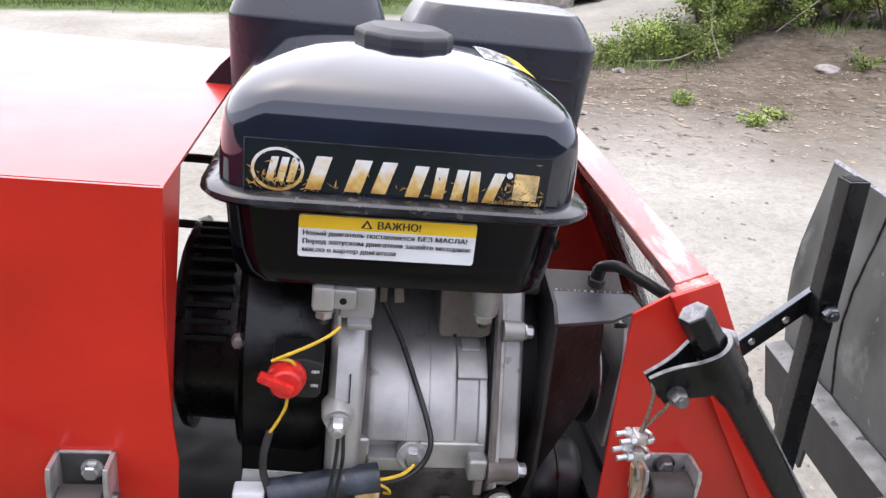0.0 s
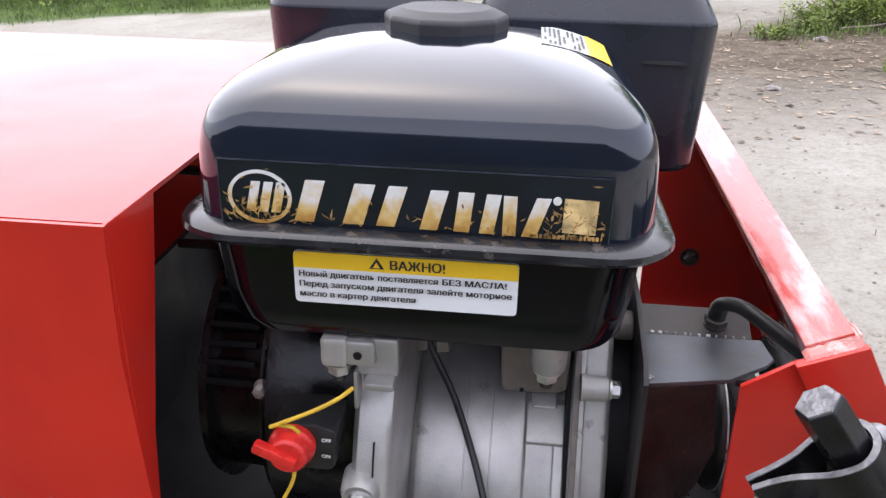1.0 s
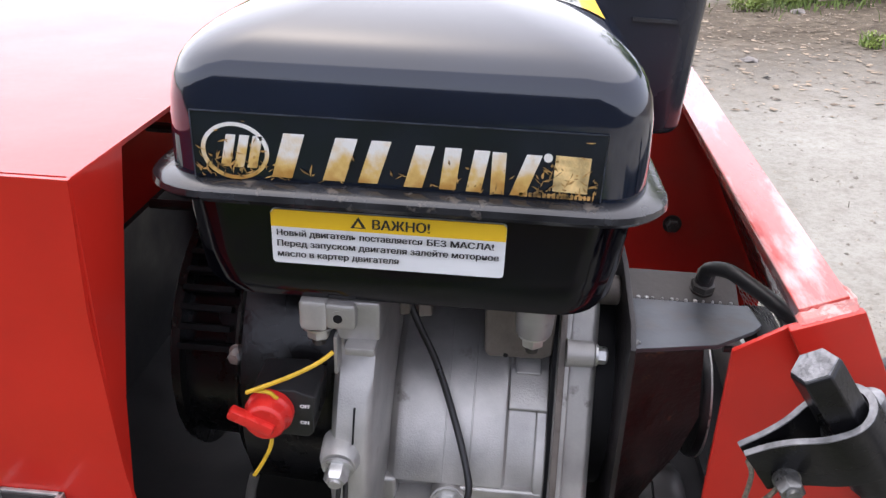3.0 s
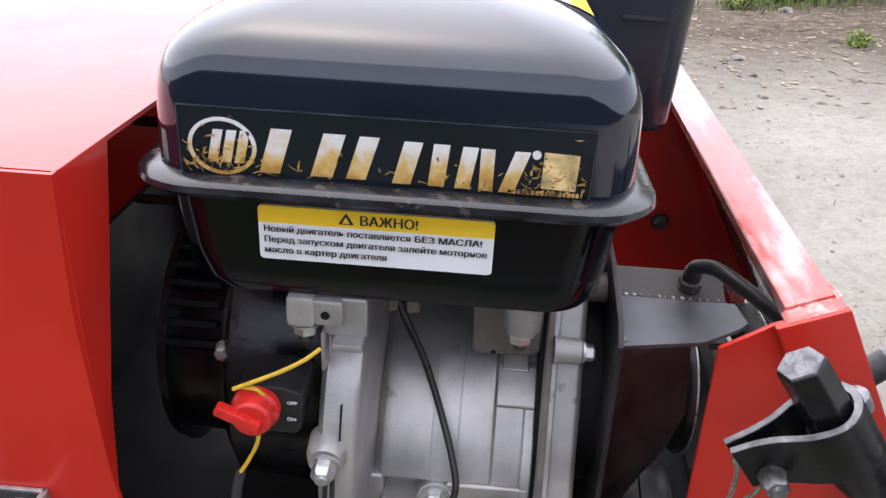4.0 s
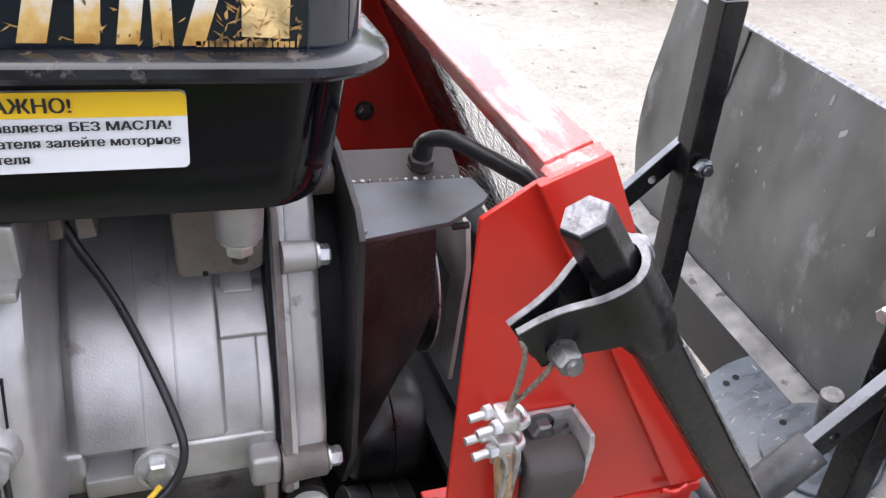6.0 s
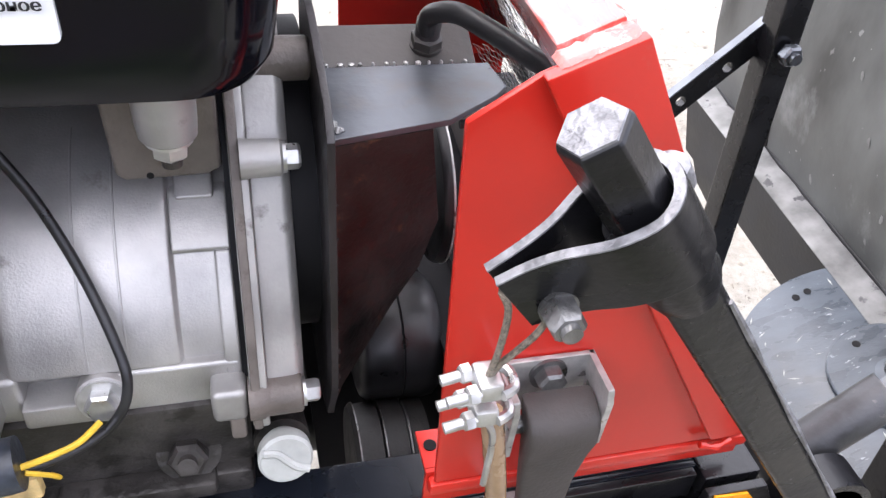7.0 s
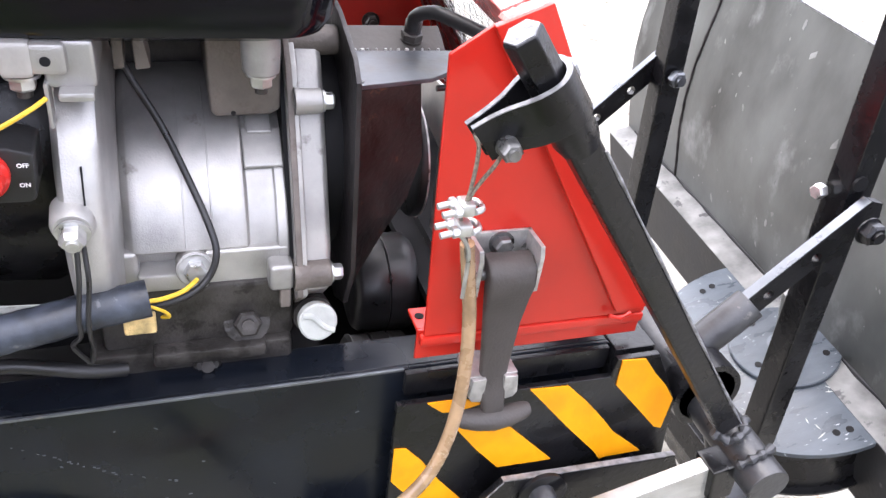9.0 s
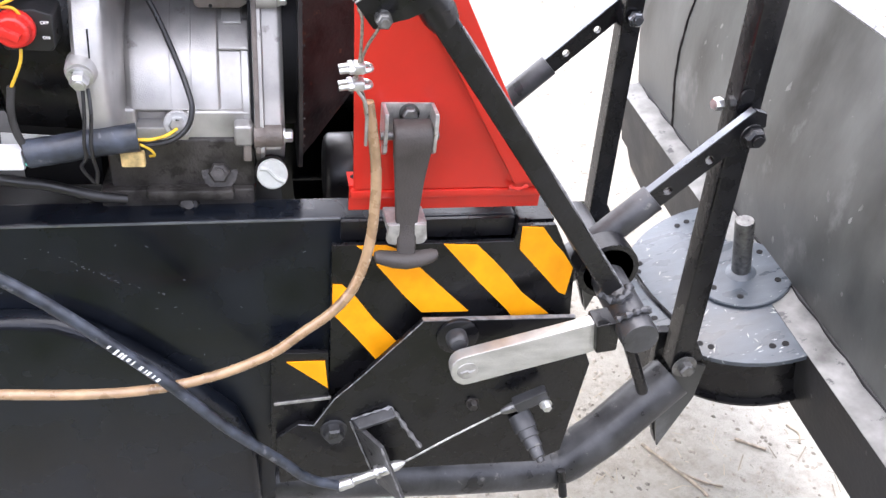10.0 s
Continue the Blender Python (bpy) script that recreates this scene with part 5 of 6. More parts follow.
part("sleeve_weld", lathe(bmesh.new(), V(0.2375, 0.4170, 0.8010), ax, [(0, 0.0015), (0.0010, 0.0045), (0.003, 0.0060), (0.010, 0.0055)], 14), WORN_EDGE, lever)
part("shaft", bar(bmesh.new(), d0 + ax * 0.058, d1, 0.0175, 0.0165), BLACK_STEEL, lever, "square black shaft", bevel=0.0028, seg=3)
eu = side0.cross(ax).normalized()
eu = eu if eu.x > 0 else -eu
part("worn_edge", sweep(bmesh.new(), [d0 + ax * 0.075 + eu * 0.0082 - side0 * 0.0077, d0 + ax * 0.2 + eu * 0.0082 - side0 * 0.0077, d1 + eu * 0.0082 - side0 * 0.0077], 0.0009, 6, 6, 0.5), WORN_EDGE, lever)
# strap of the clamp: a bent plate around the sleeve with two legs
pc0 = d0 + ax * 0.0352
leg = V(-0.74, 0, -0.62).normalized()
leg = (leg - ax * leg.dot(ax)).normalized()
side = V(0, 1, 0)
side = (side - ax * side.dot(ax)).normalized()
path = [pc0 + leg * 0.0398 - side * 0.0015, pc0 + leg * 0.030 - side * 0.0030, pc0 + leg * 0.021 - side * 0.0060, pc0 + leg * 0.010 - side * 0.0115, pc0 - side * 0.0135]
for a in (30, 60, 90, 120, 150):
    path.append(pc0 - leg * 0.0120 * math.sin(radians(a)) - side * 0.0135 * math.cos(radians(a)))
path += [pc0 + side * 0.0135, pc0 + leg * 0.010 + side * 0.0105, pc0 + leg * 0.020 + side * 0.0064, pc0 + leg * 0.030 + side * 0.0048, pc0 + leg * 0.0408 + side * 0.0044]
path = curve_pts(path, 3)
rings, edge = [], []
for i, p in enumerate(path):
    tdir = (path[min(i + 1, len(path) - 1)] - path[max(i - 1, 0)]).normalized()
    nn = tdir.cross(ax).normalized() * 0.0017
    s = min(1.0, min(i, len(path) - 1 - i) / 7)
    top, bot = -ax * 0.0105, ax * (0.0100 + 0.0045 * s)
    rings.append([p + nn + top, p - nn + top, p - nn + bot, p + nn + bot])
    edge.append([p + nn * 0.85 + top * 1.03, p - nn * 0.85 + top * 1.03, p - nn * 0.9 + top * 0.97, p + nn * 0.9 + top * 0.97])
clampp = part("clamp_strap", loft(bmesh.new(), rings), BLACK_STEEL, lever, "bent black clamp strap with bright edges", bevel=0.0005)
part("worn_edge", loft(bmesh.new(), edge), WORN_EDGE, clampp)
nb = V(0.2115, 0.4085, 0.7655)
bolt(clampp, nb - side * 0.0030, -side, 0.0094, 0.0078, 0.0056, AGED_ZINC, 0.0035, name="clamp_nut")
bolt(clampp, nb + side * 0.0075, side, 0.0105, 0.0055, 0.0066, AGED_ZINC, name="clamp_bolt")
part("cross_tube", cyl(bmesh.new(), (0.4385, 0.3740, 0.5090), (0.4400, 0.5600, 0.5150), 0.0160, n=28), DUSTY_STEEL, lever, "black cross shaft", bevel=0.001)
part("shaft_weld", sweep(bmesh.new(), [(0.4100, 0.4120, 0.5310), (0.4220, 0.4060, 0.5260), (0.4340, 0.4080, 0.5300), (0.4400, 0.4180, 0.5330)], 0.0036, 8, 5, 0.35), DUSTY_STEEL, lever)
part("shaft_weld", sweep(bmesh.new(), [(0.4200, 0.3900, 0.5180), (0.4300, 0.3880, 0.5255), (0.4420, 0.3900, 0.5275), (0.4520, 0.3960, 0.5220)], 0.0028, 8, 5, 0.4), DUSTY_STEEL, lever)
part("bearing_ring", lathe(bmesh.new(), (0.4380, 0.455, 0.5200), (0, 1, 0), [(0, 0.024), (0, 0.029), (0.022, 0.029), (0.022, 0.017), (0, 0.017), (0, 0.024)], 30), BLACK_STEEL, lever)
part("link_rod", cyl(bmesh.new(), (0.4480, 0.4600, 0.5000), (0.5230, 0.4700, 0.3450), 0.0062, n=16), BLACK_STEEL, lever)
arm = thing("lift_arm", "bare scuffed aluminium flat link bar", "link bar", (0.35, 0.405, 0.44))
ab = bmesh.new()
da = (V(0.4150, 0, 0.4960) - V(0.2930, 0, 0.4620)).normalized()
ua = V(-da.z, 0, da.x)
outline = []
c0, c1 = V(0.2980, 0, 0.4615), V(0.4180, 0, 0.4935)
for i in range(9):
    a = radians(90 + 180 * i / 8)
    outline.append(c0 + da * 0.0155 * math.cos(a) * 0.8 + ua * 0.0165 * math.sin(a))
outline += [c1 - ua * 0.0165, c1 + ua * 0.0165]
prism(ab, [(p.x, p.z) for p in outline], "y", 0.3990, 0.4110)
part("bar", ab, ALU, arm, bevel=0.0012)
part("pin_head", lathe(bmesh.new(), (0.3000, 0.3995, 0.4620), (0, -1, 0), [(0, 0.0095), (0.0008, 0.0090), (0.0010, 0.004)], 20), BARE, arm)
part("peen_mark", sweep(bmesh.new(), [(0.2940, 0.3985, 0.4600), (0.2990, 0.3982, 0.4625), (0.3020, 0.3982, 0.4610), (0.3060, 0.3985, 0.4630)], 0.0011, 6), BARE, arm)
part("end_block", prism(bmesh.new(), [(0.4060, 0.5090), (0.4280, 0.5130), (0.4310, 0.4800), (0.4120, 0.4775)], "y", 0.3930, 0.4160), BLACK_STEEL, arm, bevel=0.002)

# ---- control cable with rope loop and clips ----
cable = thing("control_cable", "steel rope in an amber plastic sheath looping under the latch", "cable", (0.2, 0.42, 0.47))
tip = pc0 + leg * 0.0415 + ax * 0.004
clipc = V(0.1968, 0.4130, 0.7240)
part("rope_loop", sweep(bmesh.new(), [tip + V(0.002, 0.002, 0.002), V(0.1965, 0.4085, 0.7700), V(0.1988, 0.4075, 0.7640), V(0.1992, 0.4090, 0.7490), V(0.1990, 0.4120, 0.7350), clipc], 0.0011, 7), ROPE, cable)
part("rope_loop", sweep(bmesh.new(), [V(0.2110, 0.4070, 0.7610), V(0.2075, 0.4060, 0.7550), V(0.2030, 0.4080, 0.7460), V(0.2005, 0.4120, 0.7360), clipc + V(0.001, 0, 0)], 0.0011, 7), ROPE, cable)
part("rope", sweep(bmesh.new(), [clipc, V(0.2030, 0.4160, 0.7080), V(0.2075, 0.4230, 0.6900), V(0.2095, 0.4260, 0.6750)], 0.0011, 7), ROPE, cable)
part("rope_tail", sweep(bmesh.new(), [clipc + V(0.001, 0, -0.01), V(0.2050, 0.4150, 0.7000), V(0.2060, 0.4170, 0.6700)], 0.0012, 7), ZINC, cable)
sheath_pts = [(0.2075, 0.4240, 0.7000), (0.2110, 0.4250, 0.6800), (0.2150, 0.4230, 0.6500), (0.2150, 0.4180, 0.6200), (0.2110, 0.4120, 0.5850), (0.2010, 0.4060, 0.5550), (0.1850, 0.4020, 0.5345), (0.1600, 0.4000, 0.5145),
              (0.1350, 0.3990, 0.4950), (0.0950, 0.3980, 0.4780), (0.0500, 0.3960, 0.4695), (0.0000, 0.3930, 0.4710), (-0.0600, 0.3900, 0.4800), (-0.1800, 0.3870, 0.4970), (-0.3200, 0.3950, 0.5000), (-0.4500, 0.4250, 0.5000)]
part("sheath", sweep(bmesh.new(), sheath_pts, 0.0041, 14, 6), SHEATH, cable, "amber translucent plastic sheath")
for k, dz in enumerate((0.0056, -0.0060)):
    c = clipc + V(0.001, 0, dz)
    sad = box(bmesh.new(), (c.x - 0.0030, c.y - 0.0058, c.z - 0.0036), (c.x + 0.0050, c.y + 0.0058, c.z + 0.0036))
    part("clip_saddle", sad, ZINC, cable, "zinc rope clip", bevel=0.0018)
    for j, dy in enumerate((-0.0042, 0.0042)):
        cyl_b = cyl(bmesh.new(), (c.x - 0.002, c.y + dy, c.z), (c.x - 0.0122, c.y + dy - 0.001, c.z - 0.0012), 0.0018, n=12)
        part("clip_stud", cyl_b, ZINC, cable)
        bolt(cable, (c.x - 0.0030, c.y + dy, c.z), (-1, -0.1, -0.08), 0.0054, 0.0034, 0, ZINC, name="clip_nut")
    part("clip_bow", sweep(bmesh.new(), [(c.x + 0.004, c.y - 0.006, c.z), (c.x + 0.0080, c.y - 0.004, c.z), (c.x + 0.0090, c.y, c.z), (c.x + 0.0080, c.y + 0.004, c.z), (c.x + 0.004, c.y + 0.006, c.z)], 0.0018, 8, 3), ZINC, cable)

black_cable = thing("brake_cable", "black sheathed cable with faint white marks and a silver end", "cable", (0.1, 0.39, 0.32))
bc = [(-0.420, 0.420, 0.720), (-0.250, 0.400, 0.716), (-0.130, 0.392, 0.664), (-0.039, 0.390, 0.5860), (-0.009, 0.390, 0.5575), (0.020, 0.390, 0.5250), (0.058, 0.390, 0.4800), (0.098, 0.392, 0.4240), (0.1410, 0.398, 0.3700), (0.1660, 0.403, 0.3360), (0.1950, 0.405, 0.3188)]
part("sheath", sweep(bmesh.new(), bc, 0.0046, 14, 6), SLEEVE, black_cable)
part("cable_end", lathe(bmesh.new(), (0.1935, 0.4050, 0.3185), (0.93, 0.02, 0.36), [(0, 0.0045), (0.001, 0.0054), (0.014, 0.0054), (0.015, 0.0042), (0.036, 0.0042), (0.037, 0.0066), (0.0405, 0.0066), (0.041, 0.0052), (0.0455, 0.0056), (0.058, 0.0050), (0.064, 0.0026), (0.066, 0.0014)], 18), ZINC, black_cable, "silver threaded cable end")
part("pull_wire", sweep(bmesh.new(), [(0.2540, 0.4062, 0.3425), (0.3000, 0.4110, 0.3675), (0.3460, 0.4150, 0.3910)], 0.0010, 7), ZINC, black_cable)
marks = bmesh.new()
cp = curve_pts(bc, 40)
def on_cable(s):
    i = int(s * (len(cp) - 1))
    return cp[i], (cp[min(i + 1, len(cp) - 1)] - cp[i]).normalized()
rnd = random.Random(9)
for k in range(14):
    s = 0.506 + k * 0.0066
    p, d = on_cable(s)
    if rnd.random() < 0.85:
        nrm_ = V(0, -1, 0.25).normalized()
        up = nrm_.cross(d).normalized()
        c = p + nrm_ * 0.0046
        w, h = rnd.uniform(0.0006, 0.0015), rnd.uniform(0.0016, 0.0032)
        q = [c - d * w - up * h, c + d * w - up * h * 0.8, c + d * w + up * h, c - d * w + up * h * 0.8]
        q = [v + nrm_ * 0.0003 for v in q]
        marks.faces.new([marks.verts.new(v) for v in q])
part("white_marks", marks, WHITE_INK, black_cable)

# ---- blade on its turntable ----
BC = V(0.751, 0.668, 0.340)
BW = V(-0.28702, -0.04784, 0.95673)
BV = V(0.03266, 0.99768, 0.05968)
BU = BV.cross(BW).normalized()
BM = Matrix((( BU.x, BV.x, BW.x, BC.x), (BU.y, BV.y, BW.y, BC.y), (BU.z, BV.z, BW.z, BC.z), (0, 0, 0, 1)))
L = lambda u, v, w: BM @ V(u, v, w)
blade = thing("dozer_blade", "dark grey scuffed steel dozer blade on a turntable", "blade", (0.80, 0.66, -0.08))
UC = [(-0.31, 0.140), (-0.27, 0.100), (-0.22, 0.068), (-0.17, 0.052), (-0.12, 0.047), (0.0, 0.049), (0.09, 0.053), (0.14, 0.060), (0.19, 0.073), (0.23, 0.088), (0.27, 0.104), (0.30, 0.115), (0.325, 0.124)]
bm = bmesh.new()
NV = 24
V0, V1 = -0.56, 0.5330
rows_f, rows_b = [], []
for w, u in UC:
    rows_f.append([L(u, V0 + (V1 - V0) * i / NV, w) for i in range(NV + 1)])
    rows_b.append([L(u + 0.006, V0 + (V1 - V0) * i / NV, w) for i in range(NV + 1)])
ringset = [r + b[::-1] for r, b in zip(rows_f, rows_b)]
loft(bm, ringset)
part("mouldboard", bm, BLADE_GREY, blade, "curved dark grey mouldboard with scuffs", sharp=50)
chips = bmesh.new()
rnd = random.Random(77)
for k in range(130):
    v, w = rnd.uniform(-0.54, 0.34), rnd.uniform(0.02, 0.315)
    size, turn = 0.0009 + 0.0042 * rnd.random() ** 3, rnd.uniform(-0.5, 0.5)
    ring = []
    for j in range(6):
        a = j * math.tau / 6
        p, q = size * rnd.uniform(0.5, 1.1) * math.cos(a), size * rnd.uniform(0.6, 2.2) * math.sin(a)
        vv, ww = v + p + q * turn, w + q
        ring.append(chips.verts.new(L(interp(ww, UC) - 0.0007, vv, ww)))
    chips.faces.new(ring)
part("paint_chips", chips, BEAM_TOP, blade, "pale chips and scuffs in the blade paint", kind="stuff")
topedge = [L(0.127, V0 + (V1 - V0) * i / 40, 0.3258) for i in range(41)]
part("worn_top_edge", sweep(bmesh.new(), topedge, 0.0042, 6, 1), WORN_EDGE, blade, "bright worn top edge")
weldp = [L(interp(w, UC) - 0.001, 0.3660 + 0.0003 * math.sin(w * 140), w) for w in [0.004 + 0.32 * i / 44 for i in range(45)]]
part("vertical_weld", sweep(bmesh.new(), weldp, 0.0020, 7, 1, 0.25), SCALE, blade)
part("cross_beam", loft(bmesh.new(), [[L(0.012, v, -0.115), L(0.0500, v, -0.115), L(0.0500, v, 0.0), L(0.012, v, 0.0)] for v in (-0.52, 0.530)]), BEAM_GREY, blade, "scuffed box beam behind the mouldboard", bevel=0.002)
part("beam_top", loft(bmesh.new(), [[L(0.0125, v, -0.001), L(0.0495, v, -0.001), L(0.0495, v, 0.0008), L(0.0125, v, 0.0008)] for v in (-0.52, -0.2, 0.1, 0.3, 0.530)]), BEAM_TOP, blade, "scuffed bare top of the beam")
part("beam_weld", sweep(bmesh.new(), [L(0.0505 + 0.0006 * math.sin(i * 1.7), -0.5 + i * 0.0206, 0.002) for i in range(50)], 0.0036, 7, 1, 0.25), BEAM_GREY, blade)
part("end_gusset", loft(bmesh.new(), [[L(0.014, 0.505, -0.115), L(0.014, 0.38, -0.115), L(0.014, 0.40, -0.175), L(0.014, 0.49, -0.150)], [L(0.020, 0.505, -0.115), L(0.020, 0.38, -0.115), L(0.020, 0.40, -0.175), L(0.020, 0.49, -0.150)]]), BEAM_GREY, blade)
disc = part("turntable", lathe(bmesh.new(), L(0, 0, -0.0075), BW, [(0, 0.1515), (0.0006, 0.1530), (0.0068, 0.1530), (0.0075, 0.1520)], 72), DISC_GREY, blade, "worn blue-grey turntable disc with bolt holes")
part("disc_skirt", lathe(bmesh.new(), L(0, 0, -0.0930), BW, [(0, 0.1400), (0.0005, 0.1460), (0.005, 0.1465), (0.006, 0.1385), (0.030, 0.1340), (0.086, 0.1330)], 64), BLACK_STEEL, disc)
part("boss_plate", lathe(bmesh.new(), L(0, 0, 0), BW, [(0, 0.0600), (0.0008, 0.0640), (0.0050, 0.0640), (0.0062, 0.0625)], 48), DISC_GREY, disc)
part("pivot_peg", lathe(bmesh.new(), L(0, 0, 0.006), BW, [(0, 0.0122), (0.0865, 0.0122), (0.0885, 0.0110)], 28), AGED_ZINC, disc, "bare steel pivot peg")
part("peg_weld", lathe(bmesh.new(), L(0, 0, 0.006), BW, [(0, 0.020), (0.0020, 0.0165), (0.0045, 0.0125)], 24), DISC_GREY, disc)
for a, r in ((150, 0.133), (157, 0.133), (190, 0.138), (196, 0.138), (262, 0.128), (269, 0.128), (100, 0.13), (107, 0.13), (225, 0.136), (231, 0.136)):
    p = L(r * math.cos(radians(a)), r * math.sin(radians(a)), 0.0)
    part("bolt_hole", cyl(bmesh.new(), p - BW * 0.004, p + BW * 0.0006, 0.0042, n=14), DARK, disc)
for a in (200, 245, 320, 35, 110):
    p = L(0.047 * math.cos(radians(a)), 0.047 * math.sin(radians(a)), 0.0062)
    part("bolt_hole", cyl(bmesh.new(), p - BW * 0.004, p + BW * 0.0006, 0.0042, n=14), DARK, disc)
part("index_bar", sweep(bmesh.new(), [L(-0.128, 0.045, 0.002), L(-0.124, 0.000, 0.003), L(-0.110, -0.055, 0.002)], 0.0030, 6, 2), BLACK_STEEL, disc)

scr = bmesh.new()
rnd = random.Random(31)
for k in range(80):
    a, r = rnd.uniform(0, math.tau), 0.15 * math.sqrt(rnd.random())
    u, v = r * math.cos(a), r * math.sin(a)
    if math.hypot(u, v) < 0.066:
        continue
    t, ln, wd = rnd.gauss(0.9, 0.7), rnd.uniform(0.0015, 0.008), rnd.uniform(0.0003, 0.0011)
    du, dv = math.cos(t) * ln, math.sin(t) * ln
    nu, nv = -math.sin(t) * wd, math.cos(t) * wd
    scr.faces.new([scr.verts.new(L(u + x, v + y, 0.0003)) for x, y in ((-du, -dv), (nu, nv), (du, dv), (-nu, -nv))])
part("paint_scratches", scr, PLUG, disc, "pale scratches through the paint", kind="stuff")


def upright(y, bottom, top):
    m = part("upright", bar(bmesh.new(), bottom, top, 0.0245, 0.0245), BLACK_STEEL, blade, "black square-tube upright", bevel=0.0022)
    d = (Vector(top) - Vector(bottom)).normalized()
    part("tube_mouth", bar(bmesh.new(), Vector(top) - d * 0.01, Vector(top) + d * 0.0005, 0.0185, 0.0185), DARK, m)
    return m
near_up = upright(0.515, (0.5850, 0.5150, 0.3400), (0.5475, 0.5150, 0.8050))
far_up = upright(0.785, (0.5790, 0.7850, 0.3650), (0.5540, 0.7850, 0.8000))
bolt(far_up, (0.5630, 0.7690, 0.6480), (0, -1, 0), 0.016, 0.009, 0.0, GREY_STEEL, 0.004)
bolt(near_up, (0.5540, 0.4800, 0.6440), (0, -1, 0), 0.016, 0.009, 0.011, BLACK_STEEL, 0.004)
bolt(near_up, (0.5435, 0.5240, 0.6540), (-1, -0.2, 0), 0.011, 0.008, 0.0, ZINC)
part("tube_hole", cyl(bmesh.new(), (0.5515, 0.5020, 0.6720), (0.5515, 0.4992, 0.6720), 0.0062, n=16), DARK, near_up)
def drilled_bar(p0, p1, y, width, thick, holes, r):
    """A flat bar in an upright plane with round holes right through it."""
    bm = bmesh.new()
    a, b = V(p0[0], y - thick / 2, p0[1]), V(p1[0], y - thick / 2, p1[1])
    d = (b - a).normalized()
    u = V(-d.z, 0, d.x) * width / 2
    loops = [[a - u, b - u, b + d * width * 0.3, b + u, a + u]]
    for h in holes:
        c = V(h[0], y - thick / 2, h[1])
        loops.append([c + V(math.cos(k * math.tau / 16), 0, math.sin(k * math.tau / 16)) * r for k in range(16)])
    edges = []
    for lp_ in loops:
        vs = [bm.verts.new(p) for p in lp_]
        edges += [bm.edges.new((vs[k], vs[(k + 1) % len(vs)])) for k in range(len(vs))]
    faces = [f for f in bmesh.ops.triangle_fill(bm, edges=edges, use_beauty=True)["geom"] if isinstance(f, bmesh.types.BMFace)]
    ext = bmesh.ops.extrude_face_region(bm, geom=faces)
    bmesh.ops.translate(bm, vec=(0, thick, 0), verts=[v for v in ext["geom"] if isinstance(v, bmesh.types.BMVert)])
    return bm
def strut(y, p0, p1, ppipe, holes):
    s = part("strut", drilled_bar(p0, p1, y, 0.0215, 0.0080, holes, 0.0046), BLACK_STEEL, blade, "flat black strut with adjusting holes")
    d = V(p1[0] - p0[0], 0, p1[1] - p0[1]).normalized()
    part("worn_edge", bar(bmesh.new(), V(p0[0], y, p0[1]) + V(-d.z, 0, d.x) * 0.0105, V(p1[0], y, p1[1]) + V(-d.z, 0, d.x) * 0.0105, 0.0012, 0.0082), GREY_STEEL, s)
    part("strut_pipe", cyl(bmesh.new(), (ppipe[0], y, ppipe[1]), V(p0[0], y, p0[1]) + d * 0.012, 0.0135, n=24), DUSTY_STEEL, s, "black pipe socket", bevel=0.0012)
    return s
strut(0.4930, (0.4760, 0.5660), (0.5640, 0.6560), (0.4330, 0.5220), ((0.4950, 0.5835), (0.5270, 0.6150)))
strut(0.7960, (0.4700, 0.5700), (0.5600, 0.6580), (0.4200, 0.5210), ((0.4960, 0.5950), (0.5300, 0.6250)))
for y in (0.5150, 0.7850):
    b = bmesh.new()
    prism(b, [(0.5640, 0.3700), (0.6060, 0.3700), (0.6370, 0.3190), (0.6350, 0.2660), (0.6090, 0.1820), (0.5760, 0.2650)], "y", y + 0.018, y + 0.030)
    m = part("foot_plate", b, BLACK_STEEL, blade, bevel=0.0015)
    part("foot_gusset", prism(bmesh.new(), [(0.5780, 0.2850), (0.6110, 0.3250), (0.6370, 0.3160), (0.6360, 0.2640), (0.6100, 0.1800)], "y", y + 0.013, y + 0.018), BLADE_GREY, m, bevel=0.001)
    bolt(m, (0.5850, y - 0.016, 0.3480), (0, -1, 0), 0.016, 0.009, 0.0145, AGED_ZINC)
part("foot_bar", bar(bmesh.new(), (0.615, 0.545, 0.2750), (0.615, 0.755, 0.2750), 0.035, 0.035, side=(0, 0, 1)), BLACK_STEEL, blade, bevel=0.002)
part("tongue", loft(bmesh.new(), [[L(u, v, w) for u, v in ((-0.16, -0.10), (0.03, -0.09), (0.03, 0.09), (-0.16, 0.10))] for w in (-0.092, -0.008)]), BLACK_STEEL, blade)

# ---- ground: packed gravel yard, verge and bank ----
SLOPE, G0, GX = 0.08, -0.10, 0.9


def bank(x, y):
    """Height of the earth bank beyond the yard."""
    edge = 5.6 - 0.25 * (x - 2.0)
    k = max(0.0, min(1.0, (y - edge) / 2.6)) * max(0.0, min(1.0, (x - 2.6) / 1.8))
    return 0.22 * k * k * (3 - 2 * k)


def ground_z(x, y):
    n = noise.noise(V(x * 0.7, y * 0.7, 0)) * 0.025 + noise.noise(V(x * 3.1, y * 3.1, 4)) * 0.008 + noise.noise(V(x * 13, y * 13, 9)) * 0.0025
    far = max(-40.0, min(40.0, x - GX))
    b = bank(x, y)
    return G0 + SLOPE * far + n + b + (b > 0.02) * noise.noise(V(x * 2.2, y * 2.2, 7)) * 0.07 * min(1, b * 6)


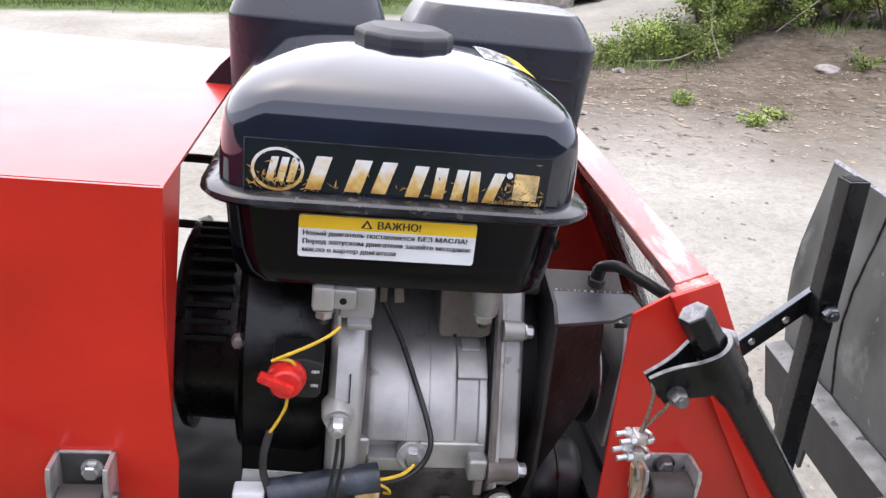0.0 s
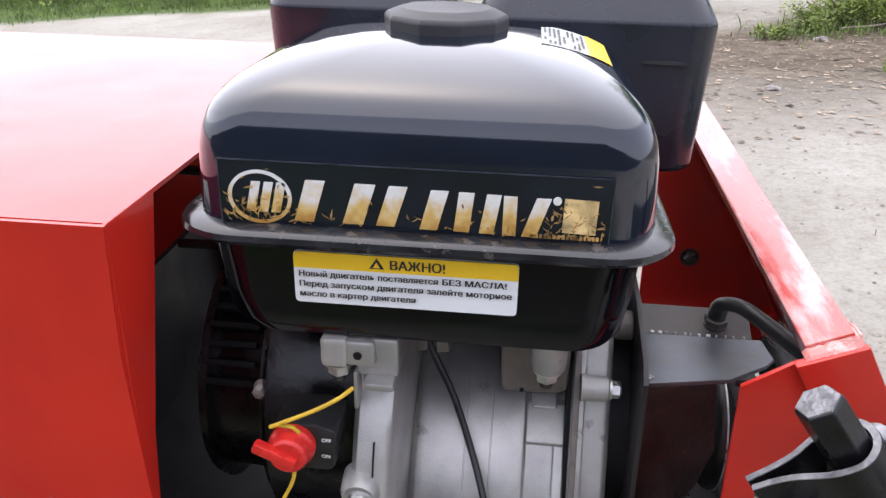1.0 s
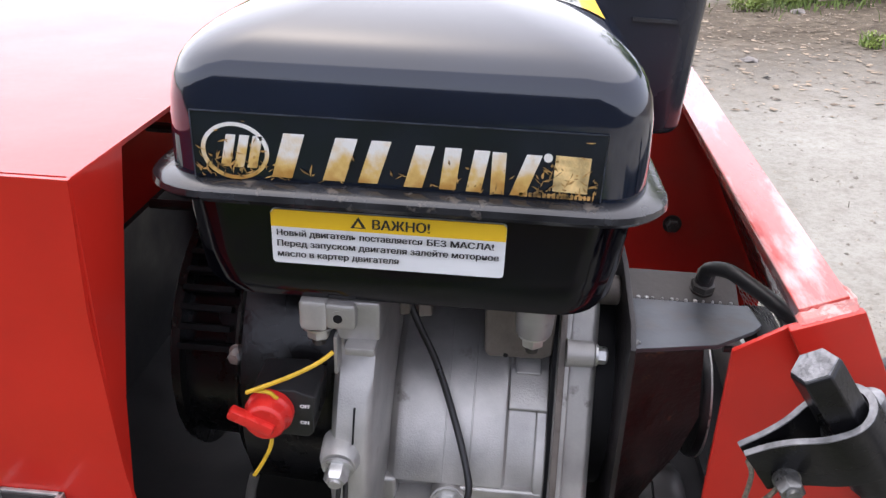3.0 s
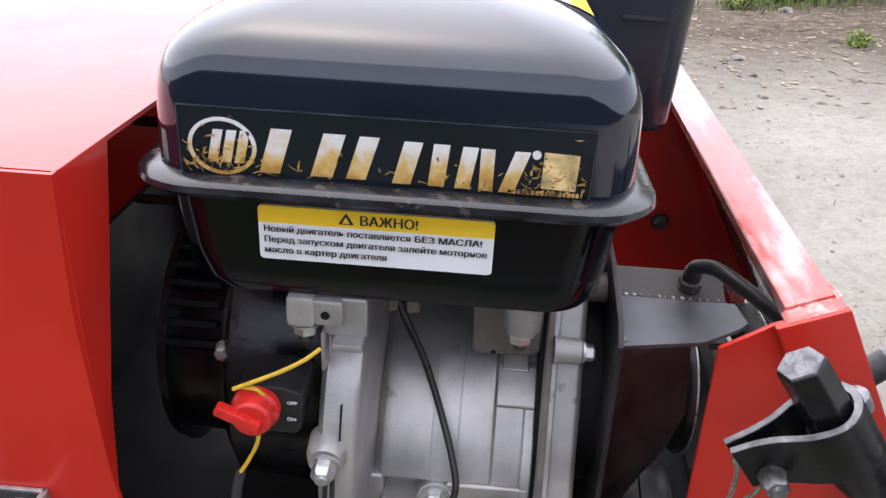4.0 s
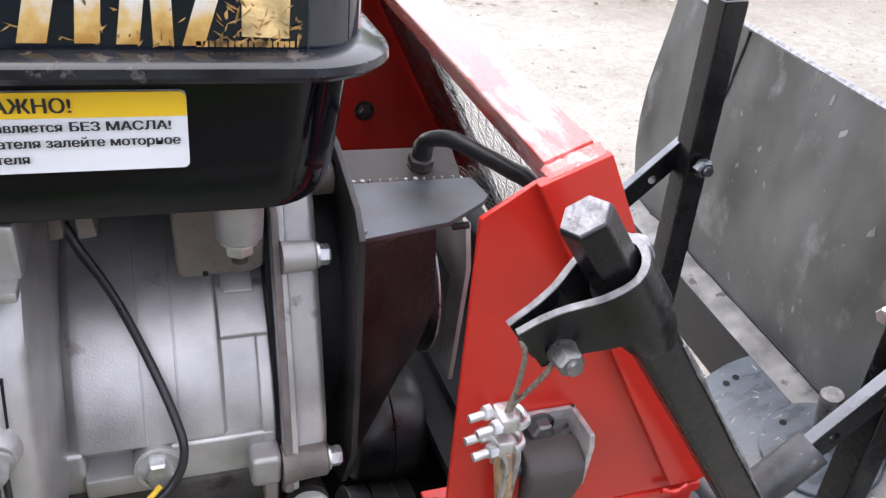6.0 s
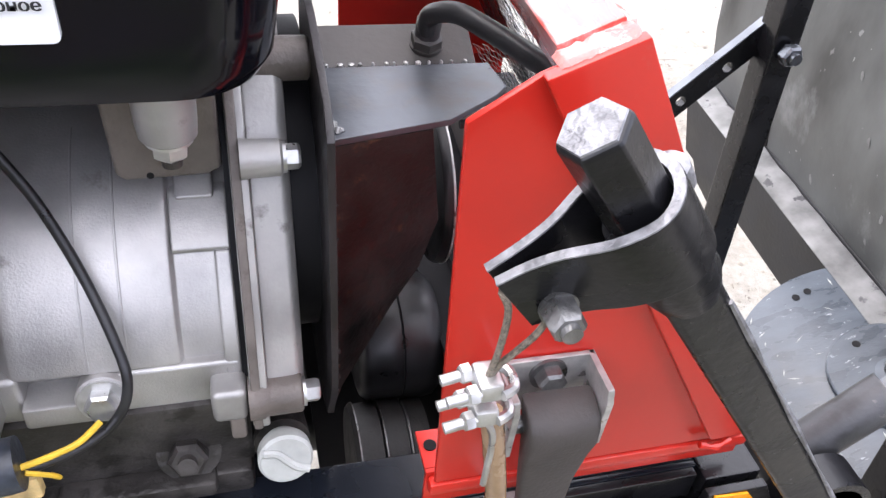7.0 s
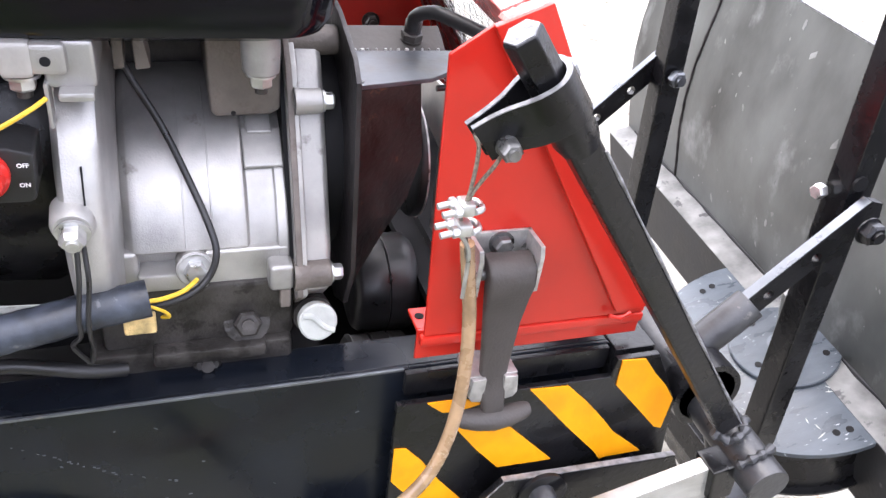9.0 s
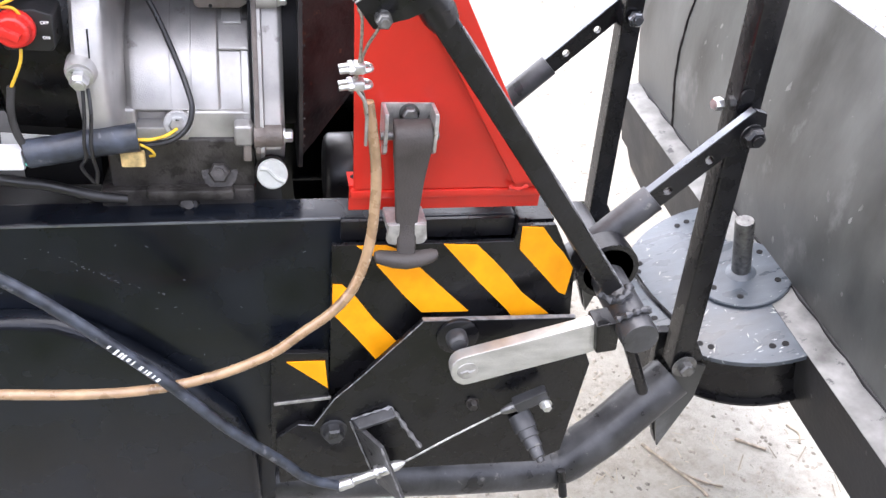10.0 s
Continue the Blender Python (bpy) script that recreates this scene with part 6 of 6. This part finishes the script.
def axis(lo, hi, steps):
    out, p = [], lo
    for a, b, s in steps:
        while p < b - 1e-6:
            out.append(p)
            p += s
        p = b
    return out + [hi]


xs = axis(-220, 220, [(-220, -40, 30), (-40, -12, 4), (-12, -3, 0.6), (-3, 0, 0.2), (0, 2.2, 0.045), (2.2, 8, 0.16), (8, 14, 0.6), (14, 40, 4), (40, 220, 30)])
ys = axis(-60, 300, [(-60, -10, 10), (-10, -1, 1.0), (-1, 0.2, 0.2), (0.2, 2.2, 0.045), (2.2, 10, 0.16), (10, 14, 0.5), (14, 40, 4), (40, 300, 30)])
gv = [(x, y, ground_z(x, y)) for y in ys for x in xs]
nx = len(xs)
gf = [(j * nx + i, j * nx + i + 1, (j + 1) * nx + i + 1, (j + 1) * nx + i) for j in range(len(ys) - 1) for i in range(nx - 1)]
gm = bpy.data.meshes.new("ground")
gm.from_pydata(gv, [], gf)
gm.polygons.foreach_set("use_smooth", [True] * len(gm.polygons))


def ground_material():
    m = bpy.data.materials.new("dusty_gravel")
    m.use_nodes = True
    n, l = m.node_tree.nodes, m.node_tree.links
    b = n["Principled BSDF"]
    tc = n.new("ShaderNodeTexCoord")
    def noise_at(s, d=6, r=0.6):
        k = n.new("ShaderNodeTexNoise")
        k.inputs["Scale"].default_value, k.inputs["Detail"].default_value, k.inputs["Roughness"].default_value = s, d, r
        l.new(tc.outputs["Object"], k.inputs[0])
        return k.outputs[0]
    def ramp(src, stops):
        k = n.new("ShaderNodeValToRGB")
        e = k.color_ramp.elements
        e[0].position, e[0].color = stops[0][0], (*stops[0][1], 1)
        e[1].position, e[1].color = stops[-1][0], (*stops[-1][1], 1)
        for p, c in stops[1:-1]:
            e.new(p).color = (*c, 1)
        l.new(src, k.inputs[0])
        return k.outputs[0]
    def mix(f, a, c, kind="MIX"):
        k = n.new("ShaderNodeMix")
        k.data_type, k.blend_type = "RGBA", kind
        if isinstance(f, float):
            k.inputs[0].default_value = f
        else:
            l.new(f, k.inputs[0])
        l.new(a, k.inputs[6])
        l.new(c, k.inputs[7])
        return k.outputs[2]
    broad = ramp(noise_at(0.9), [(0.3, (0.31, 0.29, 0.25)), (0.5, (0.39, 0.375, 0.335)), (0.72, (0.47, 0.46, 0.42))])
    grit = ramp(noise_at(55, 8, 0.75), [(0.28, (0.36, 0.34, 0.31)), (0.5, (0.80, 0.79, 0.77)), (0.75, (1, 1, 1))])
    base = mix(0.55, broad, grit, "MULTIPLY")
    clods = ramp(noise_at(17, 9, 0.72), [(0.36, (0.56, 0.52, 0.47)), (0.52, (0.93, 0.92, 0.90)), (0.70, (1.0, 1.0, 1.0))])
    base = mix(0.42, base, clods, "MULTIPLY")
    patch = ramp(noise_at(1.7, 4, 0.55), [(0.35, (0.55, 0.54, 0.52)), (0.62, (1, 1, 1))])
    soil = ramp(noise_at(11, 10, 0.75), [(0.26, (0.066, 0.053, 0.039)), (0.5, (0.155, 0.126, 0.094)), (0.75, (0.29, 0.243, 0.185))])
    soil = mix(0.8, soil, patch, "MULTIPLY")
    sep = n.new("ShaderNodeSeparateXYZ")
    l.new(tc.outputs["Object"], sep.inputs[0])
    def math_(op, a, c):
        k = n.new("ShaderNodeMath")
        k.operation = op
        for i, s in enumerate((a, c)):
            if isinstance(s, float):
                k.inputs[i].default_value = s
            else:
                l.new(s, k.inputs[i])
        return k.outputs[0]
    # soil verge begins along a wandering line
    edge = math_("ADD", math_("MULTIPLY", noise_at(0.8), 2.2), math_("MULTIPLY", sep.outputs[0], -0.22))
    k = math_("SUBTRACT", math_("SUBTRACT", sep.outputs[1], 3.4), edge)
    # a pale road passes behind the verge
    road = n.new("ShaderNodeMapRange")
    road.inputs[1].default_value, road.inputs[2].default_value = -0.25, 0.25
    l.new(math_("ADD", math_("SUBTRACT", sep.outputs[1], math_("MULTIPLY", sep.outputs[0], 0.85)), math_("ADD", -5.95, math_("MULTIPLY", noise_at(1.6), 0.5))), road.inputs[0])
    kerb = n.new("ShaderNodeMapRange")
    kerb.inputs[1].default_value, kerb.inputs[2].default_value = 11.5, 11.2
    l.new(sep.outputs[1], kerb.inputs[0])
    right = n.new("ShaderNodeMapRange")
    right.inputs[1].default_value, right.inputs[2].default_value = -0.5, 1.2
    l.new(sep.outputs[0], right.inputs[0])
    mr = n.new("ShaderNodeMapRange")
    mr.inputs[1].default_value, mr.inputs[2].default_value = -0.6, 1.6
    l.new(k, mr.inputs[0])
    col = mix(math_("MULTIPLY", mr.outputs[0], right.outputs[0]), base, soil)
    col = mix(math_("MULTIPLY", road.outputs[0], kerb.outputs[0]), col, base)
    lawn = n.new("ShaderNodeMapRange")
    lawn.inputs[1].default_value, lawn.inputs[2].default_value = 10.2, 10.6
    l.new(math_("ADD", sep.outputs[1], math_("MULTIPLY", noise_at(1.5), 0.6)), lawn.inputs[0])
    turf = ramp(noise_at(9, 8, 0.7), [(0.3, (0.035, 0.055, 0.018)), (0.7, (0.12, 0.17, 0.05))])
    leftk = n.new("ShaderNodeMapRange")
    leftk.inputs[1].default_value, leftk.inputs[2].default_value = 1.6, 0.6
    l.new(sep.outputs[0], leftk.inputs[0])
    col = mix(math_("MULTIPLY", lawn.outputs[0], leftk.outputs[0]), col, turf)
    # unseen near ground, coloured as dark soil and grass to dim reflections and fill
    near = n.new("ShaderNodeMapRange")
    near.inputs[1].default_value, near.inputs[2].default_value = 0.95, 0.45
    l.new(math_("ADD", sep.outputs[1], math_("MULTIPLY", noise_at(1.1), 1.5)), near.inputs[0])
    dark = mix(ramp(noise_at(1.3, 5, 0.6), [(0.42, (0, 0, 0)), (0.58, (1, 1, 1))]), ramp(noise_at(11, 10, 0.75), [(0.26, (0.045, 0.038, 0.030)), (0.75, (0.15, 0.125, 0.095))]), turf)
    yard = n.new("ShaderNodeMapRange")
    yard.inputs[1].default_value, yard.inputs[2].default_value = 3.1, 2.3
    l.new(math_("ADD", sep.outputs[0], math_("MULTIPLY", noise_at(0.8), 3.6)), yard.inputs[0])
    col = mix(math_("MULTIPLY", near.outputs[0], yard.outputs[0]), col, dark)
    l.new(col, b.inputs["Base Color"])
    b.inputs["Roughness"].default_value = 0.95
    b.inputs["Specular IOR Level"].default_value = 0.2
    bp = n.new("ShaderNodeBump")
    bp.inputs["Strength"].default_value, bp.inputs["Distance"].default_value = 0.7, 0.01
    l.new(noise_at(70, 8, 0.8), bp.inputs["Height"])
    l.new(bp.outputs[0], b.inputs["Normal"])
    return m


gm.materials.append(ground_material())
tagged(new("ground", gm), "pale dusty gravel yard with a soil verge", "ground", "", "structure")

# pebbles, straw and twigs
PEBBLE = mk("pebble_stone", (0.27, 0.245, 0.205), 0.9, var=0.3, scale=12, bump=0.3, bscale=60)
STRAW = mk("dry_straw", (0.27, 0.235, 0.18), 0.85, var=0.45, scale=5, bump=0)


def scatter(name, label, category, verts_faces, material):
    me = bpy.data.meshes.new(name)
    me.from_pydata(*verts_faces)
    me.materials.append(material)
    return tagged(new(name, me), label, category, "", "stuff")


rnd = random.Random(21)
vs, fs = [], []
for i in range(7000):
    near = rnd.random() < 0.62
    x = rnd.uniform(0.3, 1.8) if near else rnd.uniform(0.4, 5.5)
    y = rnd.uniform(0.35, 2.2) if near else rnd.uniform(1.0, 6.5)
    r = rnd.uniform(0.0015, 0.006) if near else rnd.uniform(0.003, 0.012)
    z = ground_z(x, y)
    k = len(vs)
    a = rnd.uniform(0, 6.28)
    for j in range(5):
        t = a + j * math.tau / 5
        rr = r * rnd.uniform(0.7, 1.2)
        vs.append((x + rr * math.cos(t), y + rr * math.sin(t), z - r * 0.1))
    vs.append((x + rnd.uniform(-.3, .3) * r, y, z + r * rnd.uniform(0.4, 0.8)))
    fs += [(k + j, k + (j + 1) % 5, k + 5) for j in range(5)]
scatter("pebbles", "scattered grey-brown pebbles on the gravel", "pebbles", (vs, [], fs), PEBBLE)
vs, fs = [], []
for i in range(2300):
    near = rnd.random() < 0.65
    x = rnd.uniform(0.3, 1.8) if near else rnd.uniform(0.6, 6.0)
    y = rnd.uniform(0.35, 2.2) if near else rnd.uniform(1.2, 7.0)
    ln, w, a = (0.003 + 0.018 * rnd.random() ** 2) * (1 if near else 1.4), rnd.uniform(0.0004, 0.0011) * (1 if near else 1.8), rnd.uniform(0, math.pi)
    c, s = math.cos(a), math.sin(a)
    k = len(vs)
    for u, v, h in ((-1, -1, 0.001), (1, -1, 0.003), (1, 1, 0.003), (-1, 1, 0.001)):
        px, py = x + u * ln * c - v * w * s, y + u * ln * s + v * w * c
        vs.append((px, py, ground_z(px, py) + h))
    fs.append((k, k + 1, k + 2, k + 3))
scatter("straw_litter", "dry straw and twig bits strewn on the ground", "litter", (vs, [], fs), STRAW)
CHIP = mk("bark_and_leaf_litter", (0.26, 0.205, 0.15), 0.9, var=0.6, scale=9, bump=0.3, bscale=60)
vs, fs = [], []
for i in range(13000):
    x = rnd.uniform(0.6, 6.5)
    y = rnd.uniform(3.7, 8.4)
    if rnd.random() > min(1, (y - 3.5) / 1.5):
        continue
    r, a = 0.004 + 0.022 * rnd.random() ** 3, rnd.uniform(0, 6.28)
    c, s = math.cos(a), math.sin(a)
    tilt = rnd.uniform(-0.2, 0.25)
    k, z = len(vs), ground_z(x, y) + 0.004
    q = rnd.uniform(0.35, 0.8)
    for u, v in ((-1, -q), (0.7, -q * 0.8), (1, q * 0.5), (-0.2, q)):
        vs.append((x + r * (u * c - v * s), y + r * (u * s + v * c), z + r * (v * tilt + 0.1)))
    fs.append((k, k + 1, k + 2, k + 3))
scatter("leaf_litter", "brown leaf and bark litter on the soil verge", "litter", (vs, [], fs), CHIP)
TWIG = mk("dry_twig_bark", (0.26, 0.22, 0.17), 0.8, var=0.25, scale=80, bump=0.4, bscale=300)
for pts, r in ((((0.762, 0.762), (0.790, 0.715), (0.818, 0.664), (0.828, 0.640)), 0.0030), (((0.800, 0.698), (0.835, 0.668), (0.862, 0.655)), 0.0020), (((0.93, 0.745), (0.955, 0.725), (0.972, 0.712)), 0.0028), (((1.04, 0.76), (1.05, 0.735), (1.038, 0.715)), 0.0018)):
    p3 = [(x, y, ground_z(x, y) + r * 1.2) for x, y in pts]
    ob = part("twig", sweep(bmesh.new(), p3, r, 7, 4, 0.15), TWIG)
    tagged(ob, "thin dry twig lying on the gravel", "twig", "twigs on the ground")

# stones and rubble on the verge
STONE = mk("weathered_stone", (0.29, 0.265, 0.245), 0.9, var=0.25, scale=12, bump=0.4, bscale=60)
for x, y, r, squash in ((4.03, 6.36, 0.100, 0.42), (2.66, 5.05, 0.035, 0.5), (2.30, 6.55, 0.05, 0.5), (1.55, 5.0, 0.05, 0.35)):
    bm = bmesh.new()
    bmesh.ops.create_icosphere(bm, subdivisions=3, radius=r)
    for v in bm.verts:
        v.co *= 1 + 0.35 * noise.noise(v.co * (1.6 / r) + V(x, y, 0))
        v.co.z *= squash
        v.co += V(x, y, ground_z(x, y) + r * 0.1)
    tagged(part("stone", bm, STONE, sharp=20), "weathered grey stone on the soil verge", "stone", "stones on the verge")
for x, y, w, d, h, turn in ((1.9, 11.3, 0.55, 0.30, 0.13, 8), (2.75, 11.5, 0.42, 0.28, 0.17, -12), (3.5, 11.6, 0.50, 0.30, 0.15, 20)):
    m = Matrix.Translation((x, y, ground_z(x, y) - 0.02)) @ Euler((0, radians(turn * 0.3), radians(turn))).to_matrix().to_4x4()
    tagged(part("concrete_slab", box(bmesh.new(), (-w, -d, 0), (w, d, h), m), STONE, bevel=0.02), "broken pale concrete slab beside the road", "concrete slab", "slabs by the road")

# grass, weeds and bushes
GRASS = mk("grass_blades", (0.13, 0.19, 0.045), 0.7, var=0.35, scale=3, bump=0)
# Leaves in two tones; the darker one has shade mixed into its colour.
LEAF = mk("bright_leaves", (0.19, 0.25, 0.055), 0.6, var=0.5, scale=2.5, bump=0)
LEAF_DARK = mk("shaded_leaves", (0.075, 0.14, 0.03), 0.65, var=0.4, scale=2, bump=0)
BARK = mk("grey_bark", (0.13, 0.105, 0.08), 0.9, var=0.3, scale=20, bump=0.8, bscale=60, stretch=(1, 1, 0.3))


def blades(spots, rnd):
    vs, fs = [], []
    for x, y, spread, n, h in spots:
        for i in range(n):
            px, py = rnd.gauss(x, spread), rnd.gauss(y, spread)
            z = ground_z(px, py) - 0.01
            a, w, hh = rnd.uniform(0, 6.28), rnd.uniform(0.003, 0.007) * (1 + h), h * rnd.uniform(0.4, 1.15)
            lx, ly = rnd.gauss(0, 0.4) * hh, rnd.gauss(0, 0.4) * hh
            k = len(vs)
            c, s = math.cos(a) * w, math.sin(a) * w
            vs += [(px - c, py - s, z), (px + c, py + s, z), (px + c * .7 + lx * .4, py + s * .7 + ly * .4, z + hh * .6), (px - c * .7 + lx * .4, py - s * .7 + ly * .4, z + hh * .6), (px + lx, py + ly, z + hh)]
            fs += [(k, k + 1, k + 2, k + 3), (k + 3, k + 2, k + 4)]
    return vs, [], fs


rnd = random.Random(33)
spots = [(2.40, 5.40, 0.04, 60, 0.10), (2.2, 6.9, 0.2, 260, 0.09), (2.7, 7.0, 0.25, 300, 0.12), (4.7, 5.5, 0.2, 240, 0.09), (2.68, 4.80, 0.09, 90, 0.03)]
spots += [(rnd.uniform(2.2, 7), rnd.uniform(7.4, 9), 0.16, 110, rnd.uniform(0.05, 0.11)) for i in range(16)]
scatter("verge_grass", "sparse green grass tufts on the soil verge", "grass", blades(spots, rnd), GRASS)
spots = [(rnd.uniform(-12, 1.2), rnd.uniform(10.7, 13), 0.35, 260, rnd.uniform(0.06, 0.13)) for i in range(100)]
scatter("far_verge_grass", "green roadside grass beyond the gravel", "grass", blades(spots, rnd), GRASS)


def leaf_cloud(centres, count, size, rnd):
    vs, fs = [], []
    for i in range(count):
        cx, cy, cz, r = rnd.choice(centres)
        d = V(rnd.gauss(0, 1), rnd.gauss(0, 1), rnd.gauss(0, 0.8)).normalized() * r * rnd.uniform(0.35, 1.05)
        p = V(cx, cy, cz) + d
        a, b = V(rnd.gauss(0, 1), rnd.gauss(0, 1), rnd.gauss(0, 0.6)).normalized(), V(rnd.gauss(0, 1), rnd.gauss(0, 1), rnd.gauss(0, 1)).normalized()
        b = (b - a * b.dot(a)).normalized()
        s = size * rnd.uniform(0.6, 1.3)
        k = len(vs)
        vs += [tuple(p - a * s), tuple(p + b * s * 0.45), tuple(p + a * s), tuple(p - b * s * 0.45)]
        fs.append((k, k + 1, k + 2, k + 3))
    return vs, [], fs


def bush(x, y, h, spread, leaves, size, material, label, name="bush", rnd=random.Random(1), low=0.12):
    z = ground_z(x, y)
    b = thing(name, label, name, (x, y, z), name + "es" if name == "bush" else name + "s")
    centres = []
    for i in range(11):
        a, t = rnd.uniform(0, 6.28), rnd.uniform(low, 1.0)
        tip = V(x + spread * math.cos(a) * rnd.uniform(0.3, 1), y + spread * math.sin(a) * rnd.uniform(0.3, 1), z + h * t)
        mid = V(x, y, z) * 0.45 + tip * 0.55 + V(rnd.uniform(-.1, .1), rnd.uniform(-.1, .1), 0.1) * h
        part("stem", sweep(bmesh.new(), [(x, y, z - 0.03), tuple(mid), tuple(tip)], 0.009 * h + 0.003, 6, 3), BARK, b)
        centres += [(*tip, spread * rnd.uniform(0.25, 0.5)), (*mid, spread * 0.3)]
    me = bpy.data.meshes.new("crown")
    me.from_pydata(*leaf_cloud(centres, leaves, size, rnd))
    me.materials.append(material)
    ob = new("crown", me)
    ob.parent, ob.matrix_parent_inverse = b, Matrix.Translation(-Vector(b.location))
    return b


def tree(x, y, h, r, rnd):
    z = ground_z(x, y)
    t = thing("tree", "leafy roadside tree with a grey-brown trunk", "tree", (x, y, z), "roadside trees")
    top = V(x + rnd.uniform(-.3, .3), y, z + h * 0.6)
    rings, n = [], 10
    for i in range(6):
        k = i / 5
        p = V(x, y, z - 0.05).lerp(top, k)
        rr = r * (1.35 - 0.75 * k) * (1.25 if i == 0 else 1)
        rings.append([p + V(math.cos(j * math.tau / n), math.sin(j * math.tau / n), 0) * rr * rnd.uniform(0.9, 1.1) for j in range(n)])
    trunk = part("trunk", loft(bmesh.new(), rings), BARK, t)
    centres = []
    for i in range(8):
        a = i * 0.8 + rnd.uniform(0, 0.5)
        tip = top + V(math.cos(a), math.sin(a), rnd.uniform(0.1, 1.0)) * h * 0.28
        part("limb", sweep(bmesh.new(), [tuple(V(x, y, z).lerp(top, rnd.uniform(0.5, 1.0))), tuple(top.lerp(tip, 0.5) + V(0, 0, 0.1)), tuple(tip)], r * 0.3, 6, 3), BARK, trunk)
        centres += [(*tip, h * 0.16), (*top.lerp(tip, 0.6), h * 0.13)]
    me = bpy.data.meshes.new("crown")
    me.from_pydata(*leaf_cloud(centres, 2600, 0.09, rnd))
    me.materials.append(LEAF)
    ob = new("crown", me)
    ob.parent, ob.matrix_parent_inverse = t, Matrix.Translation(-Vector(t.location))


rnd = random.Random(77)
front_row = [(2.35, 7.0, 0.20, 0.24, 1100, 0.020), (2.65, 7.15, 0.30, 0.30, 1700, 0.022), (3.05, 7.2, 0.34, 0.34, 2000, 0.024), (1.95, 6.65, 0.09, 0.16, 380, 0.018),
             (3.35, 7.3, 0.42, 0.3, 1800, 0.023), (3.70, 7.45, 0.55, 0.34, 2200, 0.025), (4.05, 7.55, 0.5, 0.32, 2000, 0.025)]
back_row = [(4.30, 7.75, 0.5, 0.30, 1800, 0.026), (4.65, 7.85, 0.6, 0.36, 2400, 0.028), (5.0, 7.9, 0.6, 0.38, 2600, 0.028), (5.4, 7.75, 0.6, 0.38, 2400, 0.028),
            (3.45, 7.75, 0.75, 0.48, 3000, 0.028), (3.95, 8.1, 0.95, 0.55, 3600, 0.030), (4.55, 8.55, 1.1, 0.60, 3600, 0.032), (5.25, 8.35, 0.95, 0.60, 3600, 0.032),
            (5.95, 8.1, 1.0, 0.65, 3600, 0.034), (6.7, 8.0, 1.0, 0.7, 3200, 0.034)]
for x, y, h, sp, n, size in front_row:
    bush(x, y, h, sp, int(n * 1.9), size * 0.72, LEAF, "bright green bush on the soil bank", rnd=rnd)
for x, y, h, sp, n, size in back_row:
    bush(x, y, h * 1.15, sp, int(n * 1.8), size * 0.74, LEAF, "bright green bush with bare lower stems on the bank", rnd=rnd, low=0.45)
for x, y, h, sp in ((4.1, 9.2, 1.2, 0.8), (5.0, 9.6, 1.3, 0.9), (6.1, 9.5, 1.4, 1.0), (7.4, 9.2, 1.4, 1.1)):
    bush(x, y, h, sp, 3400, 0.04, LEAF_DARK, "dark green bush behind the bank", rnd=rnd)
for x, y, h, sp, n in ((2.38, 5.35, 0.09, 0.07, 160), (4.25, 6.25, 0.18, 0.16, 420), (4.75, 5.55, 0.14, 0.22, 700), (2.6, 4.75, 0.05, 0.12, 260), (2.85, 4.95, 0.05, 0.12, 220)):
    bush(x, y, h, sp, n, 0.016, LEAF, "low green weed on the soil verge", "weed", rnd=rnd, low=0.05)
for i in range(9):
    bush(-11 + i * 1.7 + rnd.uniform(-.4, .4), 12.6 + rnd.uniform(-.4, 0.6), rnd.uniform(0.7, 1.1), 1.1, 1800, 0.05, rnd.choice((LEAF, LEAF_DARK)), "green roadside bush beyond the verge", rnd=rnd)
for x in (2.0, 3.2, 4.6):
    bush(x, 12.5, 0.9, 1.0, 2400, 0.05, LEAF_DARK, "dark green bush across the road", rnd=rnd)
for x, y, h, r in ((5.05, 8.75, 5.6, 0.12), (4.45, 8.75, 4.0, 0.045), (4.05, 8.6, 3.6, 0.03), (7.0, 9.4, 5.8, 0.14)):
    tree(x, y, h, r, rnd)
# dead branches fallen on the bank
for pts in (((3.3, 7.1, 0.14), (2.9, 6.85, 0.06), (2.5, 6.75, 0.05)), ((3.35, 7.35, 0.45), (3.28, 7.1, 0.25), (3.3, 6.85, 0.04)), ((4.9, 7.9, 0.45), (4.4, 7.5, 0.22), (4.0, 7.3, 0.06)), ((4.1, 5.45, 0.05), (4.6, 5.55, 0.08), (5.1, 5.6, 0.06))):
    p3 = [(x, y, ground_z(x, y) + h) for x, y, h in pts]
    tagged(part("branch", sweep(bmesh.new(), p3, 0.007, 7, 5, 0.15), TWIG), "dry bare branch fallen on the bank", "branch", "fallen branches")
# plain dark wall added out of view behind the viewer to shape reflections
UNSEEN_WALL = mk("unseen_wall_dark", (0.050, 0.044, 0.038), 0.8, var=0.2, scale=6, bump=0.3, bscale=60)
tagged(part("wall_south", box(bmesh.new(), (-30, -4.60, -3.2), (30, -4.5, 1.75)), UNSEEN_WALL), "added dark wall, out of view, that shapes reflections and fill", "fence", "", "structure")
